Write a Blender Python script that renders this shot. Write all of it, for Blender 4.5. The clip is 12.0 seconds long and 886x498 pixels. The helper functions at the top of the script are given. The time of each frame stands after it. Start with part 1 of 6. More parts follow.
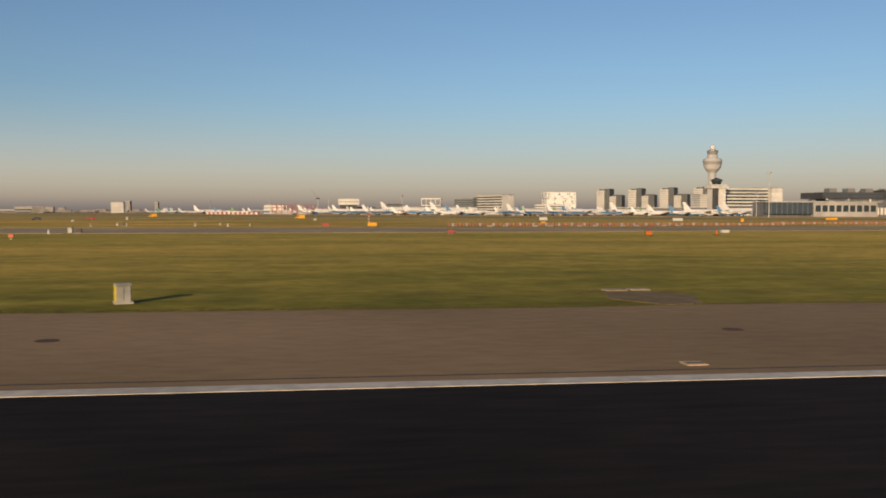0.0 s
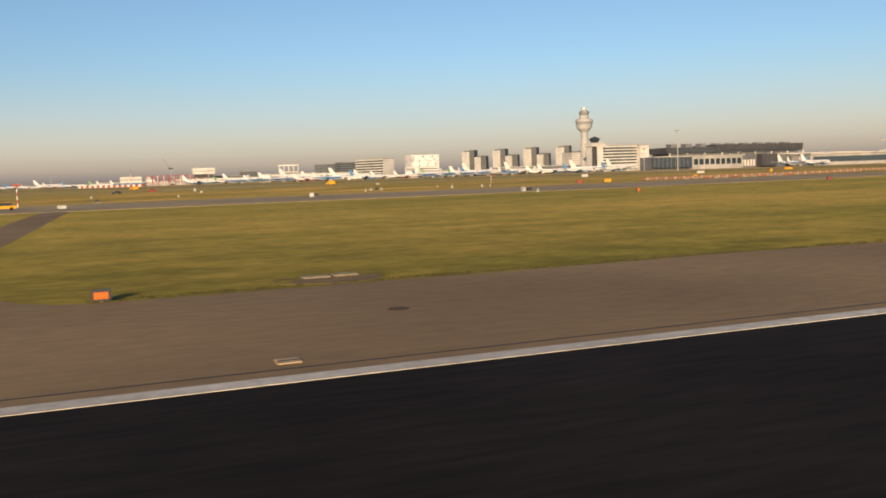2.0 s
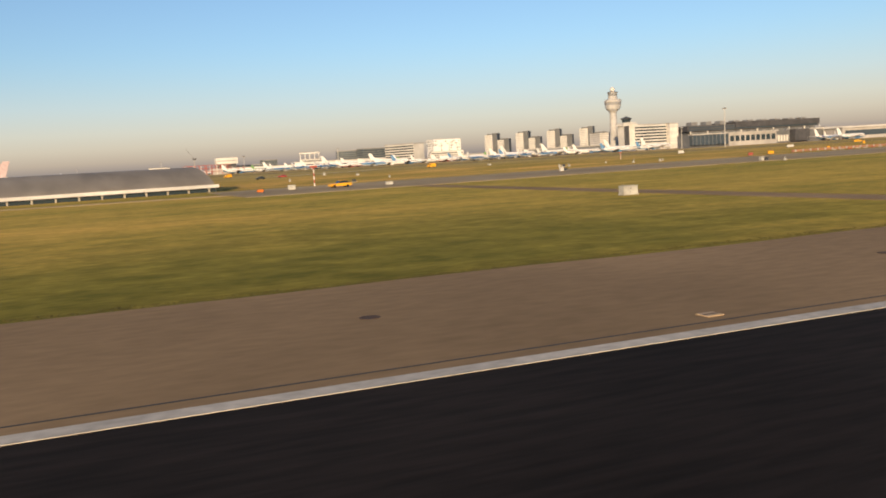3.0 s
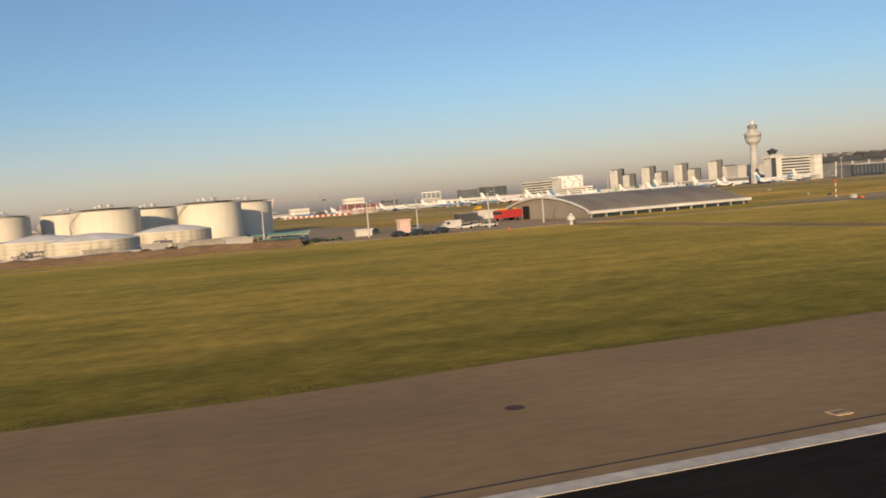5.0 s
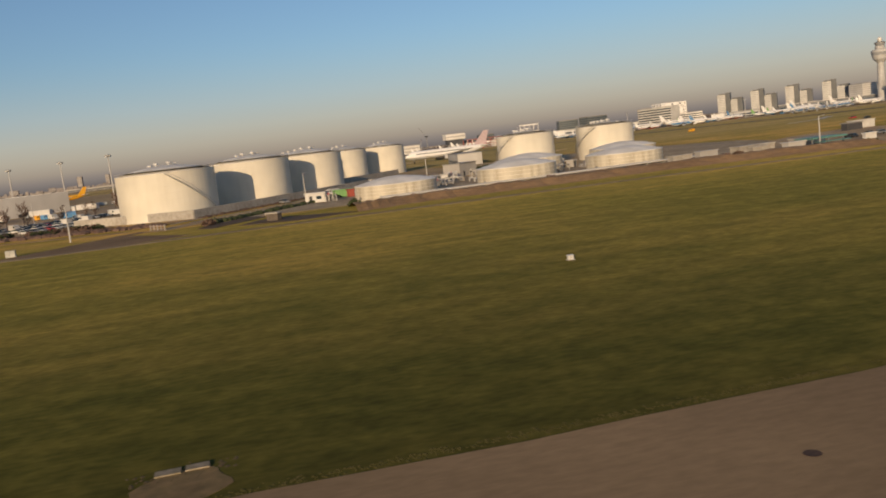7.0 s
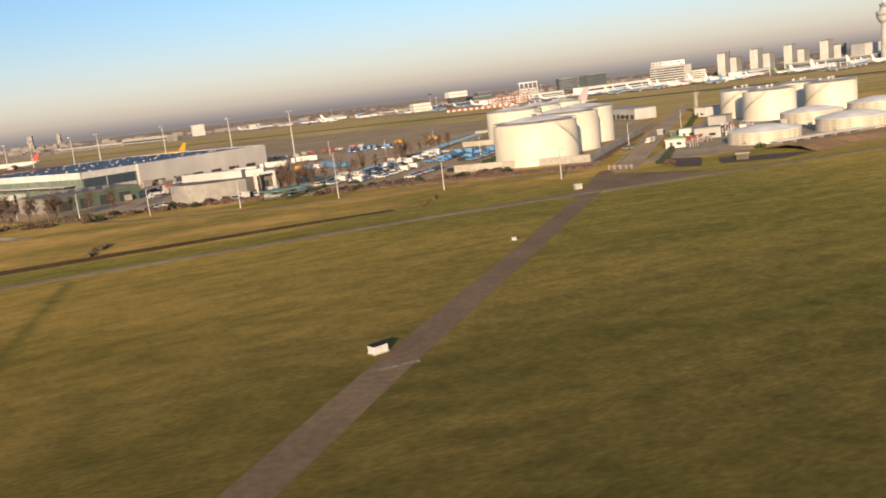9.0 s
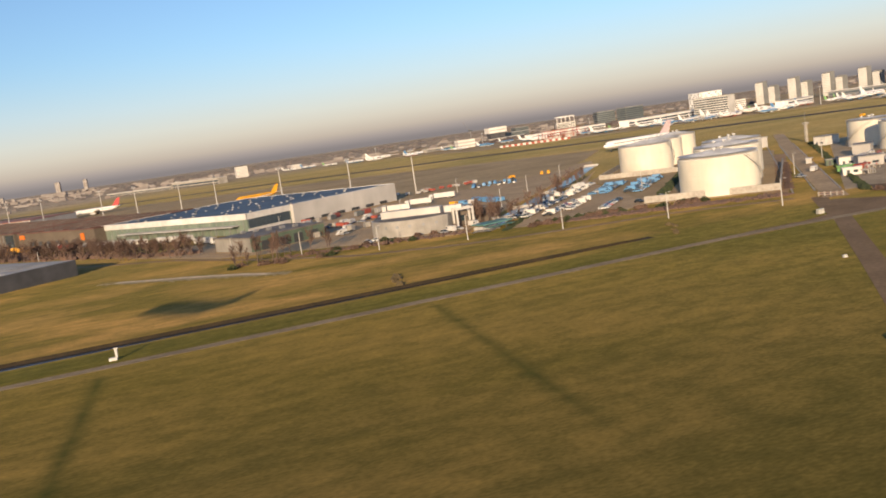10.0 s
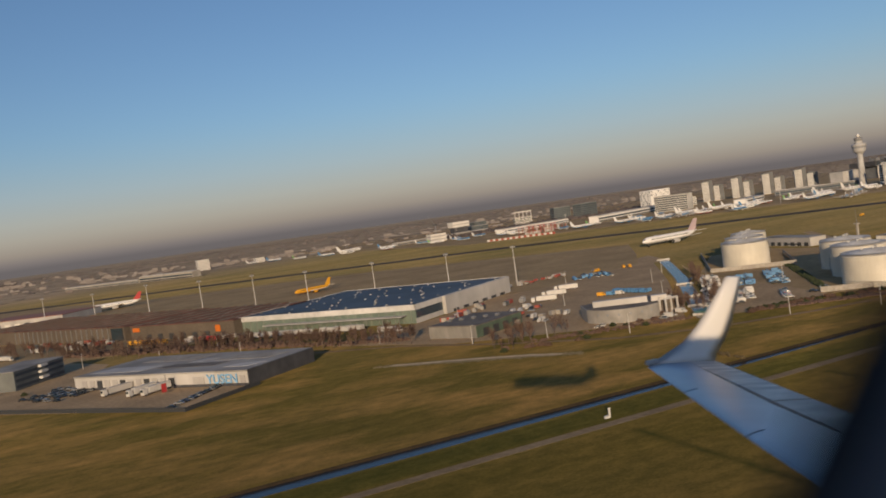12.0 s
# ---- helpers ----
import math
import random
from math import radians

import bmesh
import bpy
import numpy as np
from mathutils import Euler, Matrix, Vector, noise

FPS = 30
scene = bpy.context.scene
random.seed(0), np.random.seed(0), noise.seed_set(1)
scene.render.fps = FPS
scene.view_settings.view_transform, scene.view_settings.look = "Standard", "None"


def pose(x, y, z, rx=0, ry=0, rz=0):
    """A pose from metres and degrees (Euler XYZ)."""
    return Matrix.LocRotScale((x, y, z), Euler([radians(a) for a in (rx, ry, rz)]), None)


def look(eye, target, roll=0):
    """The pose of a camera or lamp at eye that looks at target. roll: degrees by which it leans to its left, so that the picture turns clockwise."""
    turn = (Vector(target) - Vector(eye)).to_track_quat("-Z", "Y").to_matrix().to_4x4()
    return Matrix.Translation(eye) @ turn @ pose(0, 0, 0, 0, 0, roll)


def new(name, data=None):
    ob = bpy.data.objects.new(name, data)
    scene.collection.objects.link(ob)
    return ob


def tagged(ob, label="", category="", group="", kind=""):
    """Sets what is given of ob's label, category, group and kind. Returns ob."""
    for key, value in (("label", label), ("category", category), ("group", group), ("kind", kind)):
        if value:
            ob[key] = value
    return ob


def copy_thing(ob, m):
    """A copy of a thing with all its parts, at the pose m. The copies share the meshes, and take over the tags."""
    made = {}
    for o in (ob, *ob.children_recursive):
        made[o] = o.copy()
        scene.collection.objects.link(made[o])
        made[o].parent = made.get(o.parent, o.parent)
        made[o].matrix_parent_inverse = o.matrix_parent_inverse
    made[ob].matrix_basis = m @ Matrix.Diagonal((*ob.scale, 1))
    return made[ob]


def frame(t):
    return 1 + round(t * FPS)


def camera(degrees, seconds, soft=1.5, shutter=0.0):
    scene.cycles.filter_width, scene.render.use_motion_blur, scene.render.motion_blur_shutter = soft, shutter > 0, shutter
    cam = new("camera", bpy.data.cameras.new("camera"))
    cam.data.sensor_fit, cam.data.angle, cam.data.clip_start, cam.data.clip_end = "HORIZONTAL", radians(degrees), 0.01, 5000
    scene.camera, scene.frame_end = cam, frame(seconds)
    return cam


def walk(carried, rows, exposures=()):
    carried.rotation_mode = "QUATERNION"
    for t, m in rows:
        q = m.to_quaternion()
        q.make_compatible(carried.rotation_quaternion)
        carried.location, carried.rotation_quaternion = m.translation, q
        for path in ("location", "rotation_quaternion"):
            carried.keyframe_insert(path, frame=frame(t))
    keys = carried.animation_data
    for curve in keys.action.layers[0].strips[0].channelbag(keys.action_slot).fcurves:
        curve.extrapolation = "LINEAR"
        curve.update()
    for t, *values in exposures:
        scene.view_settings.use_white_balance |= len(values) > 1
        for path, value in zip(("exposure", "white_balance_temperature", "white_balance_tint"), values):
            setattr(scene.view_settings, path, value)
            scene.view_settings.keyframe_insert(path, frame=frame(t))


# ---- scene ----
S = 0.505  # scale of the whole model
cam = camera(55.32, 12.0, soft=1.85, shutter=0.03)
PATH = [
    (0, -33.62, -0.98, 4.12, 87.50, -0.13, -7.43),
    (0.5, -66.09, -0.48, 4.18, 86.49, -0.81, -13.40),
    (1, -98.92, -0.02, 4.27, 85.04, -0.82, -20.20),
    (1.5, -132.02, 0.33, 4.36, 83.89, 0.13, -18.30),
    (2, -165.41, 0.51, 4.43, 84.91, 1.83, -20.76),
    (2.5, -199.14, 0.50, 4.75, 84.71, 2.69, -21.95),
    (2.7, -212.74, 0.48, 4.89, 84.03, 3.11, -21.52),
    (4.3, -323.80, 0.10, 6.26, 83.79, 3.08, -20.45),
    (4.5, -337.94, 0.04, 6.52, 85.45, 3.52, -19.57),
    (5, -373.59, -0.10, 7.29, 86.87, 4.37, -17.15),
    (5.5, -409.69, -0.20, 8.30, 87.60, 4.87, -16.45),
    (6, -446.36, -0.28, 9.65, 88.02, 6.04, -15.28),
    (6.5, -483.54, -0.41, 11.41, 86.79, 6.47, -15.66),
    (7, -521.16, -0.58, 13.65, 82.90, 6.65, -14.53),
    (7.2, -536.29, -0.65, 14.64, 82.63, 6.37, -15.87),
    (8.8, -657.41, -1.70, 26.92, 79.70, 6.19, -18.86),
    (9, -672.47, -1.84, 28.92, 79.67, 6.69, -18.57),
    (9.5, -710.13, -2.20, 34.12, 80.38, 7.27, -18.33),
    (10, -747.86, -2.52, 39.70, 82.13, 8.24, -17.91),
    (10.5, -785.69, -2.83, 45.62, 83.51, 8.72, -18.43),
    (11, -823.75, -3.11, 51.91, 85.97, 8.70, -22.00),
    (11.5, -862.07, -3.39, 58.40, 87.23, 8.15, -24.42),
    (12, -900.73, -3.65, 64.93, 87.43, 8.07, -24.35),
]
walk(cam, [(r[0], pose(r[1] * S, r[2] * S, r[3] * S, *r[4:])) for r in PATH], [(0.0, -0.15, 6800, 14), (1.0, 0.0, 6800, 14), (2.5, 0.25, 6800, 14), (4.4, 0.4, 6800, 14), (5.0, 0.08, 6800, 14), (6.0, -0.34, 6700, 14), (6.5, -0.32, 6700, 14), (7.0, -0.24, 6700, 14), (8.8, 0.45, 6600, 15), (9.5, 0.52, 6550, 15), (10.5, 0.22, 6450, 15), (12.0, -0.4, 6400, 15)])

# ---- world and sun ----
SUN_EL = radians(12.5)
SUN_AZ = math.atan2(-0.497, -0.868)
world = bpy.data.worlds.new("sky")
scene.world = world
world.use_nodes = True
wn = world.node_tree.nodes
sky = wn.new("ShaderNodeTexSky")
sky.sky_type = 'NISHITA'
sky.sun_disc = False
sky.sun_elevation = SUN_EL
sky.sun_rotation = SUN_AZ
sky.air_density = 1.0
sky.dust_density = 0.8
sky.ozone_density = 3.6
wl_ = world.node_tree.links
clear = wn["Background"]
clear.inputs[1].default_value = 0.125
wl_.new(sky.outputs[0], clear.inputs[0])
# brown winter haze low over the horizon, all round
gen, sep = wn.new("ShaderNodeTexCoord"), wn.new("ShaderNodeSeparateXYZ")
wl_.new(gen.outputs["Generated"], sep.inputs[0])
haze, ramp_, thick = wn.new("ShaderNodeBackground"), wn.new("ShaderNodeValToRGB"), wn.new("ShaderNodeMapRange")
els = ramp_.color_ramp.elements
els[0].position, els[0].color = 0.0, (0.195, 0.178, 0.170, 1)
els[1].position, els[1].color = 0.145, (0.37, 0.47, 0.57, 1)
for at_, c_ in ((0.006, (0.27, 0.240, 0.220, 1)), (0.016, (0.42, 0.362, 0.288, 1)), (0.030, (0.52, 0.474, 0.378, 1)), (0.047, (0.555, 0.54, 0.462, 1)), (0.074, (0.515, 0.555, 0.555, 1))):
    e_ = els.new(at_)
    e_.color = c_
wl_.new(sep.outputs["Z"], ramp_.inputs[0])
wl_.new(ramp_.outputs[0], haze.inputs[0])
# the haze glows towards the low sun
toward, glow = wn.new("ShaderNodeVectorMath"), wn.new("ShaderNodeMapRange")
toward.operation = 'DOT_PRODUCT'
toward.inputs[1].default_value = (-0.497, -0.868, 0.0)
wl_.new(gen.outputs["Generated"], toward.inputs[0])
for k_, v_ in ((1, 0.2), (2, 1.0), (3, 1.0), (4, 3.5)):
    glow.inputs[k_].default_value = v_
wl_.new(toward.outputs["Value"], glow.inputs[0])
wl_.new(glow.outputs[0], haze.inputs[1])
thick.interpolation_type = 'SMOOTHSTEP'
for k_, v_ in ((1, 0.0), (2, 0.145), (3, 1.0), (4, 0.0)):
    thick.inputs[k_].default_value = v_
wl_.new(sep.outputs["Z"], thick.inputs[0])
both = wn.new("ShaderNodeMixShader")
wl_.new(thick.outputs[0], both.inputs[0])
wl_.new(clear.outputs[0], both.inputs[1])
wl_.new(haze.outputs[0], both.inputs[2])
wl_.new(both.outputs[0], wn["World Output"].inputs[0])

sun = new("sun", bpy.data.lights.new("sun", 'SUN'))
sun.data.energy = 5.0
sun.data.angle = radians(0.5)
sun.data.color = (1.0, 0.75, 0.45)
sun.matrix_world = look((-49.6, -86.6, 21.2 + 30), (0, 0, 30))


# ---- materials ----
def mat(name, c1, c2=None, scale=1.0, rough=0.8, metal=0.0, bump=0.0, big=0.0, stretch=(1, 1, 1), vary=0.0, spec=0.3, detail=4.0):
    """A surface of two tones with fine grain, broad stains of size 1/big, and a little change from piece to piece."""
    m = bpy.data.materials.new(name)
    m.use_nodes = True
    n, l = m.node_tree.nodes, m.node_tree.links
    p = n["Principled BSDF"]
    p.inputs["Roughness"].default_value = rough
    p.inputs["Metallic"].default_value = metal
    p.inputs["Specular IOR Level"].default_value = spec
    c2 = c2 or tuple(v * 0.82 for v in c1)
    tc, mp = n.new("ShaderNodeTexCoord"), n.new("ShaderNodeMapping")
    mp.inputs["Scale"].default_value = stretch
    l.new(tc.outputs["Object"], mp.inputs[0])
    no = n.new("ShaderNodeTexNoise")
    no.inputs["Scale"].default_value, no.inputs["Detail"].default_value = scale, detail
    l.new(mp.outputs[0], no.inputs["Vector"])
    rp = n.new("ShaderNodeValToRGB")
    rp.color_ramp.elements[0].position, rp.color_ramp.elements[1].position = 0.32, 0.68
    rp.color_ramp.elements[0].color, rp.color_ramp.elements[1].color = (*c2, 1), (*c1, 1)
    l.new(no.outputs[0], rp.inputs[0])
    out = rp.outputs[0]
    if big:
        nb = n.new("ShaderNodeTexNoise")
        nb.inputs["Scale"].default_value, nb.inputs["Detail"].default_value = big, 3
        l.new(tc.outputs["Object"], nb.inputs["Vector"])
        mr = n.new("ShaderNodeMapRange")
        mr.inputs[1].default_value, mr.inputs[2].default_value = 0.3, 0.7
        mr.inputs[3].default_value, mr.inputs[4].default_value = 0.78, 1.12
        l.new(nb.outputs[0], mr.inputs[0])
        mx = n.new("ShaderNodeVectorMath")
        mx.operation = 'SCALE'
        l.new(out, mx.inputs[0])
        l.new(mr.outputs[0], mx.inputs["Scale"])
        out = mx.outputs[0]
    if vary:
        oi, hs = n.new("ShaderNodeObjectInfo"), n.new("ShaderNodeMapRange")
        hs.inputs[3].default_value, hs.inputs[4].default_value = 1 - vary, 1 + vary
        l.new(oi.outputs["Random"], hs.inputs[0])
        mv = n.new("ShaderNodeVectorMath")
        mv.operation = 'SCALE'
        l.new(out, mv.inputs[0])
        l.new(hs.outputs[0], mv.inputs["Scale"])
        out = mv.outputs[0]
    l.new(out, p.inputs["Base Color"])
    if bump:
        bp = n.new("ShaderNodeBump")
        bp.inputs["Strength"].default_value, bp.inputs["Distance"].default_value = 0.6, bump
        l.new(no.outputs[0], bp.inputs["Height"])
        l.new(bp.outputs[0], p.inputs["Normal"])
    return m


def grass_mat():
    """Mown airfield grass: olive turf with straw patches and mowing streaks, a fuzz of dry blades that catches low light."""
    m = bpy.data.materials.new("airfield_grass")
    m.use_nodes = True
    n, l = m.node_tree.nodes, m.node_tree.links
    p = n["Principled BSDF"]
    p.inputs["Roughness"].default_value = 0.95
    p.inputs["Specular IOR Level"].default_value = 0.05
    p.inputs["Sheen Weight"].default_value = 0.4
    p.inputs["Sheen Roughness"].default_value = 0.28
    tc = n.new("ShaderNodeTexCoord")
    sx = n.new("ShaderNodeSeparateXYZ")
    l.new(tc.outputs["Object"], sx.inputs[0])

    def noise_of(scale, detail, stretch=(1, 1, 1), turn=0.0):
        mp, no = n.new("ShaderNodeMapping"), n.new("ShaderNodeTexNoise")
        mp.inputs["Scale"].default_value = stretch
        mp.inputs["Rotation"].default_value = (0, 0, turn)
        l.new(tc.outputs["Object"], mp.inputs[0])
        l.new(mp.outputs[0], no.inputs["Vector"])
        no.inputs["Scale"].default_value, no.inputs["Detail"].default_value = scale, detail
        return no.outputs[0]

    def ramp(v, a, b, lo=0.35, hi=0.65):
        r = n.new("ShaderNodeValToRGB")
        r.color_ramp.elements[0].position, r.color_ramp.elements[1].position = lo, hi
        r.color_ramp.elements[0].color, r.color_ramp.elements[1].color = (*a, 1), (*b, 1)
        l.new(v, r.inputs[0])
        return r.outputs[0]

    def mix(f, a, b, mode='MIX'):
        x = n.new("ShaderNodeMix")
        x.data_type, x.blend_type = 'RGBA', mode
        if isinstance(f, float):
            x.inputs[0].default_value = f
        else:
            l.new(f, x.inputs[0])
        l.new(a, x.inputs[6])
        l.new(b, x.inputs[7])
        return x.outputs[2]

    def math_(op, a, b):
        m_ = n.new("ShaderNodeMath")
        m_.operation = op
        for k_, v_ in enumerate((a, b)):
            if isinstance(v_, (int, float)):
                m_.inputs[k_].default_value = v_
            else:
                l.new(v_, m_.inputs[k_])
        return m_.outputs[0]

    def smooth(v, a, b, lo, hi):
        r_ = n.new("ShaderNodeMapRange")
        r_.interpolation_type = 'SMOOTHSTEP'
        for k_, v_ in ((1, a), (2, b), (3, lo), (4, hi)):
            r_.inputs[k_].default_value = v_
        l.new(v, r_.inputs[0])
        return r_.outputs[0]

    X, Y = sx.outputs["X"], sx.outputs["Y"]
    fine = noise_of(0.45, 9)
    turf = ramp(fine, (0.082, 0.072, 0.016), (0.120, 0.100, 0.025))
    straw = ramp(noise_of(0.6, 7), (0.152, 0.109, 0.031), (0.212, 0.150, 0.046))
    # straw-coloured patches, long and flat along the mowing
    patch = smooth(noise_of(0.030, 9, (0.55, 1.3, 1), 0.05), 0.34, 0.68, 0.08, 0.72)
    col = mix(patch, turf, straw)
    # lush damp verge beside the runway, dry brown turf beyond its end
    verge = math_('MULTIPLY', smooth(Y, 38, 92, 0.85, 0.0), smooth(X, -660, -560, 0.0, 1.0))
    verge = math_('MULTIPLY', verge, smooth(noise_of(0.05, 6, (0.4, 1.5, 1)), 0.3, 0.6, 0.4, 1.0))
    col = mix(verge, col, ramp(fine, (0.056, 0.055, 0.011), (0.084, 0.079, 0.017)))
    belt = math_('MULTIPLY', smooth(X, -650, -570, 0.0, 0.5), smooth(X, -440, -330, 1.0, 0.0))
    belt = math_('MULTIPLY', belt, smooth(noise_of(0.02, 7, (0.5, 1.3, 1)), 0.3, 0.6, 0.55, 1.0))
    col = mix(math_('MULTIPLY', belt, smooth(Y, 150, 215, 1.0, 0.3)), col, ramp(fine, (0.056, 0.055, 0.011), (0.084, 0.079, 0.017)))
    brown = ramp(noise_of(0.02, 9, (0.6, 1.3, 1), 0.2), (0.118, 0.090, 0.020), (0.200, 0.136, 0.038), 0.36, 0.66)
    col = mix(smooth(X, -720, -590, 0.75, 0.0), col, brown)
    rusty = ramp(noise_of(0.028, 8, (0.7, 1.2, 1), 0.3), (0.100, 0.080, 0.021), (0.230, 0.146, 0.052), 0.42, 0.62)
    col = mix(math_('MULTIPLY', smooth(Y, 218, 226, 0.0, 0.8), smooth(Y, 420, 520, 1.0, 0.0)), col, rusty)
    strip_ = math_('MULTIPLY', smooth(Y, 193, 197, 0.0, 1.0), smooth(Y, 208, 212, 1.0, 0.0))
    strip_ = math_('MULTIPLY', strip_, smooth(X, -650, -610, 0.8, 0.0))
    col = mix(strip_, col, ramp(fine, (0.062, 0.062, 0.012), (0.090, 0.083, 0.019)))
    # fields far out: distance haze is put into the colour, paler then mauve-grey
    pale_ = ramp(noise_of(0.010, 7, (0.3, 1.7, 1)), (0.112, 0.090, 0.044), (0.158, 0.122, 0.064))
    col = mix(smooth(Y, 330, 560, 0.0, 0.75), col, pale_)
    hazy_far = ramp(noise_of(0.0030, 8, (0.4, 1.8, 1)), (0.098, 0.082, 0.074), (0.150, 0.126, 0.112))
    col = mix(smooth(Y, 1500, 2300, 0.0, 0.95), col, hazy_far)
    # mowing streaks, clods and broad tone
    for s_, d_, st_, tu_, a_, b_ in ((0.14, 5, (0.14, 1.5, 1), 0.05, (0.92, 0.93, 0.92), (1.07, 1.06, 1.06)), (0.05, 6, (0.14, 1.5, 1), 0.03, (0.91, 0.93, 0.91), (1.09, 1.07, 1.06)), (0.008, 5, (0.8, 1.4, 1), 0.2, (0.80, 0.85, 0.82), (1.18, 1.13, 1.12)), (0.22, 8, (0.7, 1.2, 1), 0.0, (0.78, 0.82, 0.78), (1.20, 1.16, 1.14)), (1.6, 5, (0.6, 1.2, 1), 0.0, (0.80, 0.82, 0.80), (1.18, 1.16, 1.16))):
        col = mix(1.0, col, ramp(noise_of(s_, d_, st_, tu_), a_, b_, 0.34, 0.66), 'MULTIPLY')
    # lusher growth over two buried drains
    lush = ramp(fine, (0.030, 0.036, 0.008), (0.048, 0.054, 0.011))
    ragged = math_('MULTIPLY', noise_of(0.25, 6), 4.4)
    for x_, lean, y0, y1 in ((-701.0, 0.065, 92, 190), (-772.0, 0.03, 92, 186)):
        off_ = math_('SUBTRACT', X, math_('ADD', x_, math_('MULTIPLY', math_('SUBTRACT', Y, 94.0), lean)))
        near = smooth(math_('ADD', math_('ABSOLUTE', off_, 0.0), ragged), 0.9, 5.4, 0.75, 0.0)
        near = math_('MULTIPLY', near, smooth(Y, y0 - 8, y0 + 12, 0.0, 1.0))
        near = math_('MULTIPLY', near, smooth(Y, y1 - 6, y1, 1.0, 0.0))
        col = mix(near, col, lush)
    l.new(col, p.inputs["Base Color"])
    tint = n.new("ShaderNodeVectorMath")
    tint.operation = 'SCALE'
    tint.inputs["Scale"].default_value = 2.2
    l.new(col, tint.inputs[0])
    l.new(tint.outputs[0], p.inputs["Sheen Tint"])
    bp = n.new("ShaderNodeBump")
    bp.inputs["Strength"].default_value, bp.inputs["Distance"].default_value = 0.5, 0.03
    l.new(fine, bp.inputs["Height"])
    l.new(bp.outputs[0], p.inputs["Normal"])
    return m


def glass_mat(name, c=(0.03, 0.045, 0.055), rough=0.12):
    m = mat(name, c, scale=0.6, rough=rough, spec=0.6)
    return m


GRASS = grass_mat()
SOIL = mat("bank_soil", (0.036, 0.025, 0.013), (0.022, 0.017, 0.010), 0.8, 0.95, bump=0.05, big=0.1)
EARTH = mat("bare_earth", (0.39, 0.235, 0.108), (0.26, 0.158, 0.073), 0.6, 0.95, bump=0.05, big=0.05)
WATER = mat("ditch_water", (0.030, 0.042, 0.054), (0.022, 0.032, 0.042), 0.4, 0.22, spec=0.24, bump=0.012, big=0.02)
RUNWAY = mat("dark_runway_asphalt", (0.030, 0.023, 0.020), (0.018, 0.015, 0.013), 3.0, 0.95, bump=0.008, big=0.12, stretch=(0.15, 1, 1), spec=0.05)
SHOULDER = mat("worn_brown_asphalt", (0.335, 0.222, 0.118), (0.275, 0.182, 0.096), 2.0, 0.95, bump=0.006, big=0.06, stretch=(0.45, 1, 1), spec=0.1)
TAXI = mat("taxiway_asphalt", (0.46, 0.35, 0.205), (0.37, 0.28, 0.165), 0.5, 0.9, bump=0.01, big=0.03, spec=0.05)
TAXI_DARK = mat("dark_taxiway_asphalt", (0.10, 0.085, 0.072), (0.07, 0.06, 0.052), 0.3, 0.85, big=0.03, spec=0.05)
ROAD = mat("service_road_asphalt", (0.275, 0.183, 0.102), (0.21, 0.14, 0.078), 1.0, 0.9, bump=0.01, big=0.08, spec=0.05)
YARD = mat("yard_asphalt", (0.52, 0.375, 0.22), (0.37, 0.265, 0.155), 0.5, 0.9, big=0.04, spec=0.05)
APRON = mat("apron_concrete", (0.45, 0.325, 0.172), (0.35, 0.252, 0.135), 0.2, 0.9, big=0.02, spec=0.05)
LINE = mat("runway_line_paint", (0.66, 0.585, 0.475), (0.48, 0.425, 0.34), 2.5, 0.7, big=0.2)
JOINT = mat("pavement_joint_tar", (0.03, 0.028, 0.026), None, 4.0, 0.7)
CONC = mat("pale_concrete", (0.42, 0.39, 0.34), (0.30, 0.27, 0.23), 0.9, 0.9, bump=0.01, big=0.1)
TANK = mat("cream_tank_paint", (0.68, 0.63, 0.52), (0.64, 0.59, 0.485), 0.35, 0.55, big=0.05, stretch=(1, 1, 0.25))
TANK_ROOF = mat("tank_roof_paint", (0.80, 0.77, 0.70), (0.66, 0.63, 0.57), 0.25, 0.7, big=0.08)
TANKLOW = mat("stained_cream_tank_paint", (0.62, 0.57, 0.46), (0.40, 0.35, 0.265), 0.5, 0.65, big=0.08, stretch=(1, 1, 0.12))
STEEL = mat("galvanised_steel", (0.36, 0.35, 0.33), (0.26, 0.25, 0.24), 2.0, 0.5, 0.6)
DARKSTEEL = mat("dark_painted_steel", (0.05, 0.052, 0.055), None, 2.0, 0.5)
WHITE = mat("white_painted_metal", (0.62, 0.60, 0.56), (0.54, 0.52, 0.48), 0.4, 0.5, big=0.05)
WHITEWALL = mat("white_render", (0.70, 0.67, 0.61), (0.60, 0.57, 0.52), 0.3, 0.8, big=0.03)
AIRWHITE = mat("glossy_white_aircraft_paint", (0.80, 0.78, 0.74), (0.74, 0.72, 0.68), 0.2, 0.3, spec=0.5)
GREYWALL = mat("grey_cladding", (0.42, 0.40, 0.37), (0.36, 0.34, 0.32), 0.15, 0.6, big=0.04, stretch=(1, 1, 0.2))
LIGHTGREY = mat("light_grey_cladding", (0.50, 0.48, 0.45), (0.44, 0.42, 0.39), 0.15, 0.6, big=0.04, stretch=(1, 1, 0.2))
DARKWALL = mat("dark_grey_cladding", (0.075, 0.075, 0.08), (0.055, 0.055, 0.06), 0.2, 0.6, big=0.05)
GREENGLASS = mat("green_tinted_glazing", (0.17, 0.21, 0.165), (0.12, 0.155, 0.125), 0.25, 0.4, spec=0.4, stretch=(1, 1, 0.3))
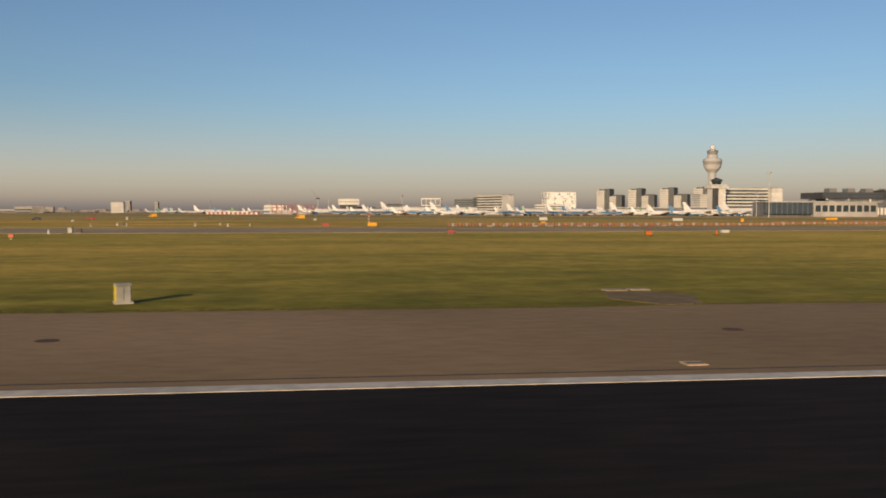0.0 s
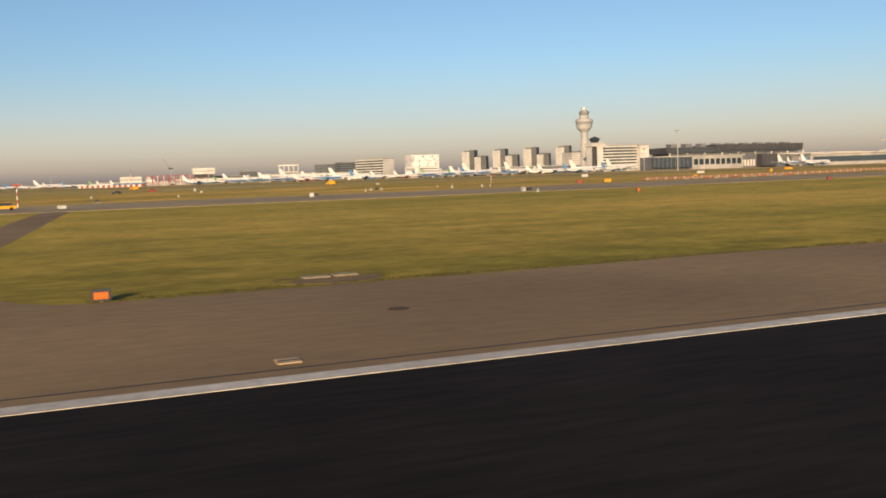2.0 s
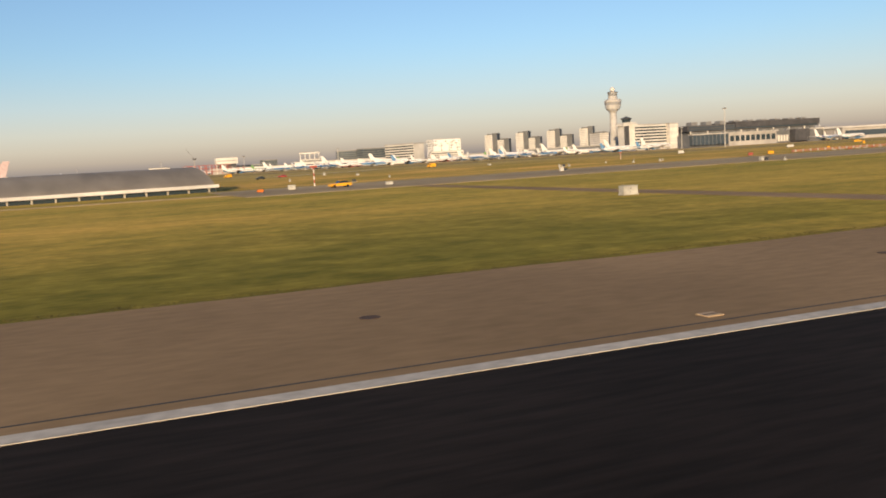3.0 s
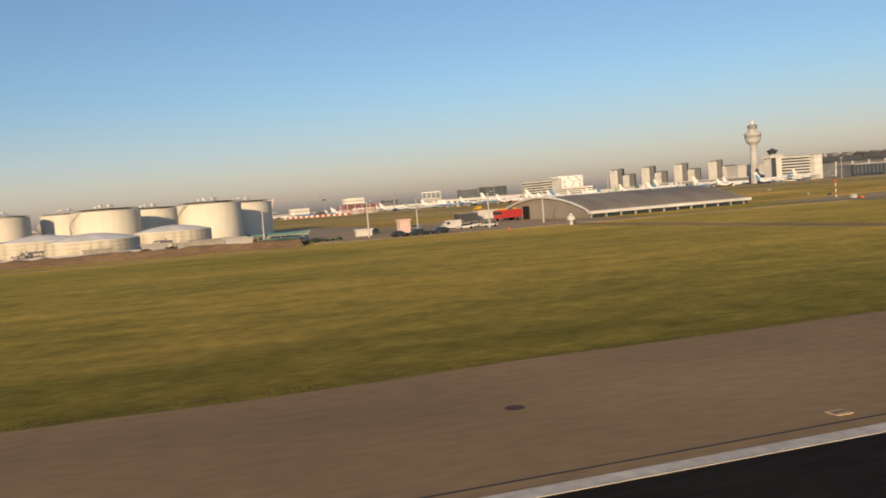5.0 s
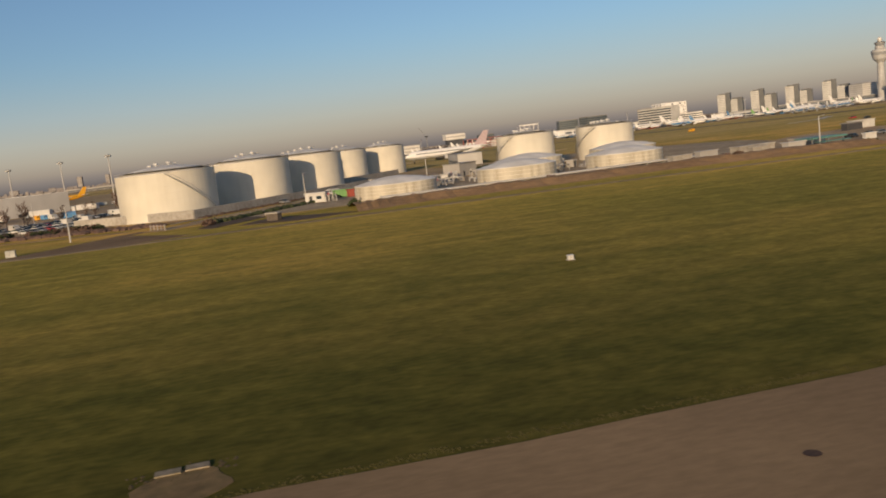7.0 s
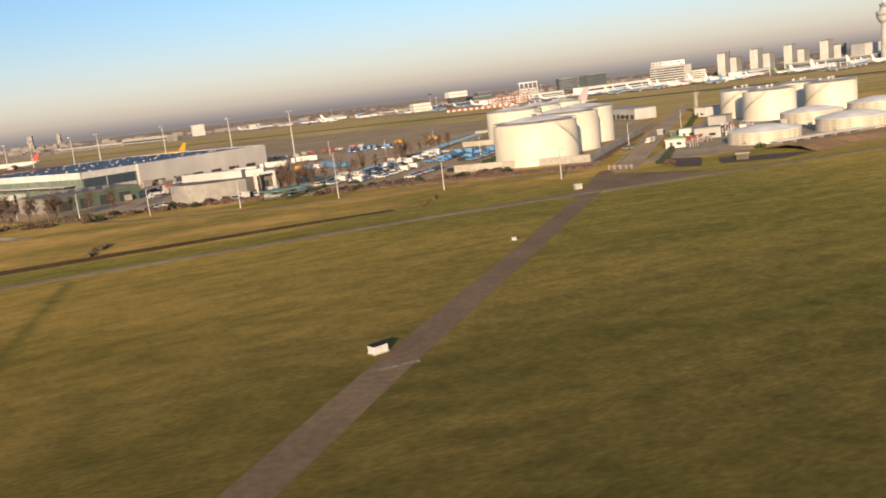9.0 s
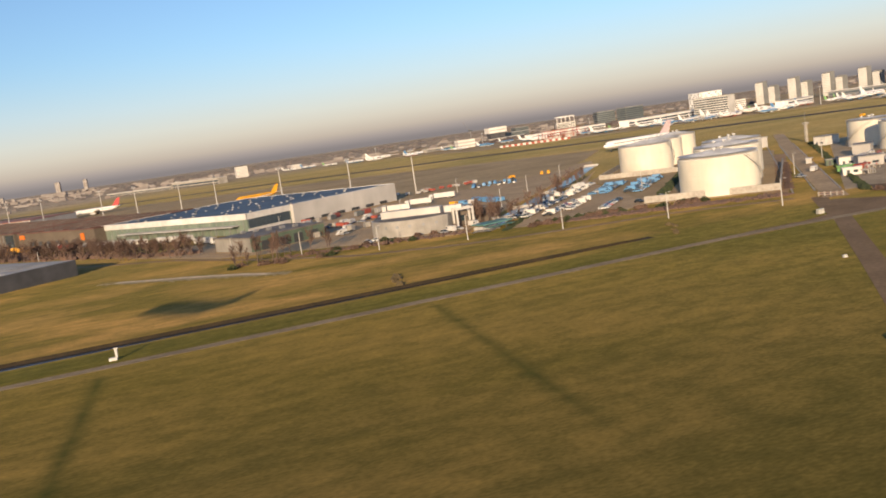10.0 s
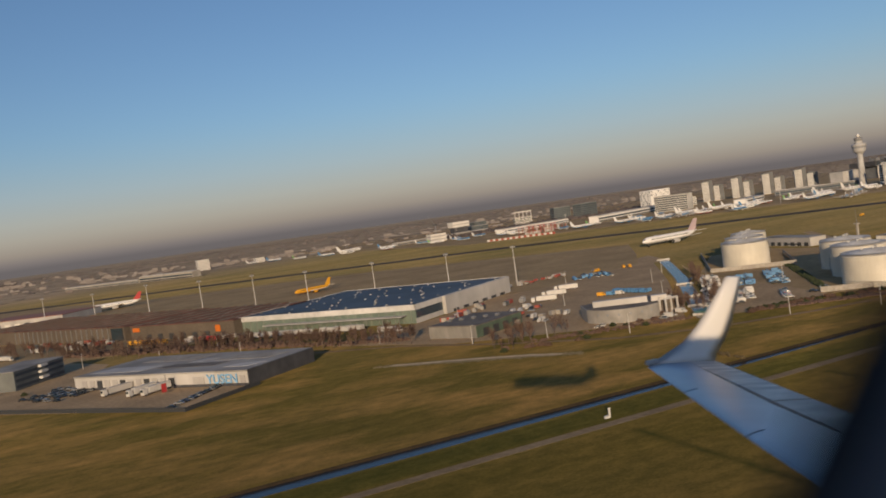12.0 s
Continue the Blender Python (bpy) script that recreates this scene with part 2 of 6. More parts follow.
GREENWALL = mat("green_cladding", (0.10, 0.14, 0.10), (0.08, 0.11, 0.08), 0.3, 0.6, big=0.05)
BLUEROOF = mat("blue_grey_roof_membrane", (0.075, 0.095, 0.12), (0.042, 0.055, 0.072), 0.05, 0.6, big=0.02)
GREYROOF = mat("grey_roof_felt", (0.36, 0.345, 0.32), (0.21, 0.20, 0.185), 0.035, 0.8, big=0.06)
BRICK = mat("brown_brick", (0.135, 0.108, 0.082), (0.098, 0.079, 0.060), 0.8, 0.9, big=0.05)
REDROOF = mat("dull_red_roof", (0.150, 0.068, 0.052), (0.095, 0.056, 0.046), 0.1, 0.8, big=0.03)
GLASS = glass_mat("dark_window_glass")
BLUEGLASS = glass_mat("blue_grey_glass", (0.05, 0.07, 0.09), 0.15)
HOTEL = mat("grey_hotel_cladding", (0.27, 0.272, 0.275), (0.22, 0.223, 0.226), 0.1, 0.6, big=0.03)
HOTELLIGHT = mat("pale_hotel_cladding", (0.54, 0.52, 0.48), (0.46, 0.445, 0.41), 0.1, 0.6, big=0.03)
ORANGE = mat("orange_sign_paint", (0.62, 0.16, 0.02), None, 1.0, 0.5, big=0.3)
YELLOW = mat("yellow_paint", (0.72, 0.36, 0.02), (0.62, 0.30, 0.02), 0.6, 0.5)
RED = mat("red_paint", (0.44, 0.045, 0.045), (0.35, 0.035, 0.035), 0.6, 0.5)
BLUE = mat("sky_blue_paint", (0.11, 0.27, 0.46), (0.09, 0.22, 0.40), 0.5, 0.45)
GREEN = mat("green_paint", (0.22, 0.42, 0.16), None, 0.5, 0.5)
BLACK = mat("black_rubber", (0.015, 0.015, 0.015), None, 3.0, 0.8)
SILVER = mat("silver_car_paint", (0.45, 0.45, 0.45), None, 1.0, 0.35, 0.5)
DARKCAR = mat("dark_car_paint", (0.03, 0.033, 0.04), None, 1.0, 0.3, spec=0.5)
BARK = mat("bare_bark", (0.15, 0.108, 0.082), (0.10, 0.075, 0.06), 3.0, 0.95)
TWIG = mat("bare_reddish_twigs", (0.145, 0.092, 0.068), (0.095, 0.062, 0.048), 1.0, 0.95, vary=0.25)
LEAF = mat("dull_evergreen", (0.05, 0.06, 0.025), (0.03, 0.04, 0.018), 0.3, 0.95, vary=0.2)
# distance haze is put into the base colour of the far woods
FARWOOD = mat("hazy_bare_woods", (0.125, 0.103, 0.094), (0.100, 0.083, 0.077), 0.02, 0.95, big=0.003)
DULLRED = mat("faded_red_paint", (0.36, 0.085, 0.055), (0.28, 0.07, 0.05), 0.6, 0.7)
# wall tones dulled in colour to carry the distance haze
FARTOWN = mat("hazy_town_walls", (0.23, 0.19, 0.17), (0.17, 0.14, 0.125), 0.02, 0.9, big=0.004)


# ---- builders ----
def part(name, bm, material, parent=None, label="", smooth=False):
    me = bpy.data.meshes.new(name)
    bmesh.ops.recalc_face_normals(bm, faces=bm.faces)
    if smooth:
        for f in bm.faces:
            f.smooth = True
    bm.to_mesh(me)
    bm.free()
    for x in material if isinstance(material, (list, tuple)) else (material,):
        me.materials.append(x)
    ob = new(name, me)
    if parent:
        ob.parent = parent
    else:
        ob.scale = (S, S, S)
    if label:
        ob["label"] = label
    return ob


def place(x, y, z, turn):
    return pose(x * S, y * S, z * S, 0, 0, turn)


def thing(name, label, category, at=(0, 0, 0), turn=0.0, group="", kind=""):
    ob = new(name)
    ob.empty_display_size = 0.5
    ob.matrix_basis = place(*at, turn) @ Matrix.Diagonal((S, S, S, 1))
    return tagged(ob, label, category, group, kind)


def box(bm, x0, x1, y0, y1, z0, z1, bevel=0.0):
    r = bmesh.ops.create_cube(bm, size=1.0)["verts"]
    for v in r:
        v.co = Vector((x0 + (v.co.x + 0.5) * (x1 - x0), y0 + (v.co.y + 0.5) * (y1 - y0), z0 + (v.co.z + 0.5) * (z1 - z0)))
    if bevel:
        es = list({e for v in r for e in v.link_edges})
        bmesh.ops.bevel(bm, geom=es, offset=bevel, segments=1, affect='EDGES')
    return r


def boxes(*rows, bevel=0.0):
    bm = bmesh.new()
    for r in rows:
        box(bm, *r, bevel=bevel)
    return bm


def lathe(bm, profile, seg=32, at=(0, 0), a0=0.0, a1=2 * math.pi):
    """A turned shape from (radius, height) pairs."""
    full = abs(a1 - a0 - 2 * math.pi) < 1e-6
    k = seg if full else seg + 1
    rings = [[bm.verts.new((at[0] + r * math.cos(a0 + (a1 - a0) * i / seg), at[1] + r * math.sin(a0 + (a1 - a0) * i / seg), z)) for i in range(k)] for r, z in profile]
    for a, b in zip(rings, rings[1:]):
        for i in range(seg):
            j = (i + 1) % k
            bm.faces.new((a[i], a[j], b[j], b[i]))
    if full:
        for ring, (r, z) in ((rings[0], profile[0]), (rings[-1], profile[-1])):
            if r > 0.01:
                bm.faces.new(ring)
    return bm


def tube(bm, a, b, r0, r1=None, seg=6):
    a, b = Vector(a), Vector(b)
    r1 = r0 if r1 is None else r1
    q = (b - a).to_track_quat('Z', 'Y')
    ra = [bm.verts.new(a + q @ Vector((r0 * math.cos(t), r0 * math.sin(t), 0))) for t in [2 * math.pi * i / seg for i in range(seg)]]
    rb = [bm.verts.new(b + q @ Vector((r1 * math.cos(t), r1 * math.sin(t), 0))) for t in [2 * math.pi * i / seg for i in range(seg)]]
    for i in range(seg):
        bm.faces.new((ra[i], ra[(i + 1) % seg], rb[(i + 1) % seg], rb[i]))
    bm.faces.new(ra)
    bm.faces.new(rb)
    return bm


def slab(bm, pts, z0, z1):
    """A flat-topped piece with the outline pts."""
    lo = [bm.verts.new((x, y, z0)) for x, y in pts]
    hi = [bm.verts.new((x, y, z1)) for x, y in pts]
    k = len(pts)
    bm.faces.new(hi)
    bm.faces.new(lo)
    for i in range(k):
        bm.faces.new((lo[i], lo[(i + 1) % k], hi[(i + 1) % k], hi[i]))
    return bm


def strip(pts, width, z0, z1):
    """A road slab along a line of points."""
    bm = bmesh.new()
    rows = []
    for i, p in enumerate(pts):
        a, b = Vector(pts[max(0, i - 1)]), Vector(pts[min(len(pts) - 1, i + 1)])
        d = (b - a).normalized()
        s = Vector((-d.y, d.x)) * width / 2
        rows.append((Vector(p) + s, Vector(p) - s))
    vs = [[bm.verts.new((q.x, q.y, z)) for q in r for z in (z0, z1)] for r in rows]
    for a, b in zip(vs, vs[1:]):
        bm.faces.new((a[1], a[3], b[3], b[1]))
        bm.faces.new((a[0], a[1], b[1], b[0]))
        bm.faces.new((a[2], a[3], b[3], b[2]))
    return bm


def ground_piece(name, bm, material, label, category="pavement"):
    return tagged(part(name, bm, material), label, category, kind="structure")


# ---- ground, runway, roads ----
DITCH = ((-9800, 210.6, 220.6), (-2500, 210.6, 220.6), (-1300, 210.6, 220.6), (-820, 210.6, 220.8), (-765, 212.0, 220.8), (-700, 213.7, 221.2), (-634, 216.6, 221.8), (-616, 216.9, 220.4))


def make_ground():
    """Flat turf as one sheet, with a tapering drainage ditch sunk into it."""
    bm = bmesh.new()
    rows_ = [(x, n_, f_, -1.8) for x, n_, f_ in DITCH[:-1]] + [(x, 216.9, 220.4, 0.0) for x in (-616, 0, 2000, 9800)]
    vs = [[bm.verts.new((x, y, z)) for y, z in ((-6000, 0), (-600, 0), (n_, 0), (n_ + 0.8, dip), (f_ - 0.8, dip), (f_, 0), (600, 0), (2000, 0), (9800, 0))] for x, n_, f_, dip in rows_]
    for i in range(len(vs) - 1):
        for j in range(8):
            f = bm.faces.new((vs[i][j], vs[i + 1][j], vs[i + 1][j + 1], vs[i][j + 1]))
            f.material_index = 1 if j in (2, 3, 4) and rows_[i][3] < 0 else 0
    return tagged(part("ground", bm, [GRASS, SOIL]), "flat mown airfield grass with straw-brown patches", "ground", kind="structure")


make_ground()
ground_piece("ditch_water", slab(bmesh.new(), [(x, n_ + 0.2) for x, n_, f_ in DITCH[1:-1]] + [(x, f_ - 0.2) for x, n_, f_ in reversed(DITCH[1:-1])], -1.78, -0.85), WATER, "straight water-filled drainage ditch across the grass", "water")

RX0, RX1 = -600.0, 1500.0
ground_piece("runway", boxes((RX0, RX1, -42, 18.5, -0.3, 0.03)), RUNWAY, "dark rubber-stained asphalt runway", "runway")
bm = bmesh.new()
edge = [(RX1, 18.5), (RX0, 18.5), (RX0, 34.6)]
for x in range(-600, 1501, 6):
    edge.append((x + 0.1, 34.6 + 0.22 * math.sin(x * 0.9) + 0.18 * math.sin(x * 0.31)))
slab(bm, edge, -0.3, 0.02)
ground_piece("runway_shoulder", bm, SHOULDER, "worn brown asphalt shoulder beside the runway", "pavement")
ground_piece("runway_edge_line", boxes((RX0, RX1, 18.55, 19.22, -0.2, 0.036)), LINE, "weathered white painted runway edge line", "marking")
ground_piece("pavement_joint", boxes((RX0, RX1, 19.9, 20.0, -0.2, 0.024)), JOINT, "black tar joint along the runway edge", "pavement")


def fillet_road(x, y1, half, rx, ry, rl):
    pts = [(x - half, y1), (x + half, y1)]
    for i in range(9):
        a = math.pi / 2 * i / 8
        pts.append((x + half + rx * (1 - math.cos(a)), 34.4 + ry * (1 - math.sin(a))))
    for i in range(9):
        a = math.pi / 2 * (1 - i / 8)
        pts.append((x - half - rl * (1 - math.cos(a)), 34.4 + rl * (1 - math.sin(a))))
    return slab(bmesh.new(), pts, -0.3, 0.012)


ground_piece("service_road", fillet_road(-176.3, 190, 2.2, 7.6, 24, 0.8), SHOULDER, "narrow asphalt link road through the grass", "road")
ground_piece("service_road", fillet_road(-285.5, 190, 2.3, 4.6, 23, 0.8), SHOULDER, "narrow asphalt link road towards the arched shed", "road")
ground_piece("taxiway", strip([(-212, 184), (-60, 190), (200, 225), (700, 290), (1500, 380)], 54, -0.3, 0.05), TAXI, "broad grey-brown asphalt taxiway", "taxiway")
ground_piece("shed_road", strip([(-345, 196), (-290, 186), (-205, 178)], 7, -0.3, 0.052), TAXI, "narrow asphalt road before the arched shed", "road")
ground_piece("far_taxiway", strip([(-1500, 1900), (-707, 1378), (-477, 1185), (-340, 1080), (-217, 945), (-60, 780), (120, 600), (420, 430), (900, 330)], 42, -0.3, 0.08), TAXI_DARK, "dark asphalt taxiway winding across the airfield", "taxiway")
ground_piece("cargo_apron", slab(bmesh.new(), [(-1500, 1700), (-1010, 640), (-600, 520), (-480, 560), (-420, 640), (-340, 760), (-560, 1060), (-800, 1250), (-1150, 1900)], -0.3, 0.06), APRON, "pale concrete cargo apron", "apron")
ground_piece("terminal_apron", slab(bmesh.new(), [(-260, 1330), (-60, 1150), (160, 960), (420, 760), (900, 640), (1700, 800), (1900, 2600), (-300, 2600)], -0.3, 0.07), APRON, "pale concrete apron before the terminal piers", "apron")
ground_piece("diagonal_road", strip([(-740, -28), (-676, 55.5), (-652, 87.5), (-610, 141), (-572, 190), (-556, 214), (-543, 232)], 5.0, -0.3, 0.03), ROAD, "straight worn service road across the grass", "road")
ground_piece("road_fork", slab(bmesh.new(), [(-566, 200), (-556, 214), (-546, 222), (-530, 196), (-545, 192), (-590, 191), (-620, 193), (-598, 197), (-580, 196)], -0.3, 0.033), ROAD, "worn asphalt fork where road and track meet", "road")
ground_piece("perimeter_track", strip([(-1600, 190), (-900, 191), (-800, 192), (-700, 193), (-640, 194), (-600, 194.5), (-560, 191), (-480, 187), (-420, 183), (-350, 176)], 4.0, -0.3, 0.035), mat("track_concrete", (0.33, 0.25, 0.155), (0.24, 0.18, 0.108), 0.5, 0.95, big=0.06, spec=0.05), "narrow pale perimeter track beside the ditch", "road")
ground_piece("fence_track", strip([(-830, 480), (-797, 444), (-753, 398), (-723, 345), (-690, 300), (-655, 277), (-613, 264), (-584, 258), (-548, 238)], 3.4, -0.3, 0.03), mat("pale_gravel", (0.30, 0.21, 0.13), (0.21, 0.15, 0.09), 0.6, 0.95, big=0.08, spec=0.05), "pale gravel track along the airport fence", "road")
ground_piece("depot_road", strip([(-541, 226), (-367, 459), (-290, 560)], 8, -0.3, 0.044), YARD, "straight access road between the tank groups", "road")
ground_piece("depot_median", strip([(-531, 252), (-368, 466)], 7, -0.3, 0.04), GRASS, "grass strip between the two depot roads", "ground")
for s_ in (-4.2, 4.2, -11.5):
    ground_piece("road_kerb", strip([(-529 + s_ * 0.8, 243 - s_ * 0.6), (-367 + s_ * 0.8, 459 - s_ * 0.6)], 0.6, -0.3, 0.16), CONC, "pale concrete kerb of the depot road", "kerb")
ground_piece("depot_lane", strip([(-540, 257), (-421, 401)], 9, -0.3, 0.042), EARTH, "brown unpaved lane beside the tank bund", "road")
GRAVEL = mat("tan_depot_gravel", (0.46, 0.36, 0.235), (0.32, 0.245, 0.155), 0.4, 0.95, bump=0.03, big=0.05, spec=0.05)
ground_piece("depot_yard", slab(bmesh.new(), [(-528, 236), (-480, 228), (-380, 226), (-330, 240), (-300, 330), (-320, 430), (-350, 440)], -0.3, 0.03), GRAVEL, "tan gravel ground of the tank depot", "yard")
ground_piece("tank_bund_yard", slab(bmesh.new(), [(-572, 290), (-536, 262), (-400, 430), (-400, 500), (-440, 520), (-520, 440)], -0.3, 0.05), APRON, "pale concrete floor of the tank bund", "yard")
ground_piece("car_park", slab(bmesh.new(), [(-775, 445), (-735, 372), (-690, 338), (-640, 300), (-604, 284), (-570, 292), (-522, 440), (-470, 525), (-430, 610), (-600, 545), (-700, 475)], -0.3, 0.032), YARD, "asphalt car park with painted bays", "car park")
ground_piece("logistics_yard", slab(bmesh.new(), [(-866, 351), (-833, 378), (-905, 471), (-885, 560), (-960, 720), (-1120, 660), (-938, 440)], -0.3, 0.04), YARD, "grey asphalt loading yard", "yard")
ground_piece("shed_yard", slab(bmesh.new(), [(-345, 205), (-326, 188), (-300, 192), (-276, 180), (-262, 186), (-266, 212), (-250, 262), (-262, 312), (-300, 300), (-345, 262)], -0.3, 0.055), YARD, "asphalt yard beside the arched shed", "yard")


# ---- fuel tanks ----
def tank(x, y, r, h, rise, stair, label, low=False, way=-1):
    t = thing("fuel_tank", label, "storage tank", (x, y, 0), group="fuel tanks")
    bm = lathe(bmesh.new(), [(r * 1.01, 0), (r * 1.01, 0.25), (r, 0.26), (r, h)], 56)
    part("shell", bm, TANKLOW if low else TANK, t, smooth=False)
    bm = bmesh.new()
    k = 4 if low else 7
    for i in range(1, k):
        z = h * i / k
        lathe(bm, [(r + 0.0, z - 0.05), (r + 0.05, z - 0.03), (r + 0.05, z + 0.03), (r + 0.0, z + 0.05)], 56)
    part("plate_seam", bm, TANK, t)
    bm = lathe(bmesh.new(), [(r + 0.12, h), (r + 0.12, h + 0.15), (r * 0.6, h + rise * 0.62), (r * 0.25, h + rise * 0.92), (0.02, h + rise)], 48)
    roof = part("roof", bm, TANK_ROOF, t, "weathered grey cone roof")
    bm = bmesh.new()
    for a in range(0, 360, 30 if low else 12):
        q = radians(a)
        tube(bm, ((r - 0.1) * math.cos(q), (r - 0.1) * math.sin(q), h), ((r - 0.1) * math.cos(q), (r - 0.1) * math.sin(q), h + (0.4 if low else 1.1)), 0.035, seg=4)
    if not low:
        lathe(bm, [(r - 0.12, h + 1.06), (r - 0.08, h + 1.06), (r - 0.08, h + 1.11), (r - 0.12, h + 1.11)], 56)
    part("railing", bm, LIGHTGREY, roof)["kind"] = "stuff"
    if stair is not None:
        bm = bmesh.new()
        n = 30
        for i in range(n):
            a = radians(stair) + way * 0.055 * i * (12.0 / r)
            z = h * (1 - i / n)
            c, s = math.cos(a), math.sin(a)
            tube(bm, (c * (r + 0.1), s * (r + 0.1), z), (c * (r + 0.8), s * (r + 0.8), z), 0.07, seg=4)
            if i < n - 1:
                a2 = radians(stair) + way * 0.055 * (i + 1) * (12.0 / r)
                tube(bm, (c * (r + 0.9), s * (r + 0.9), z + 1.0), (math.cos(a2) * (r + 0.9), math.sin(a2) * (r + 0.9), h * (1 - (i + 1) / n) + 1.0), 0.05, seg=4)
                tube(bm, (c * (r + 0.9), s * (r + 0.9), z), (math.cos(a2) * (r + 0.9), math.sin(a2) * (r + 0.9), h * (1 - (i + 1) / n)), 0.09, seg=4)
        part("stair", bm, STEEL, t, "grey steel spiral stair")
    if low:
        for i in range(5):
            a = radians(200 + 37 * i)
            c, s = math.cos(a), math.sin(a)
            bm = tube(bmesh.new(), (c * (r - 0.2), s * (r - 0.2), 0.8), (c * (r + 0.35), s * (r + 0.35), 0.8), 0.42, seg=10)
            part("manway", bm, STEEL, t)
    else:
        for i, (dx, dy) in enumerate(((-0.15, -0.1), (0.1, -0.05), (0.22, 0.1), (-0.3, 0.2))):
            zz = h + rise * (1 - math.hypot(dx, dy) * 0.9)
            bm = lathe(bmesh.new(), [(0.25, zz - 0.6), (0.25, zz + 0.7), (0.8, zz + 0.75), (0.8, zz + 1.2), (0.1, zz + 1.4)], 8, (dx * r, dy * r))
            part("vent", bm, WHITE, roof)
    return t


BIG = "tall cream-painted steel fuel storage tank with a shallow cone roof"
for x, y, r, h, st in ((-540, 290, 15.6, 14.7, 272), (-512, 322, 14.4, 15.3, 80), (-488, 351, 13.9, 15.3, 80), (-487, 432, 15.2, 15.6, 290), (-459, 461, 13.4, 15.6, 80), (-432, 485, 12.6, 15.6, 80)):
    tank(x, y, r, h, 2.6, st, BIG, way=1)
for x, y in ((-400, 332), (-363.5, 333), (-386, 368), (-348.5, 369)):
    tank(x, y, 11.8, 13.3, 1.6, 228, "cream-painted steel fuel storage tank with a railed roof")
for x, y, h in ((-473, 246, 4.0), (-435.5, 245, 4.5), (-397.5, 249, 4.3), (-416, 287, 4.8), (-377, 291, 4.8)):
    tank(x, y, 12.2, h, 2.1, None, "low wide cream fuel tank with a stained conical roof", True)


# ---- buildings ----
def prism(c, a, b, z0, z1):
    """A block with the corner c and the sides c-a and c-b."""
    d = (a[0] + b[0] - c[0], a[1] + b[1] - c[1])
    return slab(bmesh.new(), [c, a, d, b], z0, z1)


def local_frame(c, a):
    """Where a wall begins, how long it is and its heading in degrees."""
    return math.degrees(math.atan2(a[1] - c[1], a[0] - c[0])), math.hypot(a[0] - c[0], a[1] - c[1])


# big cargo hall: its own frame has x along the glazed front and y along the grey end wall
hall = thing("cargo_hall", "large cargo hall with white fascia, green glazing and blue-grey roof", "warehouse", (-714, 470, 0), math.degrees(math.atan2(122, -83)))
HL, HD = 147.0, -122.0
part("wall", boxes((0, HL, HD, 0, 0, 8.2)), GREENGLASS, hall, "green-tinted glazed lower walls")
part("fascia", boxes((-0.6, HL + 0.6, -0.2, 0.6, 8.2, 11.6), (-0.6, 0, HD, 0.6, 8.2, 11.6), (HL, HL + 0.6, HD, 0, 8.2, 11.6), (0, HL, HD - 0.6, HD, 8.2, 11.6)), WHITE, hall, "white fascia band")
part("corner_glazing", boxes((-0.25, 0.05, -31, -1, 3.2, 8.1)), BLUEGLASS, hall, "dark glazed corner bay")
part("plinth", boxes((-0.3, 0.05, -31, 0, 0, 3.0)), LIGHTGREY, hall)
part("end_wall", boxes((-2.5, 0, HD, -32, 0, 11.4)), LIGHTGREY, hall, "pale grey clad end wall")
hall_roof = part("roof", boxes((0, HL, HD, -0.2, 10.6, 11.3)), BLUEROOF, hall, "blue-grey roof membrane")
for i in range(9):
    for j in range(7):
        x, y = 8 + i * 16.4, -10 - j * 17
        x, y = x + 5 * math.sin(i * 3.1 + j * 1.7), y + 5 * math.sin(i * 2.3 + j * 4.1)
        part("rooflight", boxes((x, x + 1.5, y - 1.0, y, 11.3, 11.9), bevel=0.15), (LIGHTGREY, GREYWALL, STEEL)[(i + j) % 3], hall_roof)
for i in range(24):
    part("mullion", boxes((3 + i * 6.1, 3.25 + i * 6.1, 0.02, 0.25, 0.2, 8.1)), STEEL, hall)
for i in range(6):
    part("dock_door", boxes((-2.75, -2.4, -112 + i * 13, -105 + i * 13, 0.2, 1.9)), DARKSTEEL, hall)
part("canopy", boxes((6, 120, 0.6, 7, 5.0, 5.5)), LIGHTGREY, hall)
for i in range(10):
    part("canopy_post", boxes((8 + i * 12.3, 8.35 + i * 12.3, 6.3, 6.65, 0, 5.0)), STEEL, hall)

# green low hall before it
DARKFELT = mat("dark_roof_felt", (0.19, 0.17, 0.148), (0.11, 0.10, 0.088), 0.15, 0.85, big=0.08)
lowh = thing("low_workshop", "low green-clad workshop with grey roof and dark door openings", "workshop", (-721, 374, 0), math.degrees(math.atan2(28, -14)))
WORKGREY = mat("weathered_grey_cladding", (0.25, 0.235, 0.21), (0.19, 0.18, 0.16), 0.3, 0.7, big=0.08, stretch=(1, 1, 0.2))
part("wall", boxes((0, 31, -40, 0, 0, 6)), WORKGREY, lowh)
part("front", boxes((-0.4, 0, -40, 0, 0, 5.8)), GREENWALL, lowh, "green ribbed cladding")
part("roof", boxes((-0.7, 31.3, -40.3, 0.3, 6, 6.5)), DARKFELT, lowh)
for i in range(4):
    part("roller_door", boxes((-0.55, -0.38, -36 + i * 8.6, -31 + i * 8.6, 0, 4.2)), DARKSTEEL, lowh)
for i in range(5):
    part("roof_unit", boxes((6 + i * 5, 8 + i * 5, -30 + i * 4, -28 + i * 4, 6.5, 7.6)), STEEL, lowh)

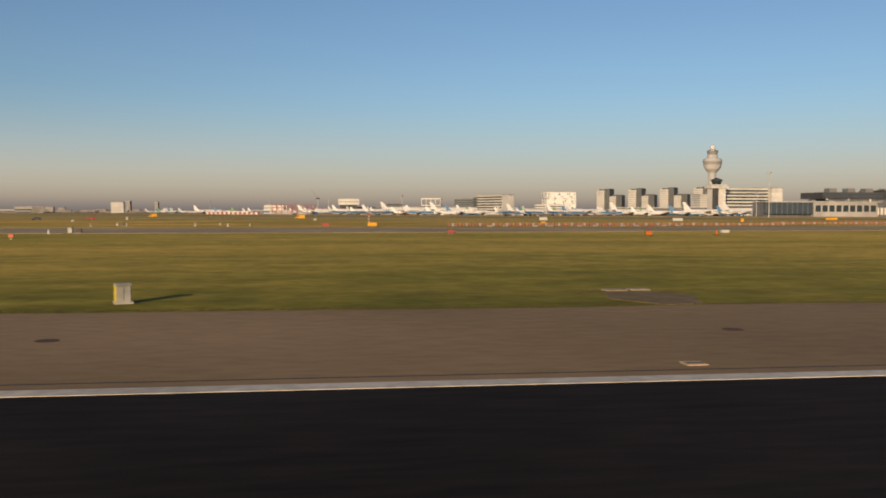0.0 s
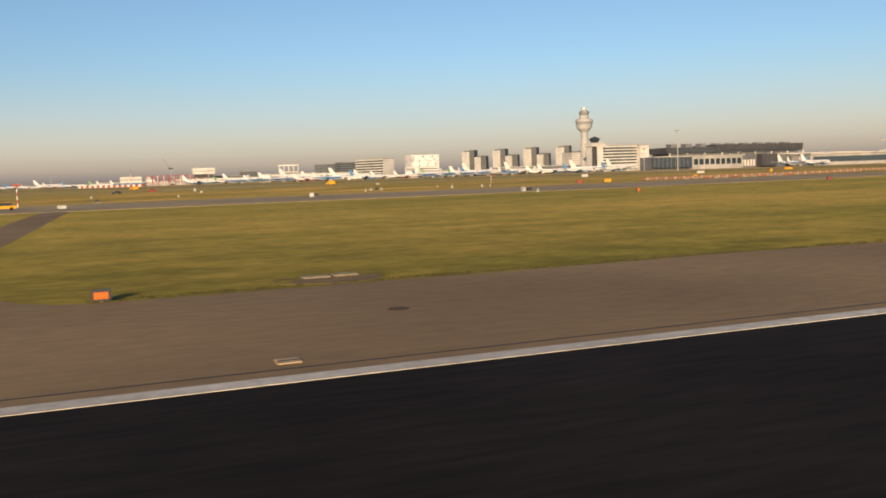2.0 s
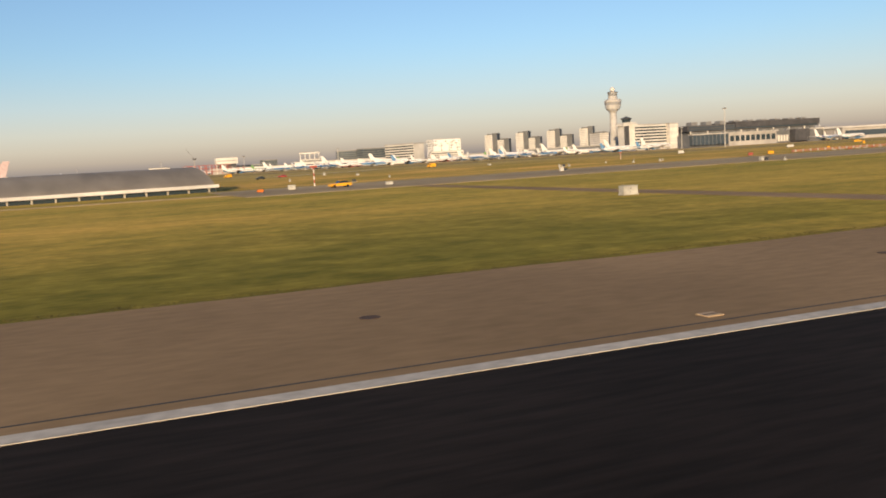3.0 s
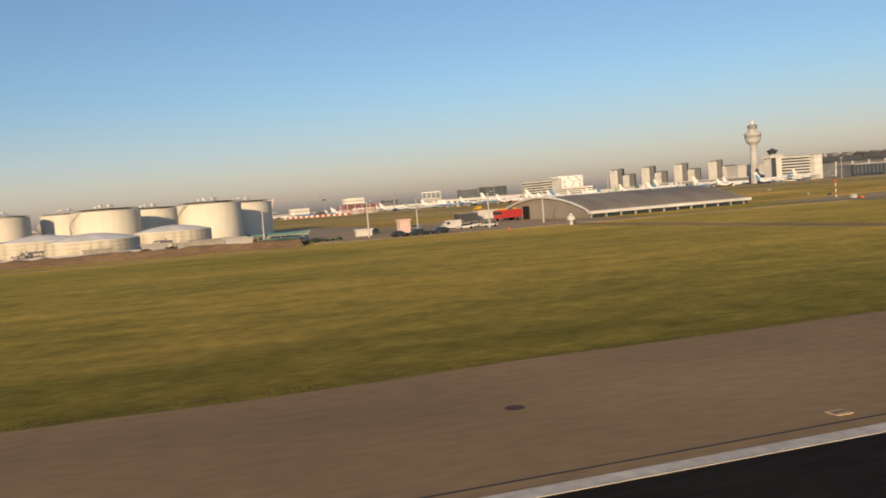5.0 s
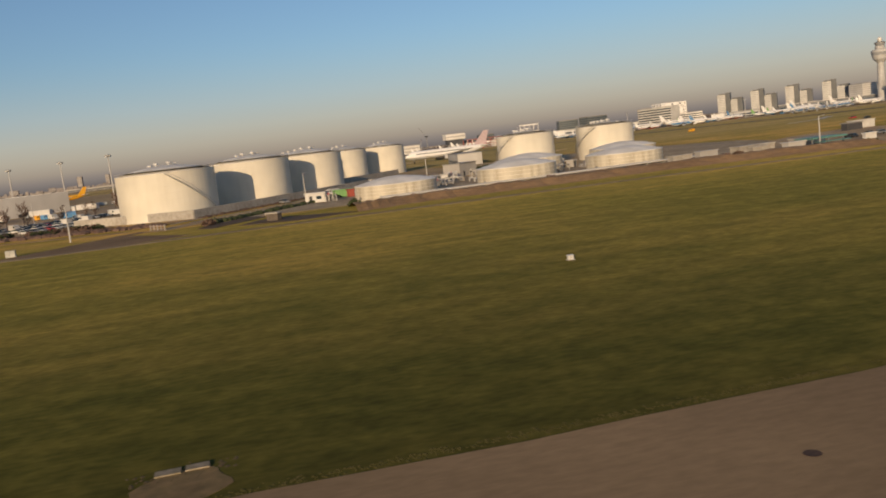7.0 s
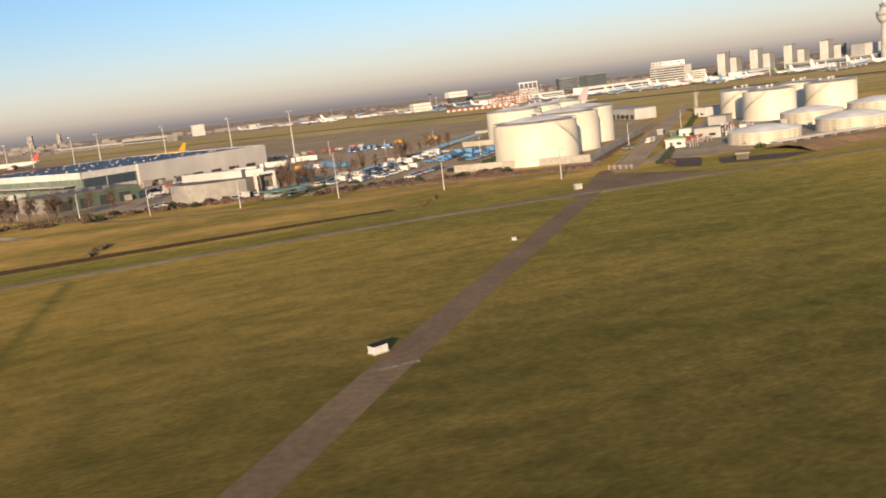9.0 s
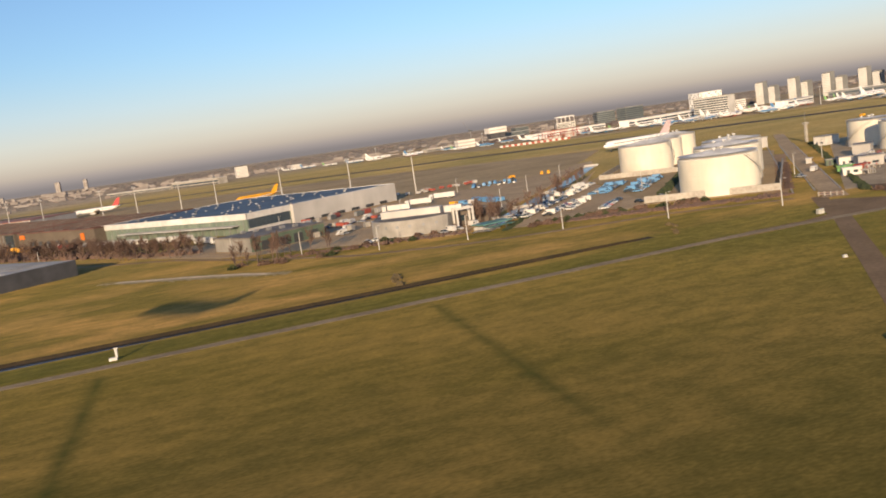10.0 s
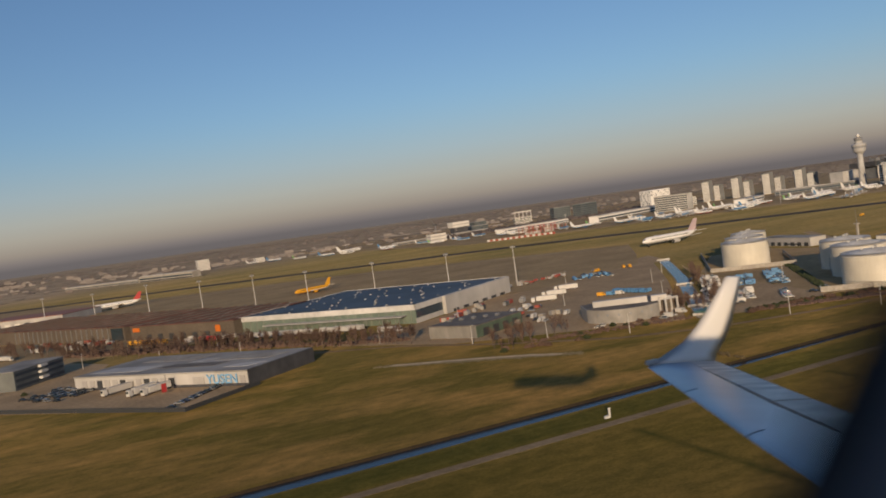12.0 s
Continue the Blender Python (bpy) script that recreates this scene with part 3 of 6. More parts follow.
# curved office
OFFICEBROWN = mat("brown_grey_render", (0.15, 0.12, 0.095), (0.11, 0.09, 0.072), 0.3, 0.85, big=0.06)
rnd = thing("round_office", "pale concrete office with a curved front and raised pale roof band", "office", (-652, 346, 0), 0)
part("wall", slab(bmesh.new(), [(20 * math.cos(radians(a)), 20 * math.sin(radians(a))) for a in range(172, 296, 8)] + [(16, -8), (14, 16), (-12, 20)], 0, 6.6), mat("smooth_grey_concrete", (0.33, 0.31, 0.28), (0.26, 0.245, 0.22), 0.25, 0.6, big=0.06), rnd)
part("roof", slab(bmesh.new(), [(19.4 * math.cos(radians(a)), 19.4 * math.sin(radians(a))) for a in range(172, 296, 8)] + [(15.4, -8), (13.4, 15.4), (-11.6, 19.4)], 6.6, 6.75), DARKFELT, rnd, "dark roof felt")
part("roof_band", slab(bmesh.new(), [(-15, 4), (7, -11), (9.4, -7.5), (-12.6, 7.5)], 6.75, 9.6), LIGHTGREY, rnd, "pale raised roof band")
part("roof_band", slab(bmesh.new(), [(8.5, -12), (15, -16), (17, -12.5), (10.5, -8.5)], 6.75, 9.4), LIGHTGREY, rnd, "pale raised roof band")
for a in range(196, 292, 16):
    c, s = math.cos(radians(a)), math.sin(radians(a))
    bm = tube(bmesh.new(), (c * 19.2, s * 19.2, 4.2), (c * 20.12, s * 20.12, 4.2), 0.7, seg=8)
    part("window", bm, HOTEL, rnd)
part("annex", boxes((13, 27, -14, 9, 0, 6.2)), OFFICEBROWN, rnd, "brown-grey side wing")
part("annex_roof", boxes((12.8, 27.3, -14.3, 9.3, 6.2, 6.6)), DARKFELT, rnd)
for i in range(4):
    part("annex_window", boxes((14.5 + i * 3.1, 16.6 + i * 3.1, -14.12, -13.95, 2.2, 4.6)), GLASS, rnd)
portal = part("portal", boxes((11, 11.8, -19.5, -18.7, 0, 7.4), (18, 18.8, -19.5, -18.7, 0, 7.4), (11, 18.8, -19.5, -18.7, 7.4, 8.2)), LIGHTGREY, rnd, "pale steel portal frame")
part("portal_brace", boxes((11, 11.8, -14.8, -14, 0, 7.4), (18, 18.8, -14.8, -14, 0, 7.4), (11, 18.8, -14.8, -14, 7.4, 8.2)), LIGHTGREY, rnd)

# logistics warehouse with lettering
yus = thing("logistics_warehouse", "grey flat-roofed logistics warehouse with blue lettering on its pale front", "warehouse", (-834, 378, 0), math.degrees(math.atan2(93, -71)))
YL, YD = 117.0, -48.0
part("wall", boxes((0, YL, YD, 0, 0, 6.4)), LIGHTGREY, yus, "pale loading front")
part("side_wall", boxes((-0.4, 0, YD, 0.4, 0, 7.2)), DARKWALL, yus, "dark grey side wall")
part("roof", boxes((0, YL + 0.4, YD, 0.4, 6.4, 7.1)), GREYROOF, yus, "patched grey roof felt")
for x0, x1, y0, y1, m_ in ((8, 44, -40, -26, CONC), (30, 70, -22, -12, DARKFELT), (60, 100, -44, -30, CONC), (74, 112, -20, -6, LIGHTGREY), (4, 22, -18, -8, LIGHTGREY), (48, 60, -34, -24, GREYWALL)):
    part("roof_patch", slab(bmesh.new(), [(x0, y0), (x1 - 4, y0 + 1.5), (x1, y1), (x0 + 3, y1 - 1)], 7.05, 7.2), m_, yus)
part("plinth", boxes((0, YL, 0.02, 0.6, 0, 1.2)), DARKWALL, yus)
for i in range(12):
    part("dock_door", boxes((46 + i * 5.6, 49.6 + i * 5.6, 0.02, 0.3, 1.2, 4.8)), GREYWALL if i % 3 else DARKSTEEL, yus)
part("window", boxes((27, 34, 0.02, 0.25, 1.0, 4.6)), GREYWALL, yus)
part("window", boxes((2, 5, 0.02, 0.25, 1.0, 4.6)), GREYWALL, yus)
fc = bpy.data.curves.new("lettering", 'FONT')
fc.body, fc.size, fc.extrude, fc.align_x, fc.offset = "YUSEN", 6.0, 0.08, 'CENTER', 0.07
fo = bpy.data.objects.new("lettering", fc)
scene.collection.objects.link(fo)
dg = bpy.context.evaluated_depsgraph_get()
fm = bpy.data.meshes.new_from_object(fo.evaluated_get(dg))
bpy.data.objects.remove(fo)
fm.materials.clear()
fm.materials.append(mat("pale_blue_lettering", (0.20, 0.42, 0.66), None, 0.8, 0.5))
sign = new("lettering", fm)
sign.parent = yus
sign.matrix_basis = Matrix.Translation((15.5, 0.5, 1.4)) @ Matrix.Rotation(math.pi, 4, 'Z') @ Matrix.Rotation(math.pi / 2, 4, 'X') @ Matrix.Diagonal((1.04, 1, 1, 1))
sign["label"] = "sky-blue YUSEN wall lettering"

# brick cargo sheds
brk = thing("brick_cargo_shed", "long brown brick cargo shed with a dull red ribbed roof", "warehouse", (-802, 586, 0), math.degrees(math.atan2(98, -61)))
part("wall", boxes((0, 115, -78, 0, 0, 10.6)), BRICK, brk)
part("roof", boxes((-0.5, 115.5, -78.5, 0.5, 10.6, 11.3)), REDROOF, brk)
for i in range(12):
    part("roof_rib", boxes((4 + i * 9.6, 4.5 + i * 9.6, -78, 0, 11.3, 12.0)), DARKFELT if i % 2 else REDROOF, brk)
for i in range(11):
    for j in range(6):
        part("rooflight", boxes((6.3 + i * 9.6, 8.0 + i * 9.6, -12 - j * 12.5, -9.5 - j * 12.5, 11.3, 11.7)), LIGHTGREY if (i * 3 + j) % 4 else GREYWALL, brk)
part("sign", boxes((104, 112, 0.05, 0.5, 6.6, 9.6)), ORANGE, brk, "orange wall sign")
part("sign", boxes((14, 19, 0.05, 0.5, 4.0, 8.5)), ORANGE, brk, "orange wall sign")
for i in range(6):
    part("dock_door", boxes((26 + i * 13, 31 + i * 13, 0.02, 0.4, 0, 4.5)), DARKSTEEL, brk)
brk2 = thing("brick_cargo_shed", "long dark brick cargo shed behind bare trees", "warehouse", (-867, 692, 0), math.degrees(math.atan2(167, -90)))
part("wall", boxes((0, 260, -80, 0, 0, 10.8)), BRICK, brk2)
part("roof", boxes((-0.5, 260.5, -80.5, 0.5, 10.8, 11.5)), REDROOF, brk2)
for i in range(26):
    part("roof_rib", boxes((4 + i * 9.6, 4.5 + i * 9.6, -80, 0, 11.5, 12.2)), DARKFELT if i % 2 else REDROOF, brk2)
for i in range(24):
    for j in range(5):
        part("rooflight", boxes((6.3 + i * 9.6, 8.0 + i * 9.6, -12 - j * 15, -9 - j * 15, 11.5, 11.9)), LIGHTGREY if (i * 3 + j) % 4 else GREYWALL, brk2)
for i in range(20):
    part("pilaster", boxes((22 + i * 8, 23 + i * 8, 0.02, 0.6, 0, 10.5)), STEEL, brk2)

part("glazed_bay", boxes((2, 18, 0.02, 0.5, 1.0, 10.2)), GLASS, brk2, "dark glazed bay")

# small offices beside the warehouse
OFFICEGREY = mat("slate_office_cladding", (0.17, 0.18, 0.17), (0.13, 0.14, 0.135), 0.2, 0.6, big=0.05)
off = thing("office_block", "three-storey grey office with ribbon windows", "office", (-935, 516, 0), math.degrees(math.atan2(26, 18)))
part("wall", boxes((0, 44, 0, 26, 0, 10.5)), OFFICEGREY, off)
for k in range(3):
    part("window_band", boxes((1, 20, -0.15, 0.05, 1.2 + k * 3.3, 2.8 + k * 3.3)), BLUEGLASS, off)
    part("window_band", boxes((27, 43, -0.15, 0.05, 1.2 + k * 3.3, 2.8 + k * 3.3)), BLUEGLASS, off)
    part("balcony", boxes((20.5, 26.5, -2.2, 0.0, 2.6 + k * 3.3, 3.9 + k * 3.3)), WHITE, off, "white stair landing")
part("roof", boxes((-0.4, 44.4, -0.4, 26.4, 10.5, 11.0)), GREYROOF, off)
off2 = thing("office_block", "dark grey office with ribbon windows", "office", (-990, 540, 0), 45)
part("wall", boxes((0, 46, 0, 24, 0, 10)), OFFICEGREY, off2)
for k in range(3):
    part("window_band", boxes((1, 45, -0.15, 0.05, 1.2 + k * 3.2, 2.7 + k * 3.2)), BLUEGLASS, off2)
part("roof", boxes((-0.4, 46.4, -0.4, 24.4, 10, 10.5)), GREYROOF, off2)

# arched shed
ROOFBROWN = mat("brown_grey_roof_sheet", (0.27, 0.24, 0.195), (0.21, 0.185, 0.15), 0.2, 0.8, big=0.05, stretch=(1, 0.2, 1))
shed = thing("arched_shed", "long shed with a brown-grey barrel roof and a low white front", "shed", (-266, 212, 0), 7.0)
SW, SL, SH = 54.0, 57.0, 6.6
bm = bmesh.new()
rows = []
for i in range(25):
    u = i / 24
    y, z = SW * u, 1.6 + (SH - 1.6) * math.sin(math.pi * u) ** 0.8
    rows.append([bm.verts.new((x, y, z)) for x in (0, SL)])
for a, b in zip(rows, rows[1:]):
    bm.faces.new((a[0], a[1], b[1], b[0]))
part("roof", bm, ROOFBROWN, shed, "brownish-grey barrel-vault roof sheeting")
bm = bmesh.new()
vs = [bm.verts.new((0.6, SW * i / 24, 1.55 + (SH - 1.6) * math.sin(math.pi * i / 24) ** 0.8)) for i in range(25)]
bm.faces.new(vs + [bm.verts.new((0.6, SW, 0)), bm.verts.new((0.6, 0, 0))])
part("end_wall", bm, ROOFBROWN, shed)
# black panel stands for the shaded opening; the wall behind is solid
part("doorway", boxes((0.4, 0.62, 34, 38, 0, 4.2)), BLACK, shed, "black panel drawn as a dark open doorway")
bm = bmesh.new()
for i in range(24):
    p = [(0, SW * k / 24, 1.6 + (SH - 1.6) * math.sin(math.pi * k / 24) ** 0.8) for k in (i, i + 1)]
    tube(bm, p[0], p[1], 0.35, seg=6)
part("arch_rim", bm, WHITE, shed, "white arched rim")
# dark glass colour stands for the shaded recess below the eave
part("front_wall", boxes((0, SL, -0.3, 0, 0, 1.0)), GLASS, shed)
part("eave", boxes((-0.5, SL + 0.5, -1.5, 0.2, 1.1, 1.9)), WHITE, shed, "white eave band")
for i in range(12):
    part("pier", boxes((i * 5.0, 0.4 + i * 5.0, -0.7, -0.28, 0, 1.1)), CONC, shed)
part("back_wall", boxes((0, SL, SW, SW + 0.3, 0, 1.7)), GREYWALL, shed)
part("far_end_wall", boxes((SL - 0.6, SL - 0.3, 0, SW, 0, 1.7)), GREYWALL, shed)


# ---- control tower and skyline ----
TOWERGREY = mat("pale_grey_tower_concrete", (0.46, 0.45, 0.43), (0.40, 0.39, 0.375), 0.2, 0.8, big=0.05)
tw = thing("control_tower", "tall pale concrete control tower with a mushroom cab and white dome", "control tower", (501, 1143, 0))
part("shaft", lathe(bmesh.new(), [(7.0, 0), (6.2, 20), (5.4, 45), (5.2, 62)], 24), TOWERGREY, tw)
part("bowl", lathe(bmesh.new(), [(5.2, 60), (7, 62.5), (10.5, 66), (12.0, 70), (12.4, 72)], 32), TOWERGREY, tw)
part("lower_glazing", lathe(bmesh.new(), [(12.3, 72), (12.9, 76.5)], 32), HOTEL, tw)
part("deck", lathe(bmesh.new(), [(13.2, 76.5), (13.4, 78), (12.0, 80.5), (7.5, 81.5), (7.0, 86)], 32), TOWERGREY, tw)
part("cab_glazing", lathe(bmesh.new(), [(6.3, 86), (7.8, 91)], 24), HOTEL, tw, "dark outward-leaning cab glazing")
part("cab_roof", lathe(bmesh.new(), [(8.1, 91), (8.1, 91.8), (3.5, 93.4)], 24), STEEL, tw)
part("dome", lathe(bmesh.new(), [(2.6, 93.4)] + [(3.7 * math.cos(radians(a)), 96.2 + 3.7 * math.sin(radians(a))) for a in range(-40, 90, 13)] + [(0.02, 99.9)], 20), WHITE, tw, "white radar dome", True)

ot = thing("old_control_tower", "dark-glazed old control cab on a stepped white block", "control tower", (466, 1055, 0))
part("shaft", boxes((-9, 9, -8, 8, 0, 38), (-12, 12, -10, 10, 36, 38.5), (-10, 10, -9, 9, 39.5, 41)), WHITEWALL, ot)
part("core", boxes((-9.2, -1, -8.3, -7.9, 0, 36)), DARKWALL, ot)
part("cab_glazing", lathe(bmesh.new(), [(5, 41), (7.2, 46)], 12), GLASS, ot)
part("cab_roof", lathe(bmesh.new(), [(8, 46), (8, 47), (4, 48.5), (1, 50)], 12), DARKSTEEL, ot)


def banded_block(name, label, category, at, turn, w, d, h, wall, band, floors, columns=0):
    b = thing(name, label, category, at, turn)
    part("wall", boxes((0, w, 0, d, 0, h)), wall, b)
    fh = h / (floors + 0.5)
    for k in range(floors):
        z = fh * (k + 0.45)
        if columns:
            cw = w / columns
            for i in range(columns):
                part("window", boxes((i * cw + cw * 0.18, i * cw + cw * 0.82, -0.15, 0.1, z, z + fh * 0.5)), band, b)
        else:
            part("window_band", boxes((0.6, w - 0.6, -0.15, 0.1, z, z + fh * 0.5)), band, b)
            part("window_band", boxes((-0.15, 0.1, 0.6, d - 0.6, z, z + fh * 0.5)), band, b)
    part("roof", boxes((-0.3, w + 0.3, -0.3, d + 0.3, h, h + 0.8)), GREYROOF, b)
    return b


banded_block("airport_office", "white office slab with continuous window bands", "office", (484, 1070, 0), 2, 64, 22, 37, WHITE, GLASS, 8)
banded_block("airport_office", "white narrow office end block", "office", (549, 1066, 0), 2, 16, 26, 37, WHITE, WHITEWALL, 3)
banded_block("airport_office", "white-fronted office block with fine louvre bands", "office", (505, 1190, 0), 2, 62, 30, 31, WHITE, GREYWALL, 9)


BLUEGREY = mat("dark_grey_facade", (0.105, 0.11, 0.115), (0.08, 0.085, 0.09), 0.1, 0.5, big=0.03, spec=0.3)


def hotel(x, y):
    b = thing("hotel_tower", "stepped hotel tower of pale slabs beside dark glazed cores", "tower block", (x, y, 0), -40, group="hotel towers")
    part("pale_slab", boxes((0, 15, 0, 17, 0, 45)), HOTELLIGHT, b)
    part("core", boxes((14.5, 24, 3, 27, 0, 48.5), (3, 20, 5, 16, 45, 47.4)), BLUEGREY, b, "dark grey glazed core")
    part("pale_slab", boxes((25, 37.5, 1, 16, 0, 34)), HOTELLIGHT, b)
    part("core", boxes((37, 47.5, 4, 22, 0, 36.5), (28, 44, 6, 15, 34, 37.2)), BLUEGREY, b, "dark grey glazed core")
    for k in range(12):
        z = 3 + k * 3.45
        part("window_band", boxes((0.6, 14.2, -0.15, 0.1, z, z + 1.2)), HOTEL, b)
        part("window_band", boxes((-0.15, 0.1, 1.0, 16, z, z + 1.2)), HOTEL, b)
        if k < 9:
            part("window_band", boxes((25.5, 37, 0.85, 1.1, z, z + 1.2)), HOTEL, b)
    return b


first = hotel(458, 1538)
for x, y in ((502, 1490), (540, 1434), (577, 1376)):
    copy_thing(first, place(x, y, 0, -40))

pat = thing("patterned_building", "white office cube with irregular dark openings", "office", (388, 1638, 0), 2)
part("wall", boxes((0, 60, 0, 40, 0, 44)), AIRWHITE, pat)
rng = random.Random(5)
for i in range(13):
    for k in range(9):
        if rng.random() < 0.62:
            x, z = 2 + i * 4.4 + rng.uniform(-0.6, 0.6), 3 + k * 4.5 + rng.uniform(-0.5, 0.5)
            w, h = rng.uniform(1.6, 3.6), rng.uniform(1.4, 3.0)
            part("opening", boxes((x, x + w, -0.2, 0.1, z, z + h)), GLASS if rng.random() < 0.6 else GREYWALL, pat)
            part("opening", boxes((-0.2, 0.1, 1 + i * 2.9, 3 + i * 2.9, z, z + h)), GLASS, pat)

banded_block("white_office", "pale office slab with dark ribbon windows", "office", (206, 1397, 0), -66, 72, 24, 32, HOTELLIGHT, GLASS, 7)
banded_block("dark_office", "dark glass office block with a projecting roof", "office", (229, 1822, 0), -10, 44, 30, 33, OFFICEGREY, BLUEGLASS, 7)
banded_block("dark_office", "dark glass office block with a projecting roof", "office", (272, 1764, 0), 12, 56, 30, 35, OFFICEGREY, BLUEGLASS, 7)
frame_office = banded_block("frame_office", "pale office with an open portal frame on top", "office", (165, 1912, 0), -15, 46, 24, 20, WHITEWALL, GLASS, 5)
for i in range(5):
    part("frame_post", boxes((1 + i * 10.6, 2.4 + i * 10.6, 0, 1.4, 20.8, 34)), WHITEWALL, frame_office)
part("frame_beam", boxes((0, 46, -0.5, 24, 33, 35.5)), WHITEWALL, frame_office, "white open roof frame")
st = thing("raised_office", "white two-storey office box raised over a dark base", "office", (-21, 1895, 0))
part("base", boxes((4, 42, 3, 27, 0, 20)), DARKWALL, st)
part("upper_box", boxes((0, 46, 0, 30, 20, 33)), WHITEWALL, st)
part("window_band", boxes((1, 45, -0.2, 0.1, 25.5, 28)), GREYWALL, st)
banded_block("white_store", "low plain white store building", "building", (-168, 1700, 0), 0, 38, 24, 17, WHITEWALL, GREYWALL, 2)
banded_block("dark_office", "dark glass office with a flat roof", "office", (96, 2010, 0), 0, 36, 30, 24, OFFICEGREY, BLUEGLASS, 6)
banded_block("dark_office", "long low dark office", "office", (20, 1960, 0), 0, 90, 30, 15, OFFICEGREY, BLUEGLASS, 4)
banded_block("white_office", "low white office with ribbon windows", "office", (330, 1500, 0), -20, 60, 24, 18, WHITEWALL, GLASS, 4)

# terminal and piers
OFFICEDARK = mat("grey_glazed_terminal_wall", (0.16, 0.165, 0.17), (0.12, 0.125, 0.13), 0.15, 0.5, big=0.05)
ter = thing("terminal_hall", "wide low terminal with glazed front and pale roof edge", "terminal", (430, 865, 0), 0)
part("lower_hall", boxes((0, 330, 0, 24, 0, 16)), OFFICEDARK, ter)
part("glazed_front", boxes((0, 54, -6, 0, 3, 15.5)), BLUEGLASS, ter)
part("framed_front", boxes((55, 130, -6, 0, 0, 15.5)), GREYWALL, ter)
part("dark_bay", boxes((157, 181, -10, 0, 1.5, 16.5)), DARKWALL, ter)
for i in range(9):
    part("window", boxes((57 + i * 8.1, 63 + i * 8.1, -6.2, -5.9, 5.5, 12.5)), GLASS, ter)
for i in range(5):
    part("pale_panel", boxes((133 + i * 4.6, 136 + i * 4.6, -0.3, 0.1, 2, 10)), WHITEWALL, ter)
part("roof_edge", boxes((-2, 132, -8, 0, 15.5, 16.6), (185, 330, -2, 0, 15.5, 17)), LIGHTGREY, ter)
for i in range(10):
    part("mullion", boxes((i * 6, i * 6 + 0.3, -6.3, -6, 0, 15.5)), STEEL, ter)
for i in range(9):
    part("roof_unit", boxes((60 + i * 20, 66 + i * 20, 8, 14, 16, 18.4)), STEEL, ter)
drk = thing("terminal_hall", "long dark-clad upper terminal block on pale columns", "terminal", (795, 1346, 0), 0)
part("lower_hall", boxes((10, 318, 4, 60, 0, 28)), OFFICEDARK, drk)
part("upper_storey", boxes((0, 324, 0, 70, 28.5, 39.5), (112, 324, -3, 70, 33, 43.5)), DARKWALL, drk, "dark clad upper storey")
for k in range(2):
    part("window_band", boxes((4, 320, -0.3, 0.1, 30 + k * 4.5, 32.2 + k * 4.5)), BLUEGLASS, drk)
for i in range(9):
    part("column", boxes((6 + i * 40, 8 + i * 40, -1, 1, 0, 28.5)), WHITEWALL, drk)
for i in range(9):
    part("roof_unit", boxes((20 + i * 34, 34 + i * 34, 14, 30, 39.5 if i < 3 else 43.5, 46.5)), STEEL, drk)
ter2 = thing("terminal_hall", "low grey terminal wing with a flat roof", "terminal", (640, 830, 0), -6)
part("lower_hall", boxes((0, 420, 0, 50, 0, 14)), GREYWALL, ter2)
part("roof_edge", boxes((-2, 422, -3, 50, 14, 15.5)), LIGHTGREY, ter2)
part("window_band", boxes((4, 416, -0.3, 0.1, 4, 11)), BLUEGLASS, ter2)
part("tower_room", boxes((143, 162, 4, 24, 18, 29)), DARKWALL, ter2, "dark-glazed lookout room")
part("tower_roof", boxes((132, 172, 0, 28, 29, 31), (130, 180, 0, 30, 15.5, 18)), WHITEWALL, ter2)


def pier(x, y, turn, length, h=11, wide=22, wall=None):
    b = thing("terminal_pier", "long white boarding pier with a window band", "terminal", (x, y, 0), turn, group="piers")
    part("wall", boxes((0, length, 0, wide, 0, h)), wall or AIRWHITE, b)
    part("window_band", boxes((2, length - 2, -0.25, 0.1, h * 0.42, h * 0.68)), BLUEGLASS, b)
    part("window_band", boxes((2, length - 2, -0.25, 0.1, 0.5, h * 0.25)), DARKSTEEL, b)
    part("roof", boxes((-0.5, length + 0.5, -1, wide + 1, h, h + 1)), LIGHTGREY, b)
    return b


pier(60, 1390, 22, 260, 12)
pier(240, 1180, 28, 110, 9)
pier(403, 1269, -45, 165, 11, wall=OFFICEDARK)
pier(-60, 1560, 15, 200, 9)
pier(-210, 1800, 8, 260, 7, wall=CONC)
pier(-753, 2039, -61, 197, 13, wall=CONC)
pier(-909, 2249, -53, 256, 7, wall=CONC)

# low red-and-white marker rows before the aprons
FADED = mat("sun_bleached_red_plastic", (0.34, 0.15, 0.10), (0.26, 0.12, 0.085), 0.6, 0.7)


def barrier_row(x0, y0, x1, y1, n, label, mats, h=1.6, w=2.6):
    b = thing("marker_row", label, "barrier", (x0, y0, 0), math.degrees(math.atan2(y1 - y0, x1 - x0)))
    L = math.hypot(x1 - x0, y1 - y0)
    for i in range(n):
        x = L * i / n
        part("marker", boxes((x, x + w, -0.5, 0.5, 0, h), bevel=0.12), mats[i % len(mats)], b)
    return b


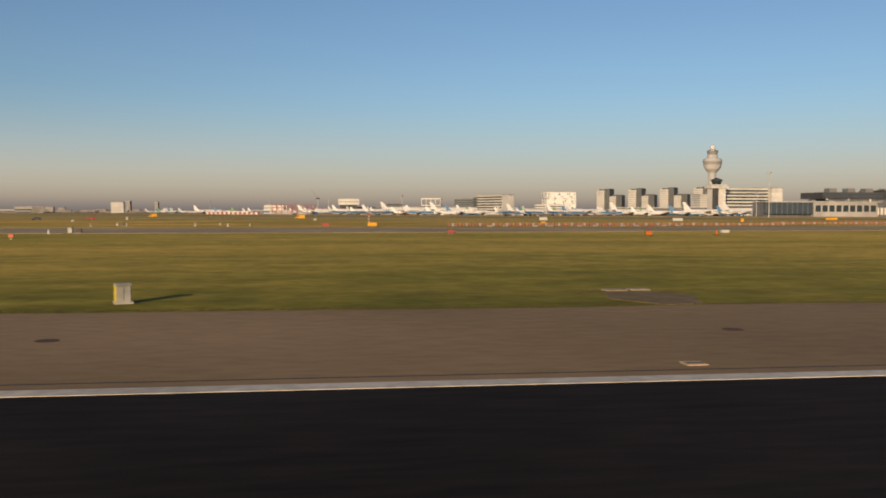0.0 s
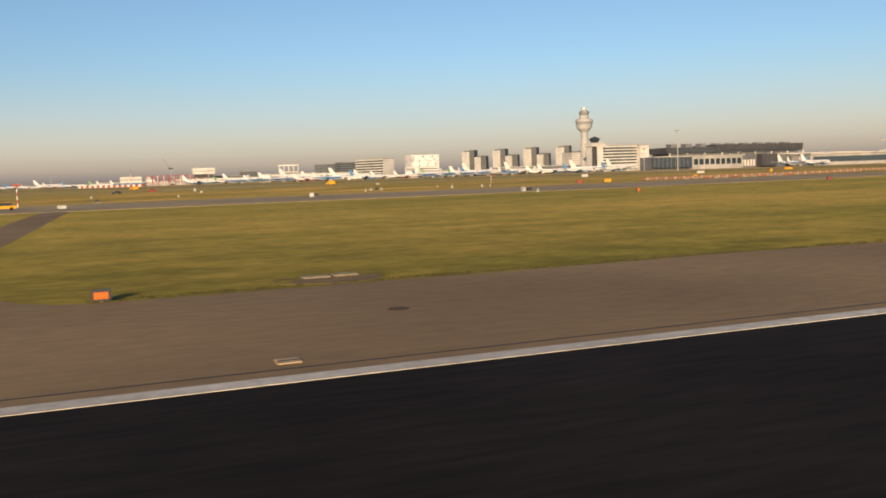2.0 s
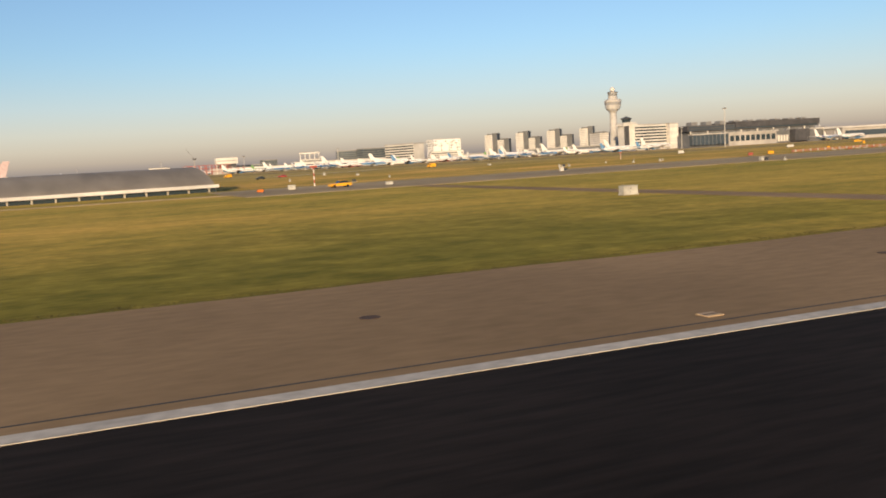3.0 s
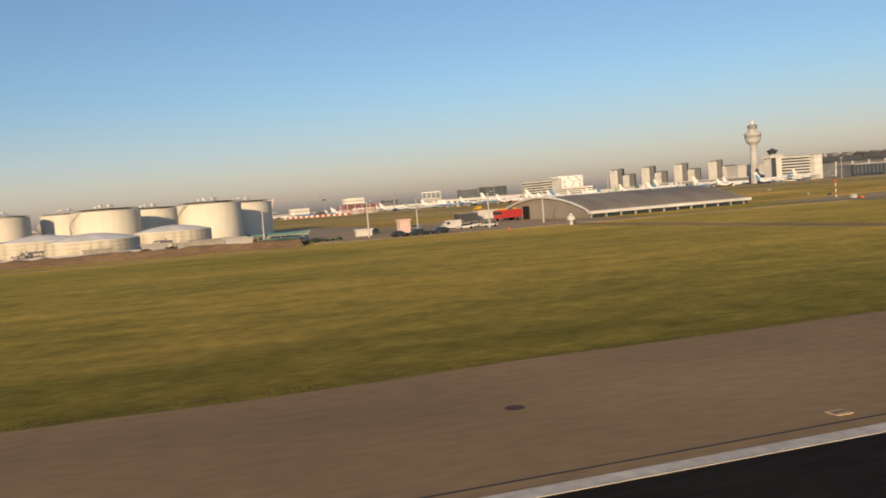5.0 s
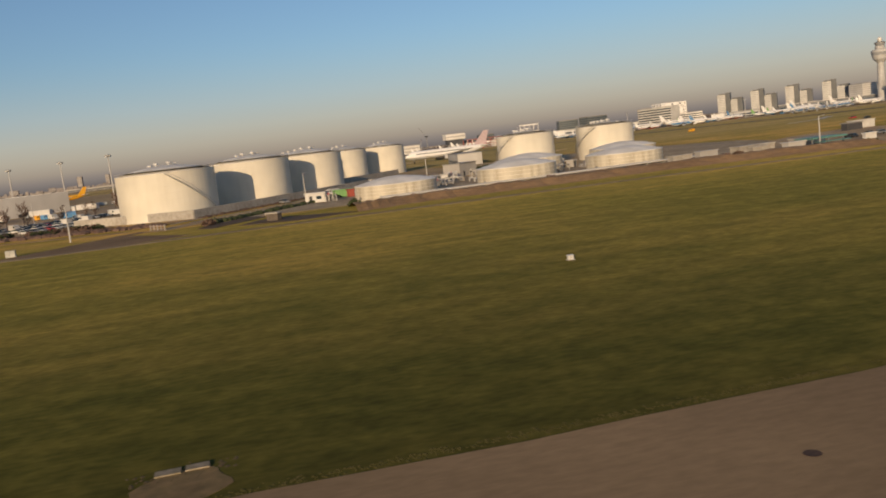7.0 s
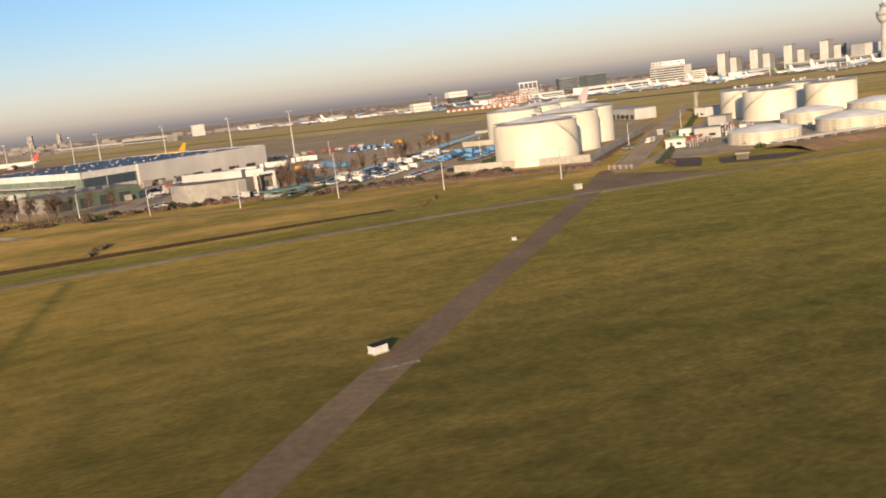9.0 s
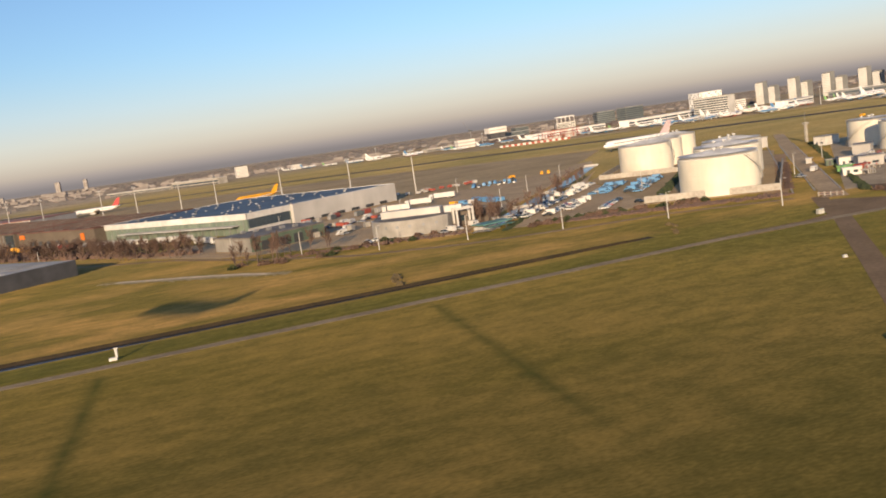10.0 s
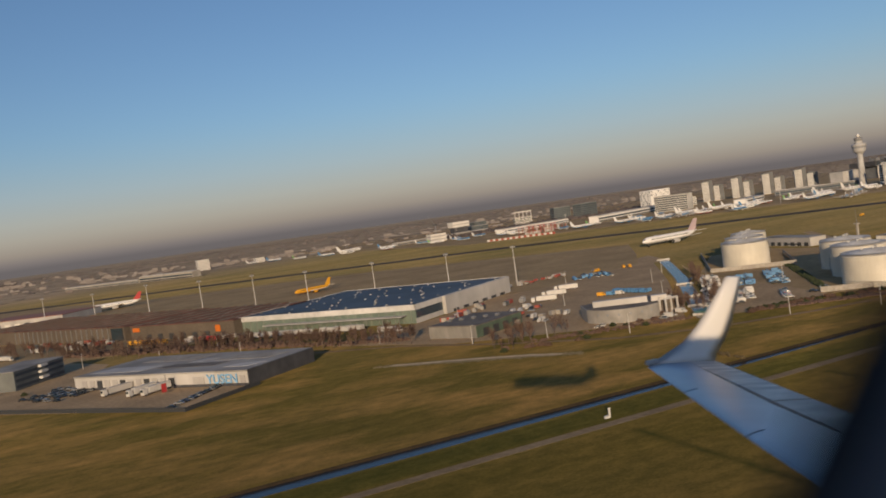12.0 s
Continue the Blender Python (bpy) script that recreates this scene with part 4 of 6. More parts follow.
barrier_row(-224, 1322, -137, 1235, 24, "row of red and white works barriers on the airfield", (WHITEWALL, DULLRED), 3.4, 4.6)
frm = thing("steel_frame", "open red steel frame of a hall under construction", "steel frame", (-130, 1350, 0), 0)
for i in range(12):
    for j in range(2):
        part("column", boxes((i * 8, i * 8 + 0.9, j * 24, j * 24 + 0.9, 0, 15 if i < 9 else 11)), DULLRED if (i + j) % 3 else WHITEWALL, frm)
for z in (5, 10, 14.4):
    part("beam", boxes((0, 70, -0.2, 0.5, z, z + 0.8)), DULLRED, frm)
part("wall_panel", boxes((2, 34, 1.2, 1.5, 0, 4.4), (40, 62, 1.2, 1.5, 0, 9)), GREYWALL, frm)
for x, y, h, lean in ((-66, 1900, 56, -16),):
    cr = thing("luffing_crane", "thin grey luffing crane over the construction sites", "crane", (x, y, 0), 0, "cranes")
    part("mast", boxes((-0.7, 0.7, -0.7, 0.7, 0, h * 0.6)), STEEL, cr)
    part("jib", tube(bmesh.new(), (0, 0, h * 0.6), (lean, 0, h), 0.5, 0.3, 6), STEEL, cr)
    part("counterweight", boxes((-4, 4, -1.5, 1.5, h * 0.58, h * 0.63)), DARKSTEEL, cr)
barrier_row(0, 245, 115, 262, 110, "row of low red and white runway-closure markers", (FADED, CONC, FADED, EARTH), 0.9, 0.7)
barrier_row(10, 236, 75, 247, 14, "row of low white and orange closure markers", (CONC, CONC, DULLRED), 0.35, 1.5)
barrier_row(122, 283, 215, 300, 80, "row of low red and white runway-closure markers", (FADED, EARTH, FADED, CONC), 0.9, 0.8)


# ---- far land ----
def clump_field(name, label, category, count, region, size, material, seed, flat=0.6):
    rng = random.Random(seed)
    bm = bmesh.new()
    for _ in range(count):
        x, y = region(rng)
        s = rng.uniform(*size)
        k = rng.randint(5, 7)
        z = s * flat
        top = bm.verts.new((x + rng.uniform(-0.2, 0.2) * s, y, z * rng.uniform(0.8, 1.2)))
        ring = [bm.verts.new((x + s * rng.uniform(0.6, 1) * math.cos(2 * math.pi * i / k), y + s * rng.uniform(0.6, 1) * math.sin(2 * math.pi * i / k), z * rng.uniform(0.25, 0.7))) for i in range(k)]
        base = [bm.verts.new((v.co.x * 1.0, v.co.y, 0)) for v in ring]
        for i in range(k):
            j = (i + 1) % k
            bm.faces.new((ring[i], ring[j], top))
            bm.faces.new((base[i], base[j], ring[j], ring[i]))
    return tagged(part(name, bm, material), label, category, kind="stuff")


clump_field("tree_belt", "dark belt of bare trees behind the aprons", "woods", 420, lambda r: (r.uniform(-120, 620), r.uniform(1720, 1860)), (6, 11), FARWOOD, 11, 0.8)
# haze-coloured clumps, pressed nearly flat to keep the distant contrast low
clump_field("far_woods", "haze-toned grey-brown belt of distant bare woods", "woods", 16000, lambda r: (r.uniform(-3600, 8600), 2000 + 4600 * r.random() ** 0.8), (6, 16), FARWOOD, 3, 0.09)
bm = bmesh.new()
rng = random.Random(9)
for _ in range(380):
    y = 2000 + 3800 * rng.random() ** 0.8
    x = rng.uniform(-2300, 3200)
    w, d, h = rng.uniform(5, 18), rng.uniform(8, 14), rng.choice((2.5, 3, 3, 4, 5))
    box(bm, x, x + w, y, y + d, 0, h)
tagged(part("far_town", bm, FARTOWN), "distant town of low pale and brown houses", "town", kind="stuff")
FARPALE = mat("pale_town_walls", (0.31, 0.275, 0.25), (0.21, 0.185, 0.17), 0.02, 0.9, big=0.006)
bm = bmesh.new()
for cx, cy, n_, wide in ((-1150, 3900, 40, 260), (-1500, 5000, 60, 420), (-720, 2900, 36, 240), (-420, 2500, 30, 200), (-1250, 3000, 26, 260), (-200, 2450, 30, 260), (300, 2700, 40, 420), (1100, 2900, 40, 600)):
    for _ in range(n_):
        x, y = cx + rng.gauss(0, wide * 0.5), cy + rng.gauss(0, wide * 0.6)
        w, h = rng.uniform(8, 34), rng.choice((3.5, 4, 5, 6, 6, 8, 11))
        box(bm, x, x + w, y, y + rng.uniform(8, 16), 0, h * cy / 3200)
tagged(part("far_town", bm, FARPALE), "clusters of pale distant halls and flats", "town", kind="stuff")
for x, y, w, d, h, m in ((-592, 2240, 30, 22, 27, WHITEWALL), (-1530, 6420, 32, 32, 80, FARTOWN), (-1364, 6600, 26, 30, 76, FARTOWN), (-455, 2186, 24, 20, 12, WHITEWALL), (-1700, 5200, 46, 30, 30, FARTOWN), (-1290, 4100, 30, 30, 20, FARTOWN)):
    banded_block("far_tower_block", "distant pale apartment block", "tower block", (x, y, 0), rng.uniform(-10, 10), w, d, h, m, GREYWALL, int(h / 3.5))


# ---- aircraft ----
def aircraft(L, top, belly, fin, label, at, turn, group=""):
    a = thing("airliner", label, "airliner", at, turn, group)
    R = L * 0.050
    zc = R * 1.75
    n = 14
    prof = [(-0.5, 0.02, -0.25), (-0.488, 0.38, -0.18), (-0.46, 0.72, -0.08), (-0.41, 0.96, 0), (-0.36, 1, 0), (0.2, 1, 0), (0.32, 0.86, 0.12), (0.42, 0.52, 0.38), (0.5, 0.10, 0.7)]
    bm = bmesh.new()
    rings = [[bm.verts.new((u * L, R * k * math.cos(2 * math.pi * i / n), zc + R * dz + R * k * math.sin(2 * math.pi * i / n))) for i in range(n)] for u, k, dz in prof]
    for p, q in zip(rings, rings[1:]):
        for i in range(n):
            f = bm.faces.new((p[i], p[(i + 1) % n], q[(i + 1) % n], q[i]))
            f.material_index = 0 if math.sin(2 * math.pi * (i + 0.5) / n) > -0.3 else 1
    bm.faces.new(rings[0])
    bm.faces.new(rings[-1])
    part("fuselage", bm, [top, belly], a)
    for s in (-1, 1):
        bm = bmesh.new()
        lo = [(-0.10 * L, s * R * 0.7, zc - R * 0.75), (0.10 * L, s * R * 0.7, zc - R * 0.75), (0.155 * L, s * 0.46 * L, zc + R * 0.35), (0.115 * L, s * 0.46 * L, zc + R * 0.35)]
        v = [bm.verts.new(p) for p in lo] + [bm.verts.new((p[0], p[1], p[2] + (0.018 if i < 2 else 0.005) * L)) for i, p in enumerate(lo)]
        for q in ((0, 1, 2, 3), (4, 5, 6, 7), (0, 1, 5, 4), (1, 2, 6, 5), (2, 3, 7, 6), (3, 0, 4, 7)):
            bm.faces.new([v[i] for i in q])
        part("wing", bm, LIGHTGREY, a)
        bm = bmesh.new()
        lo = [(0.40 * L, s * R * 0.3, zc + R * 0.5), (0.48 * L, s * R * 0.3, zc + R * 0.5), (0.51 * L, s * 0.17 * L, zc + R * 0.75), (0.475 * L, s * 0.17 * L, zc + R * 0.75)]
        v = [bm.verts.new(p) for p in lo] + [bm.verts.new((p[0], p[1], p[2] + 0.006 * L)) for p in lo]
        for q in ((0, 1, 2, 3), (4, 5, 6, 7), (0, 1, 5, 4), (1, 2, 6, 5), (2, 3, 7, 6), (3, 0, 4, 7)):
            bm.faces.new([v[i] for i in q])
        part("tailplane", bm, LIGHTGREY, a)
        bm = bmesh.new()
        ey, ez, er = s * 0.155 * L, zc - R * 1.0, R * 0.55
        for u0, u1, r0, r1 in ((-0.09, -0.05, er * 0.9, er), (-0.05, 0.0, er, er * 0.95), (0.0, 0.03, er * 0.95, er * 0.5)):
            tube(bm, (u0 * L, ey, ez), (u1 * L, ey, ez), r0, r1, 12)
        eng = part("engine", bm, belly, a)
        part("intake", tube(bmesh.new(), (-0.091 * L, ey, ez), (-0.0895 * L, ey, ez), er * 0.8, seg=12), BLACK, eng, "dark engine intake")
        part("window_band", boxes((-0.38 * L, 0.30 * L, s * R * 0.975 - 0.05, s * R * 0.975 + 0.05, zc + R * 0.18, zc + R * 0.34)), GLASS, a)
        part("main_gear", tube(bmesh.new(), (0.03 * L, s * R * 1.1 - 0.25, R * 0.3), (0.03 * L, s * R * 1.1 + 0.25, R * 0.3), R * 0.3, seg=10), BLACK, a)
    bm = bmesh.new()
    lo = [(0.33 * L, zc + R * 0.8), (0.475 * L, zc + R * 0.9), (0.525 * L, zc + R * 4.0), (0.465 * L, zc + R * 4.0)]
    v = [bm.verts.new((x, -0.008 * L, z)) for x, z in lo] + [bm.verts.new((x, 0.008 * L, z)) for x, z in lo]
    for q in ((0, 1, 2, 3), (4, 5, 6, 7), (0, 1, 5, 4), (1, 2, 6, 5), (2, 3, 7, 6), (3, 0, 4, 7)):
        bm.faces.new([v[i] for i in q])
    part("tail_fin", bm, fin, a)
    part("cockpit_window", boxes((-0.478 * L, -0.465 * L, -R * 0.45, R * 0.45, zc + R * 0.25, zc + R * 0.5)), GLASS, a)
    part("nose_gear", tube(bmesh.new(), (-0.40 * L, -0.2, R * 0.2), (-0.40 * L, 0.2, R * 0.2), R * 0.2, seg=10), BLACK, a)
    part("nose_leg", boxes((-0.404 * L, -0.396 * L, -0.1, 0.1, R * 0.2, zc - R * 0.6)), STEEL, a)
    return a


MAROON = mat("pale_maroon_paint", (0.52, 0.40, 0.40), None, 0.5, 0.5)
blue_jet = aircraft(38, BLUE, AIRWHITE, AIRWHITE, "parked airliner with sky-blue upper fuselage and white tail fin", (154, 890, 0), 218, "parked airliners")
white_jet = aircraft(38, AIRWHITE, AIRWHITE, AIRWHITE, "parked plain white narrow-body airliner", (110, 1150, 0), 200, "parked airliners")
green_jet = aircraft(38, AIRWHITE, LIGHTGREY, GREEN, "parked white airliner with a green tail fin", (170, 1172, 0), 195, "parked airliners")
navy_jet = aircraft(44, AIRWHITE, BLUE, BLUE, "parked white airliner with a sky-blue tail fin", (240, 1150, 0), 205, "parked airliners")
orange_jet = aircraft(37, AIRWHITE, DULLRED, AIRWHITE, "parked white airliner with a red belly and white fin", (300, 1120, 0), 190, "parked airliners")

def park(j, rows):
    for x, y, t in rows:
        copy_thing(j, place(x, y, 0, t))


park(blue_jet, ((184, 905, 222), (215, 925, 219), (245, 945, 216), (0, 1110, 215), (25, 1100, 222), (48, 1120, 210), (-22, 1135, 205), (84, 1300, 200), (120, 1275, 215), (-191, 1700, 200), (-136, 1640, 205), (-95, 1610, 195), (-165, 1545, 190), (560, 770, 200), (-60, 1330, 205), (70, 1020, 190), (300, 990, 200), (10, 1180, 175)))
park(white_jet, ((206, 1130, 195), (330, 1080, 200), (-330, 1802, 190), (-470, 2150, 200), (420, 1010, 190), (40, 1240, 180), (100, 1040, 170), (160, 1080, 188), (350, 1000, 175), (-110, 1420, 180)))
park(green_jet, ((275, 1105, 205), (372, 1050, 215), (-400, 1950, 195), (500, 950, 200), (-20, 1290, 190), (225, 1060, 180), (-200, 1600, 180)))
park(navy_jet, ((-360, 1860, 195), (-429, 2090, 200), (455, 985, 185), (620, 800, 190), (-250, 1760, 185), (130, 1060, 182), (275, 1040, 186), (385, 960, 178)))
park(orange_jet, ((140, 1165, 190), (345, 1110, 185), (395, 1075, 195), (590, 790, 215), (-280, 1680, 200), (195, 1090, 184), (60, 1090, 178)))
wide_jet = aircraft(60, AIRWHITE, AIRWHITE, AIRWHITE, "parked all-white wide-body airliner at the piers", (288, 1050, 0), 192, "parked airliners")
blue_wide = aircraft(48, AIRWHITE, BLUE, AIRWHITE, "parked white and sky-blue airliner with a white tail fin", (196, 990, 0), 188, "parked airliners")
for j, rows in ((wide_jet, ((60, 1130, 190), (125, 1120, 186), (345, 1040, 190), (435, 1020, 184), (470, 990, 194), (-300, 1880, 185), (520, 900, 175))), (blue_wide, ((30, 1150, 188), (90, 1160, 184), (155, 1130, 192), (390, 1040, 186), (250, 1010, 184), (559, 775, 190), (585, 765, 186), (-10, 1210, 186), (-60, 1270, 186), (-100, 1480, 186)))):
    for x, y, t in rows:
        copy_thing(j, place(x, y, 0, t))
aircraft(73, AIRWHITE, LIGHTGREY, MAROON, "white wide-body airliner with a maroon tail fin taxiing past the tanks", (-340, 688, 0), 3)
aircraft(45, YELLOW, YELLOW, YELLOW, "bright yellow cargo airliner parked behind the cargo hall", (-672, 854, 0), 18)
aircraft(60, AIRWHITE, LIGHTGREY, RED, "white cargo airliner with a red tail fin on the cargo apron", (-848, 1160, 0), -6)


# ---- vehicles ----
def wheelset(t, L, W, r, xs):
    for x in xs:
        for s in (-1, 1):
            w = part("wheel", tube(bmesh.new(), (x, s * (W / 2 - 0.1), r), (x, s * (W / 2 + 0.04), r), r, seg=12), BLACK, t)
            if L > 8:
                part("rim", tube(bmesh.new(), (x, s * (W / 2 + 0.035), r), (x, s * (W / 2 + 0.05), r), r * 0.55, seg=10), STEEL, w)


def car(paint, label, at, turn, L=4.4, W=1.8, H=1.48, group="parked cars"):
    t = thing("car", label, "car", at, turn, group)
    bm = bmesh.new()
    prof = [(-L / 2, 0.35), (-L / 2, 0.72), (-L * 0.44, 0.84), (-L * 0.20, 0.93), (L * 0.40, 0.95), (L / 2, 0.85), (L / 2, 0.35)]
    a = [bm.verts.new((x, -W / 2, z)) for x, z in prof]
    b = [bm.verts.new((x, W / 2, z)) for x, z in prof]
    bm.faces.new(a)
    bm.faces.new(b)
    for i in range(len(prof)):
        j = (i + 1) % len(prof)
        bm.faces.new((a[i], a[j], b[j], b[i]))
    part("body", bm, paint, t)
    for nm, k, m, inset in (("glasshouse", [(-L * 0.20, 0.93), (-L * 0.04, H - 0.06), (L * 0.28, H - 0.06), (L * 0.42, 0.95)], GLASS, 0.10), ("roof", [(-L * 0.05, H - 0.07), (-L * 0.03, H), (L * 0.26, H), (L * 0.30, H - 0.07)], paint, 0.16)):
        bm = bmesh.new()
        a = [bm.verts.new((x, -W / 2 + inset, z)) for x, z in k]
        b = [bm.verts.new((x, W / 2 - inset, z)) for x, z in k]
        bm.faces.new(a)
        bm.faces.new(b)
        for i in range(4):
            bm.faces.new((a[i], a[(i + 1) % 4], b[(i + 1) % 4], b[i]))
        part(nm, bm, m, t)
    wheelset(t, L, W, 0.33, (-L * 0.32, L * 0.31))
    return t


def van(paint, label, at, turn, L=5.6, W=2.0, H=2.4, group="parked vans"):
    t = thing("van", label, "van", at, turn, group)
    bm = bmesh.new()
    prof = [(-L / 2, 0.4), (-L / 2, 1.0), (-L * 0.38, 1.25), (-L * 0.24, H - 0.05), (-L * 0.20, H), (L / 2 - 0.05, H), (L / 2, 0.4)]
    a = [bm.verts.new((x, -W / 2, z)) for x, z in prof]
    b = [bm.verts.new((x, W / 2, z)) for x, z in prof]
    bm.faces.new(a)
    bm.faces.new(b)
    for i in range(len(prof)):
        j = (i + 1) % len(prof)
        bm.faces.new((a[i], a[j], b[j], b[i]))
    part("body", bm, paint, t)
    part("side_window", boxes((-L * 0.30, -L * 0.14, -W / 2 - 0.02, W / 2 + 0.02, 1.35, H - 0.4)), GLASS, t)
    wheelset(t, L, W, 0.36, (-L * 0.30, L * 0.30))
    return t


def truck(box_paint, cab_paint, label, at, turn, L=16.0):
    t = thing("articulated_lorry", label, "lorry", at, turn, "lorries")
    part("trailer", boxes((-L / 2 + 3.2, L / 2, -1.25, 1.25, 1.1, 3.9), bevel=0.06), box_paint, t)
    part("cab", boxes((-L / 2, -L / 2 + 2.4, -1.2, 1.2, 0.6, 3.5), bevel=0.2), cab_paint, t)
    part("windscreen", boxes((-L / 2 - 0.04, -L / 2 + 0.1, -1.0, 1.0, 2.0, 3.1)), GLASS, t)
    part("chassis", boxes((-L / 2 + 1, L / 2 - 0.5, -0.5, 0.5, 0.7, 1.1)), DARKSTEEL, t)
    wheelset(t, L, 2.4, 0.5, (-L / 2 + 1.2, L / 2 - 2.2, L / 2 - 3.5))
    return t


cars = [car(WHITE, "white parked car", (-545, 420, 0.04), 40), car(SILVER, "silver parked car", (-549, 416, 0.04), 40), car(DARKCAR, "dark parked car", (-553, 412, 0.04), 40), car(RED, "red parked car", (-557, 408, 0.04), 40), car(BLUE, "sky-blue company car", (-561, 404, 0.04), 40)]
vans = [van(WHITE, "white parked delivery van", (-600, 420, 0.04), 130), van(BLUE, "sky-blue airport service van", (-604, 424, 0.04), 130), van(YELLOW, "yellow airport service van", (-608, 428, 0.04), 130)]
for o in cars + vans:
    o["label"] = o["label"] + " standing on the asphalt lot"
rng = random.Random(21)
car(YELLOW, "yellow airport inspection car on the taxiway", (-187, 182, 0.05), 5, 4.8, 1.9, 1.55, "airport cars")


def lot(x0, y0, heading, rows, cols, dx, dy, fill, pool, faces=90):
    c, s = math.cos(radians(heading)), math.sin(radians(heading))
    for r in range(rows):
        for k in range(cols):
            if rng.random() < fill:
                u, v = k * dx + rng.uniform(-0.2, 0.2), r * dy + rng.uniform(-0.4, 0.4)
                copy_thing(rng.choice(pool), place(x0 + u * c - v * s, y0 + u * s + v * c, 0.055, heading + faces + rng.choice((0, 180)) + rng.uniform(-3, 3)))


mixed = [cars[0], cars[1], cars[1], cars[2], cars[2], cars[2], cars[0], cars[1], cars[0], vans[0], cars[1], cars[2], cars[0], cars[3]]
pale_cars = [cars[0], cars[1], cars[2], cars[0], cars[1], cars[2], vans[0]]
blue_cars = [vans[1], cars[4], cars[4], cars[2], cars[1]]
lot(-614, 320, 49, 2, 42, 3.0, 5.4, 0.78, pale_cars)
lot(-602, 310, 49, 2, 15, 3.0, 5.4, 0.75, mixed)
lot(-556, 358, 49, 2, 17, 3.0, 5.4, 0.85, blue_cars)
lot(-591, 297, 49, 1, 13, 3.0, 5.4, 0.7, mixed)
lot(-548, 340, 49, 2, 22, 3.0, 5.4, 0.85, blue_cars)
lot(-578, 299, 20, 1, 6, 4.2, 5.4, 0.5, mixed)
lot(-560, 530, -25, 3, 9, 3.4, 6.5, 0.85, [vans[1], cars[4], cars[1], vans[1]])
lot(-595, 432, -80, 1, 9, 3.3, 9, 1.0, [vans[1]])
lot(-500, 552, -25, 1, 2, 5, 10, 1.0, [vans[2]])
lot(-540, 540, 35, 2, 9, 5, 10, 0.5, [cars[1], cars[2], vans[0]])
lot(-690, 322, 35, 1, 14, 3.6, 8, 0.6, mixed)
lot(-650, 318, 20, 1, 6, 4, 8, 0.6, mixed)
lot(-914, 446, 38, 5, 9, 3.2, 7.5, 0.75, [cars[2], cars[2], cars[2], cars[1]])
lot(-870, 362, 50, 1, 14, 3.4, 7, 0.65, [cars[2], cars[2], cars[1]])
lot(-325, 193, 12, 1, 3, 5.2, 9, 1.0, [cars[2]], 0)
lot(-304, 208, 10, 2, 2, 7.0, 8, 1.0, [vans[0], vans[0], cars[0]], 0)
lot(-330, 236, 5, 1, 7, 4.2, 9, 0.5, [cars[2], cars[1]])
for x, y, t, p in ((-871, 411, 34, WHITE), (-877, 416, 34, WHITE), (-887, 433, 30, LIGHTGREY), (-796, 548, -68, WHITE), (-790, 541, -68, WHITE), (-784, 533, -68, WHITE), (-778, 525, -68, WHITE), (-772, 517, -68, WHITE), (-760, 503, -68, WHITE), (-754, 496, -68, WHITE), (-747, 490, -68, LIGHTGREY), (-634, 453, -30, WHITE), (-616, 470, -30, WHITE), (-596, 487, -30, WHITE), (-738, 452, 125, LIGHTGREY), (-850, 620, 135, YELLOW), (-862, 640, 135, YELLOW), (-905, 690, 120, WHITE), (-930, 720, 120, WHITE), (-950, 700, 120, WHITE), (-965, 740, 120, YELLOW), (-820, 580, 135, RED)):
    truck(p, p if p is not LIGHTGREY else WHITE, "white box lorry parked on the yard" if p in (WHITE, LIGHTGREY) else "bright painted box lorry parked before the sheds", (x, y, 0.04), t)
for x, y, t, m, lab in ((-52, 485, 0, vans[2], ""), (-520, 560, 20, vans[2], ""), (-168, 407, 5, cars[2], ""), (-152, 437, 0, cars[3], ""), (-158, 610, 10, vans[2], "")):
    copy_thing(m, place(x, y, 0.02, t))
for i in range(3):
    f = thing("fire_engine", "red airport fire engine parked beside the arched shed", "fire engine", (-275 + i * 6.5, 251 + i * 4, 0.06), 12, "fire engines")
    part("body", boxes((-4.5, 5, -1.4, 1.4, 0.9, 3.5), bevel=0.15), RED, f)
    part("cab_window", boxes((-4.55, -3.0, -1.43, 1.43, 2.1, 3.1)), GLASS, f)
    part("turret", boxes((-3, -1, -0.4, 0.4, 3.5, 4.0)), YELLOW, f)
    wheelset(f, 9, 2.7, 0.6, (-3, 2, 3.6))


# ---- posts, masts, signs ----
def lamp_post(at, turn, h=9.0):
    t = thing("lamp_post", "slender grey steel lamp post with a single arm", "lamp post", at, turn, "lamp posts")
    part("pole", tube(bmesh.new(), (0, 0, 0), (0, 0, h), 0.22, 0.13, 8), LIGHTGREY, t)
    part("arm", tube(bmesh.new(), (0, 0, h - 0.05), (0, -1.2, h + 0.2), 0.06, seg=6), STEEL, t)
    part("lamp_head", boxes((-0.18, 0.18, -1.9, -1.1, h + 0.12, h + 0.3), bevel=0.05), LIGHTGREY, t)
    return t


lp = lamp_post((-786, 503, 0), 0)
for x, y in ((-823, 531), (-756, 420), (-730, 361), (-705, 333), (-680, 304), (-651, 286), (-621, 269), (-592, 247), (-561, 228), (-640, 420), (-600, 380), (-560, 440), (-575, 520), (-520, 480), (-540, 350), (-495, 300), (-440, 345), (-860, 500), (-900, 560), (-330, 205), (-355, 210), (-310, 232), (-300, 200), (-283, 205), (-820, 470), (-700, 440)):
    copy_thing(lp, place(x, y, 0, 20))


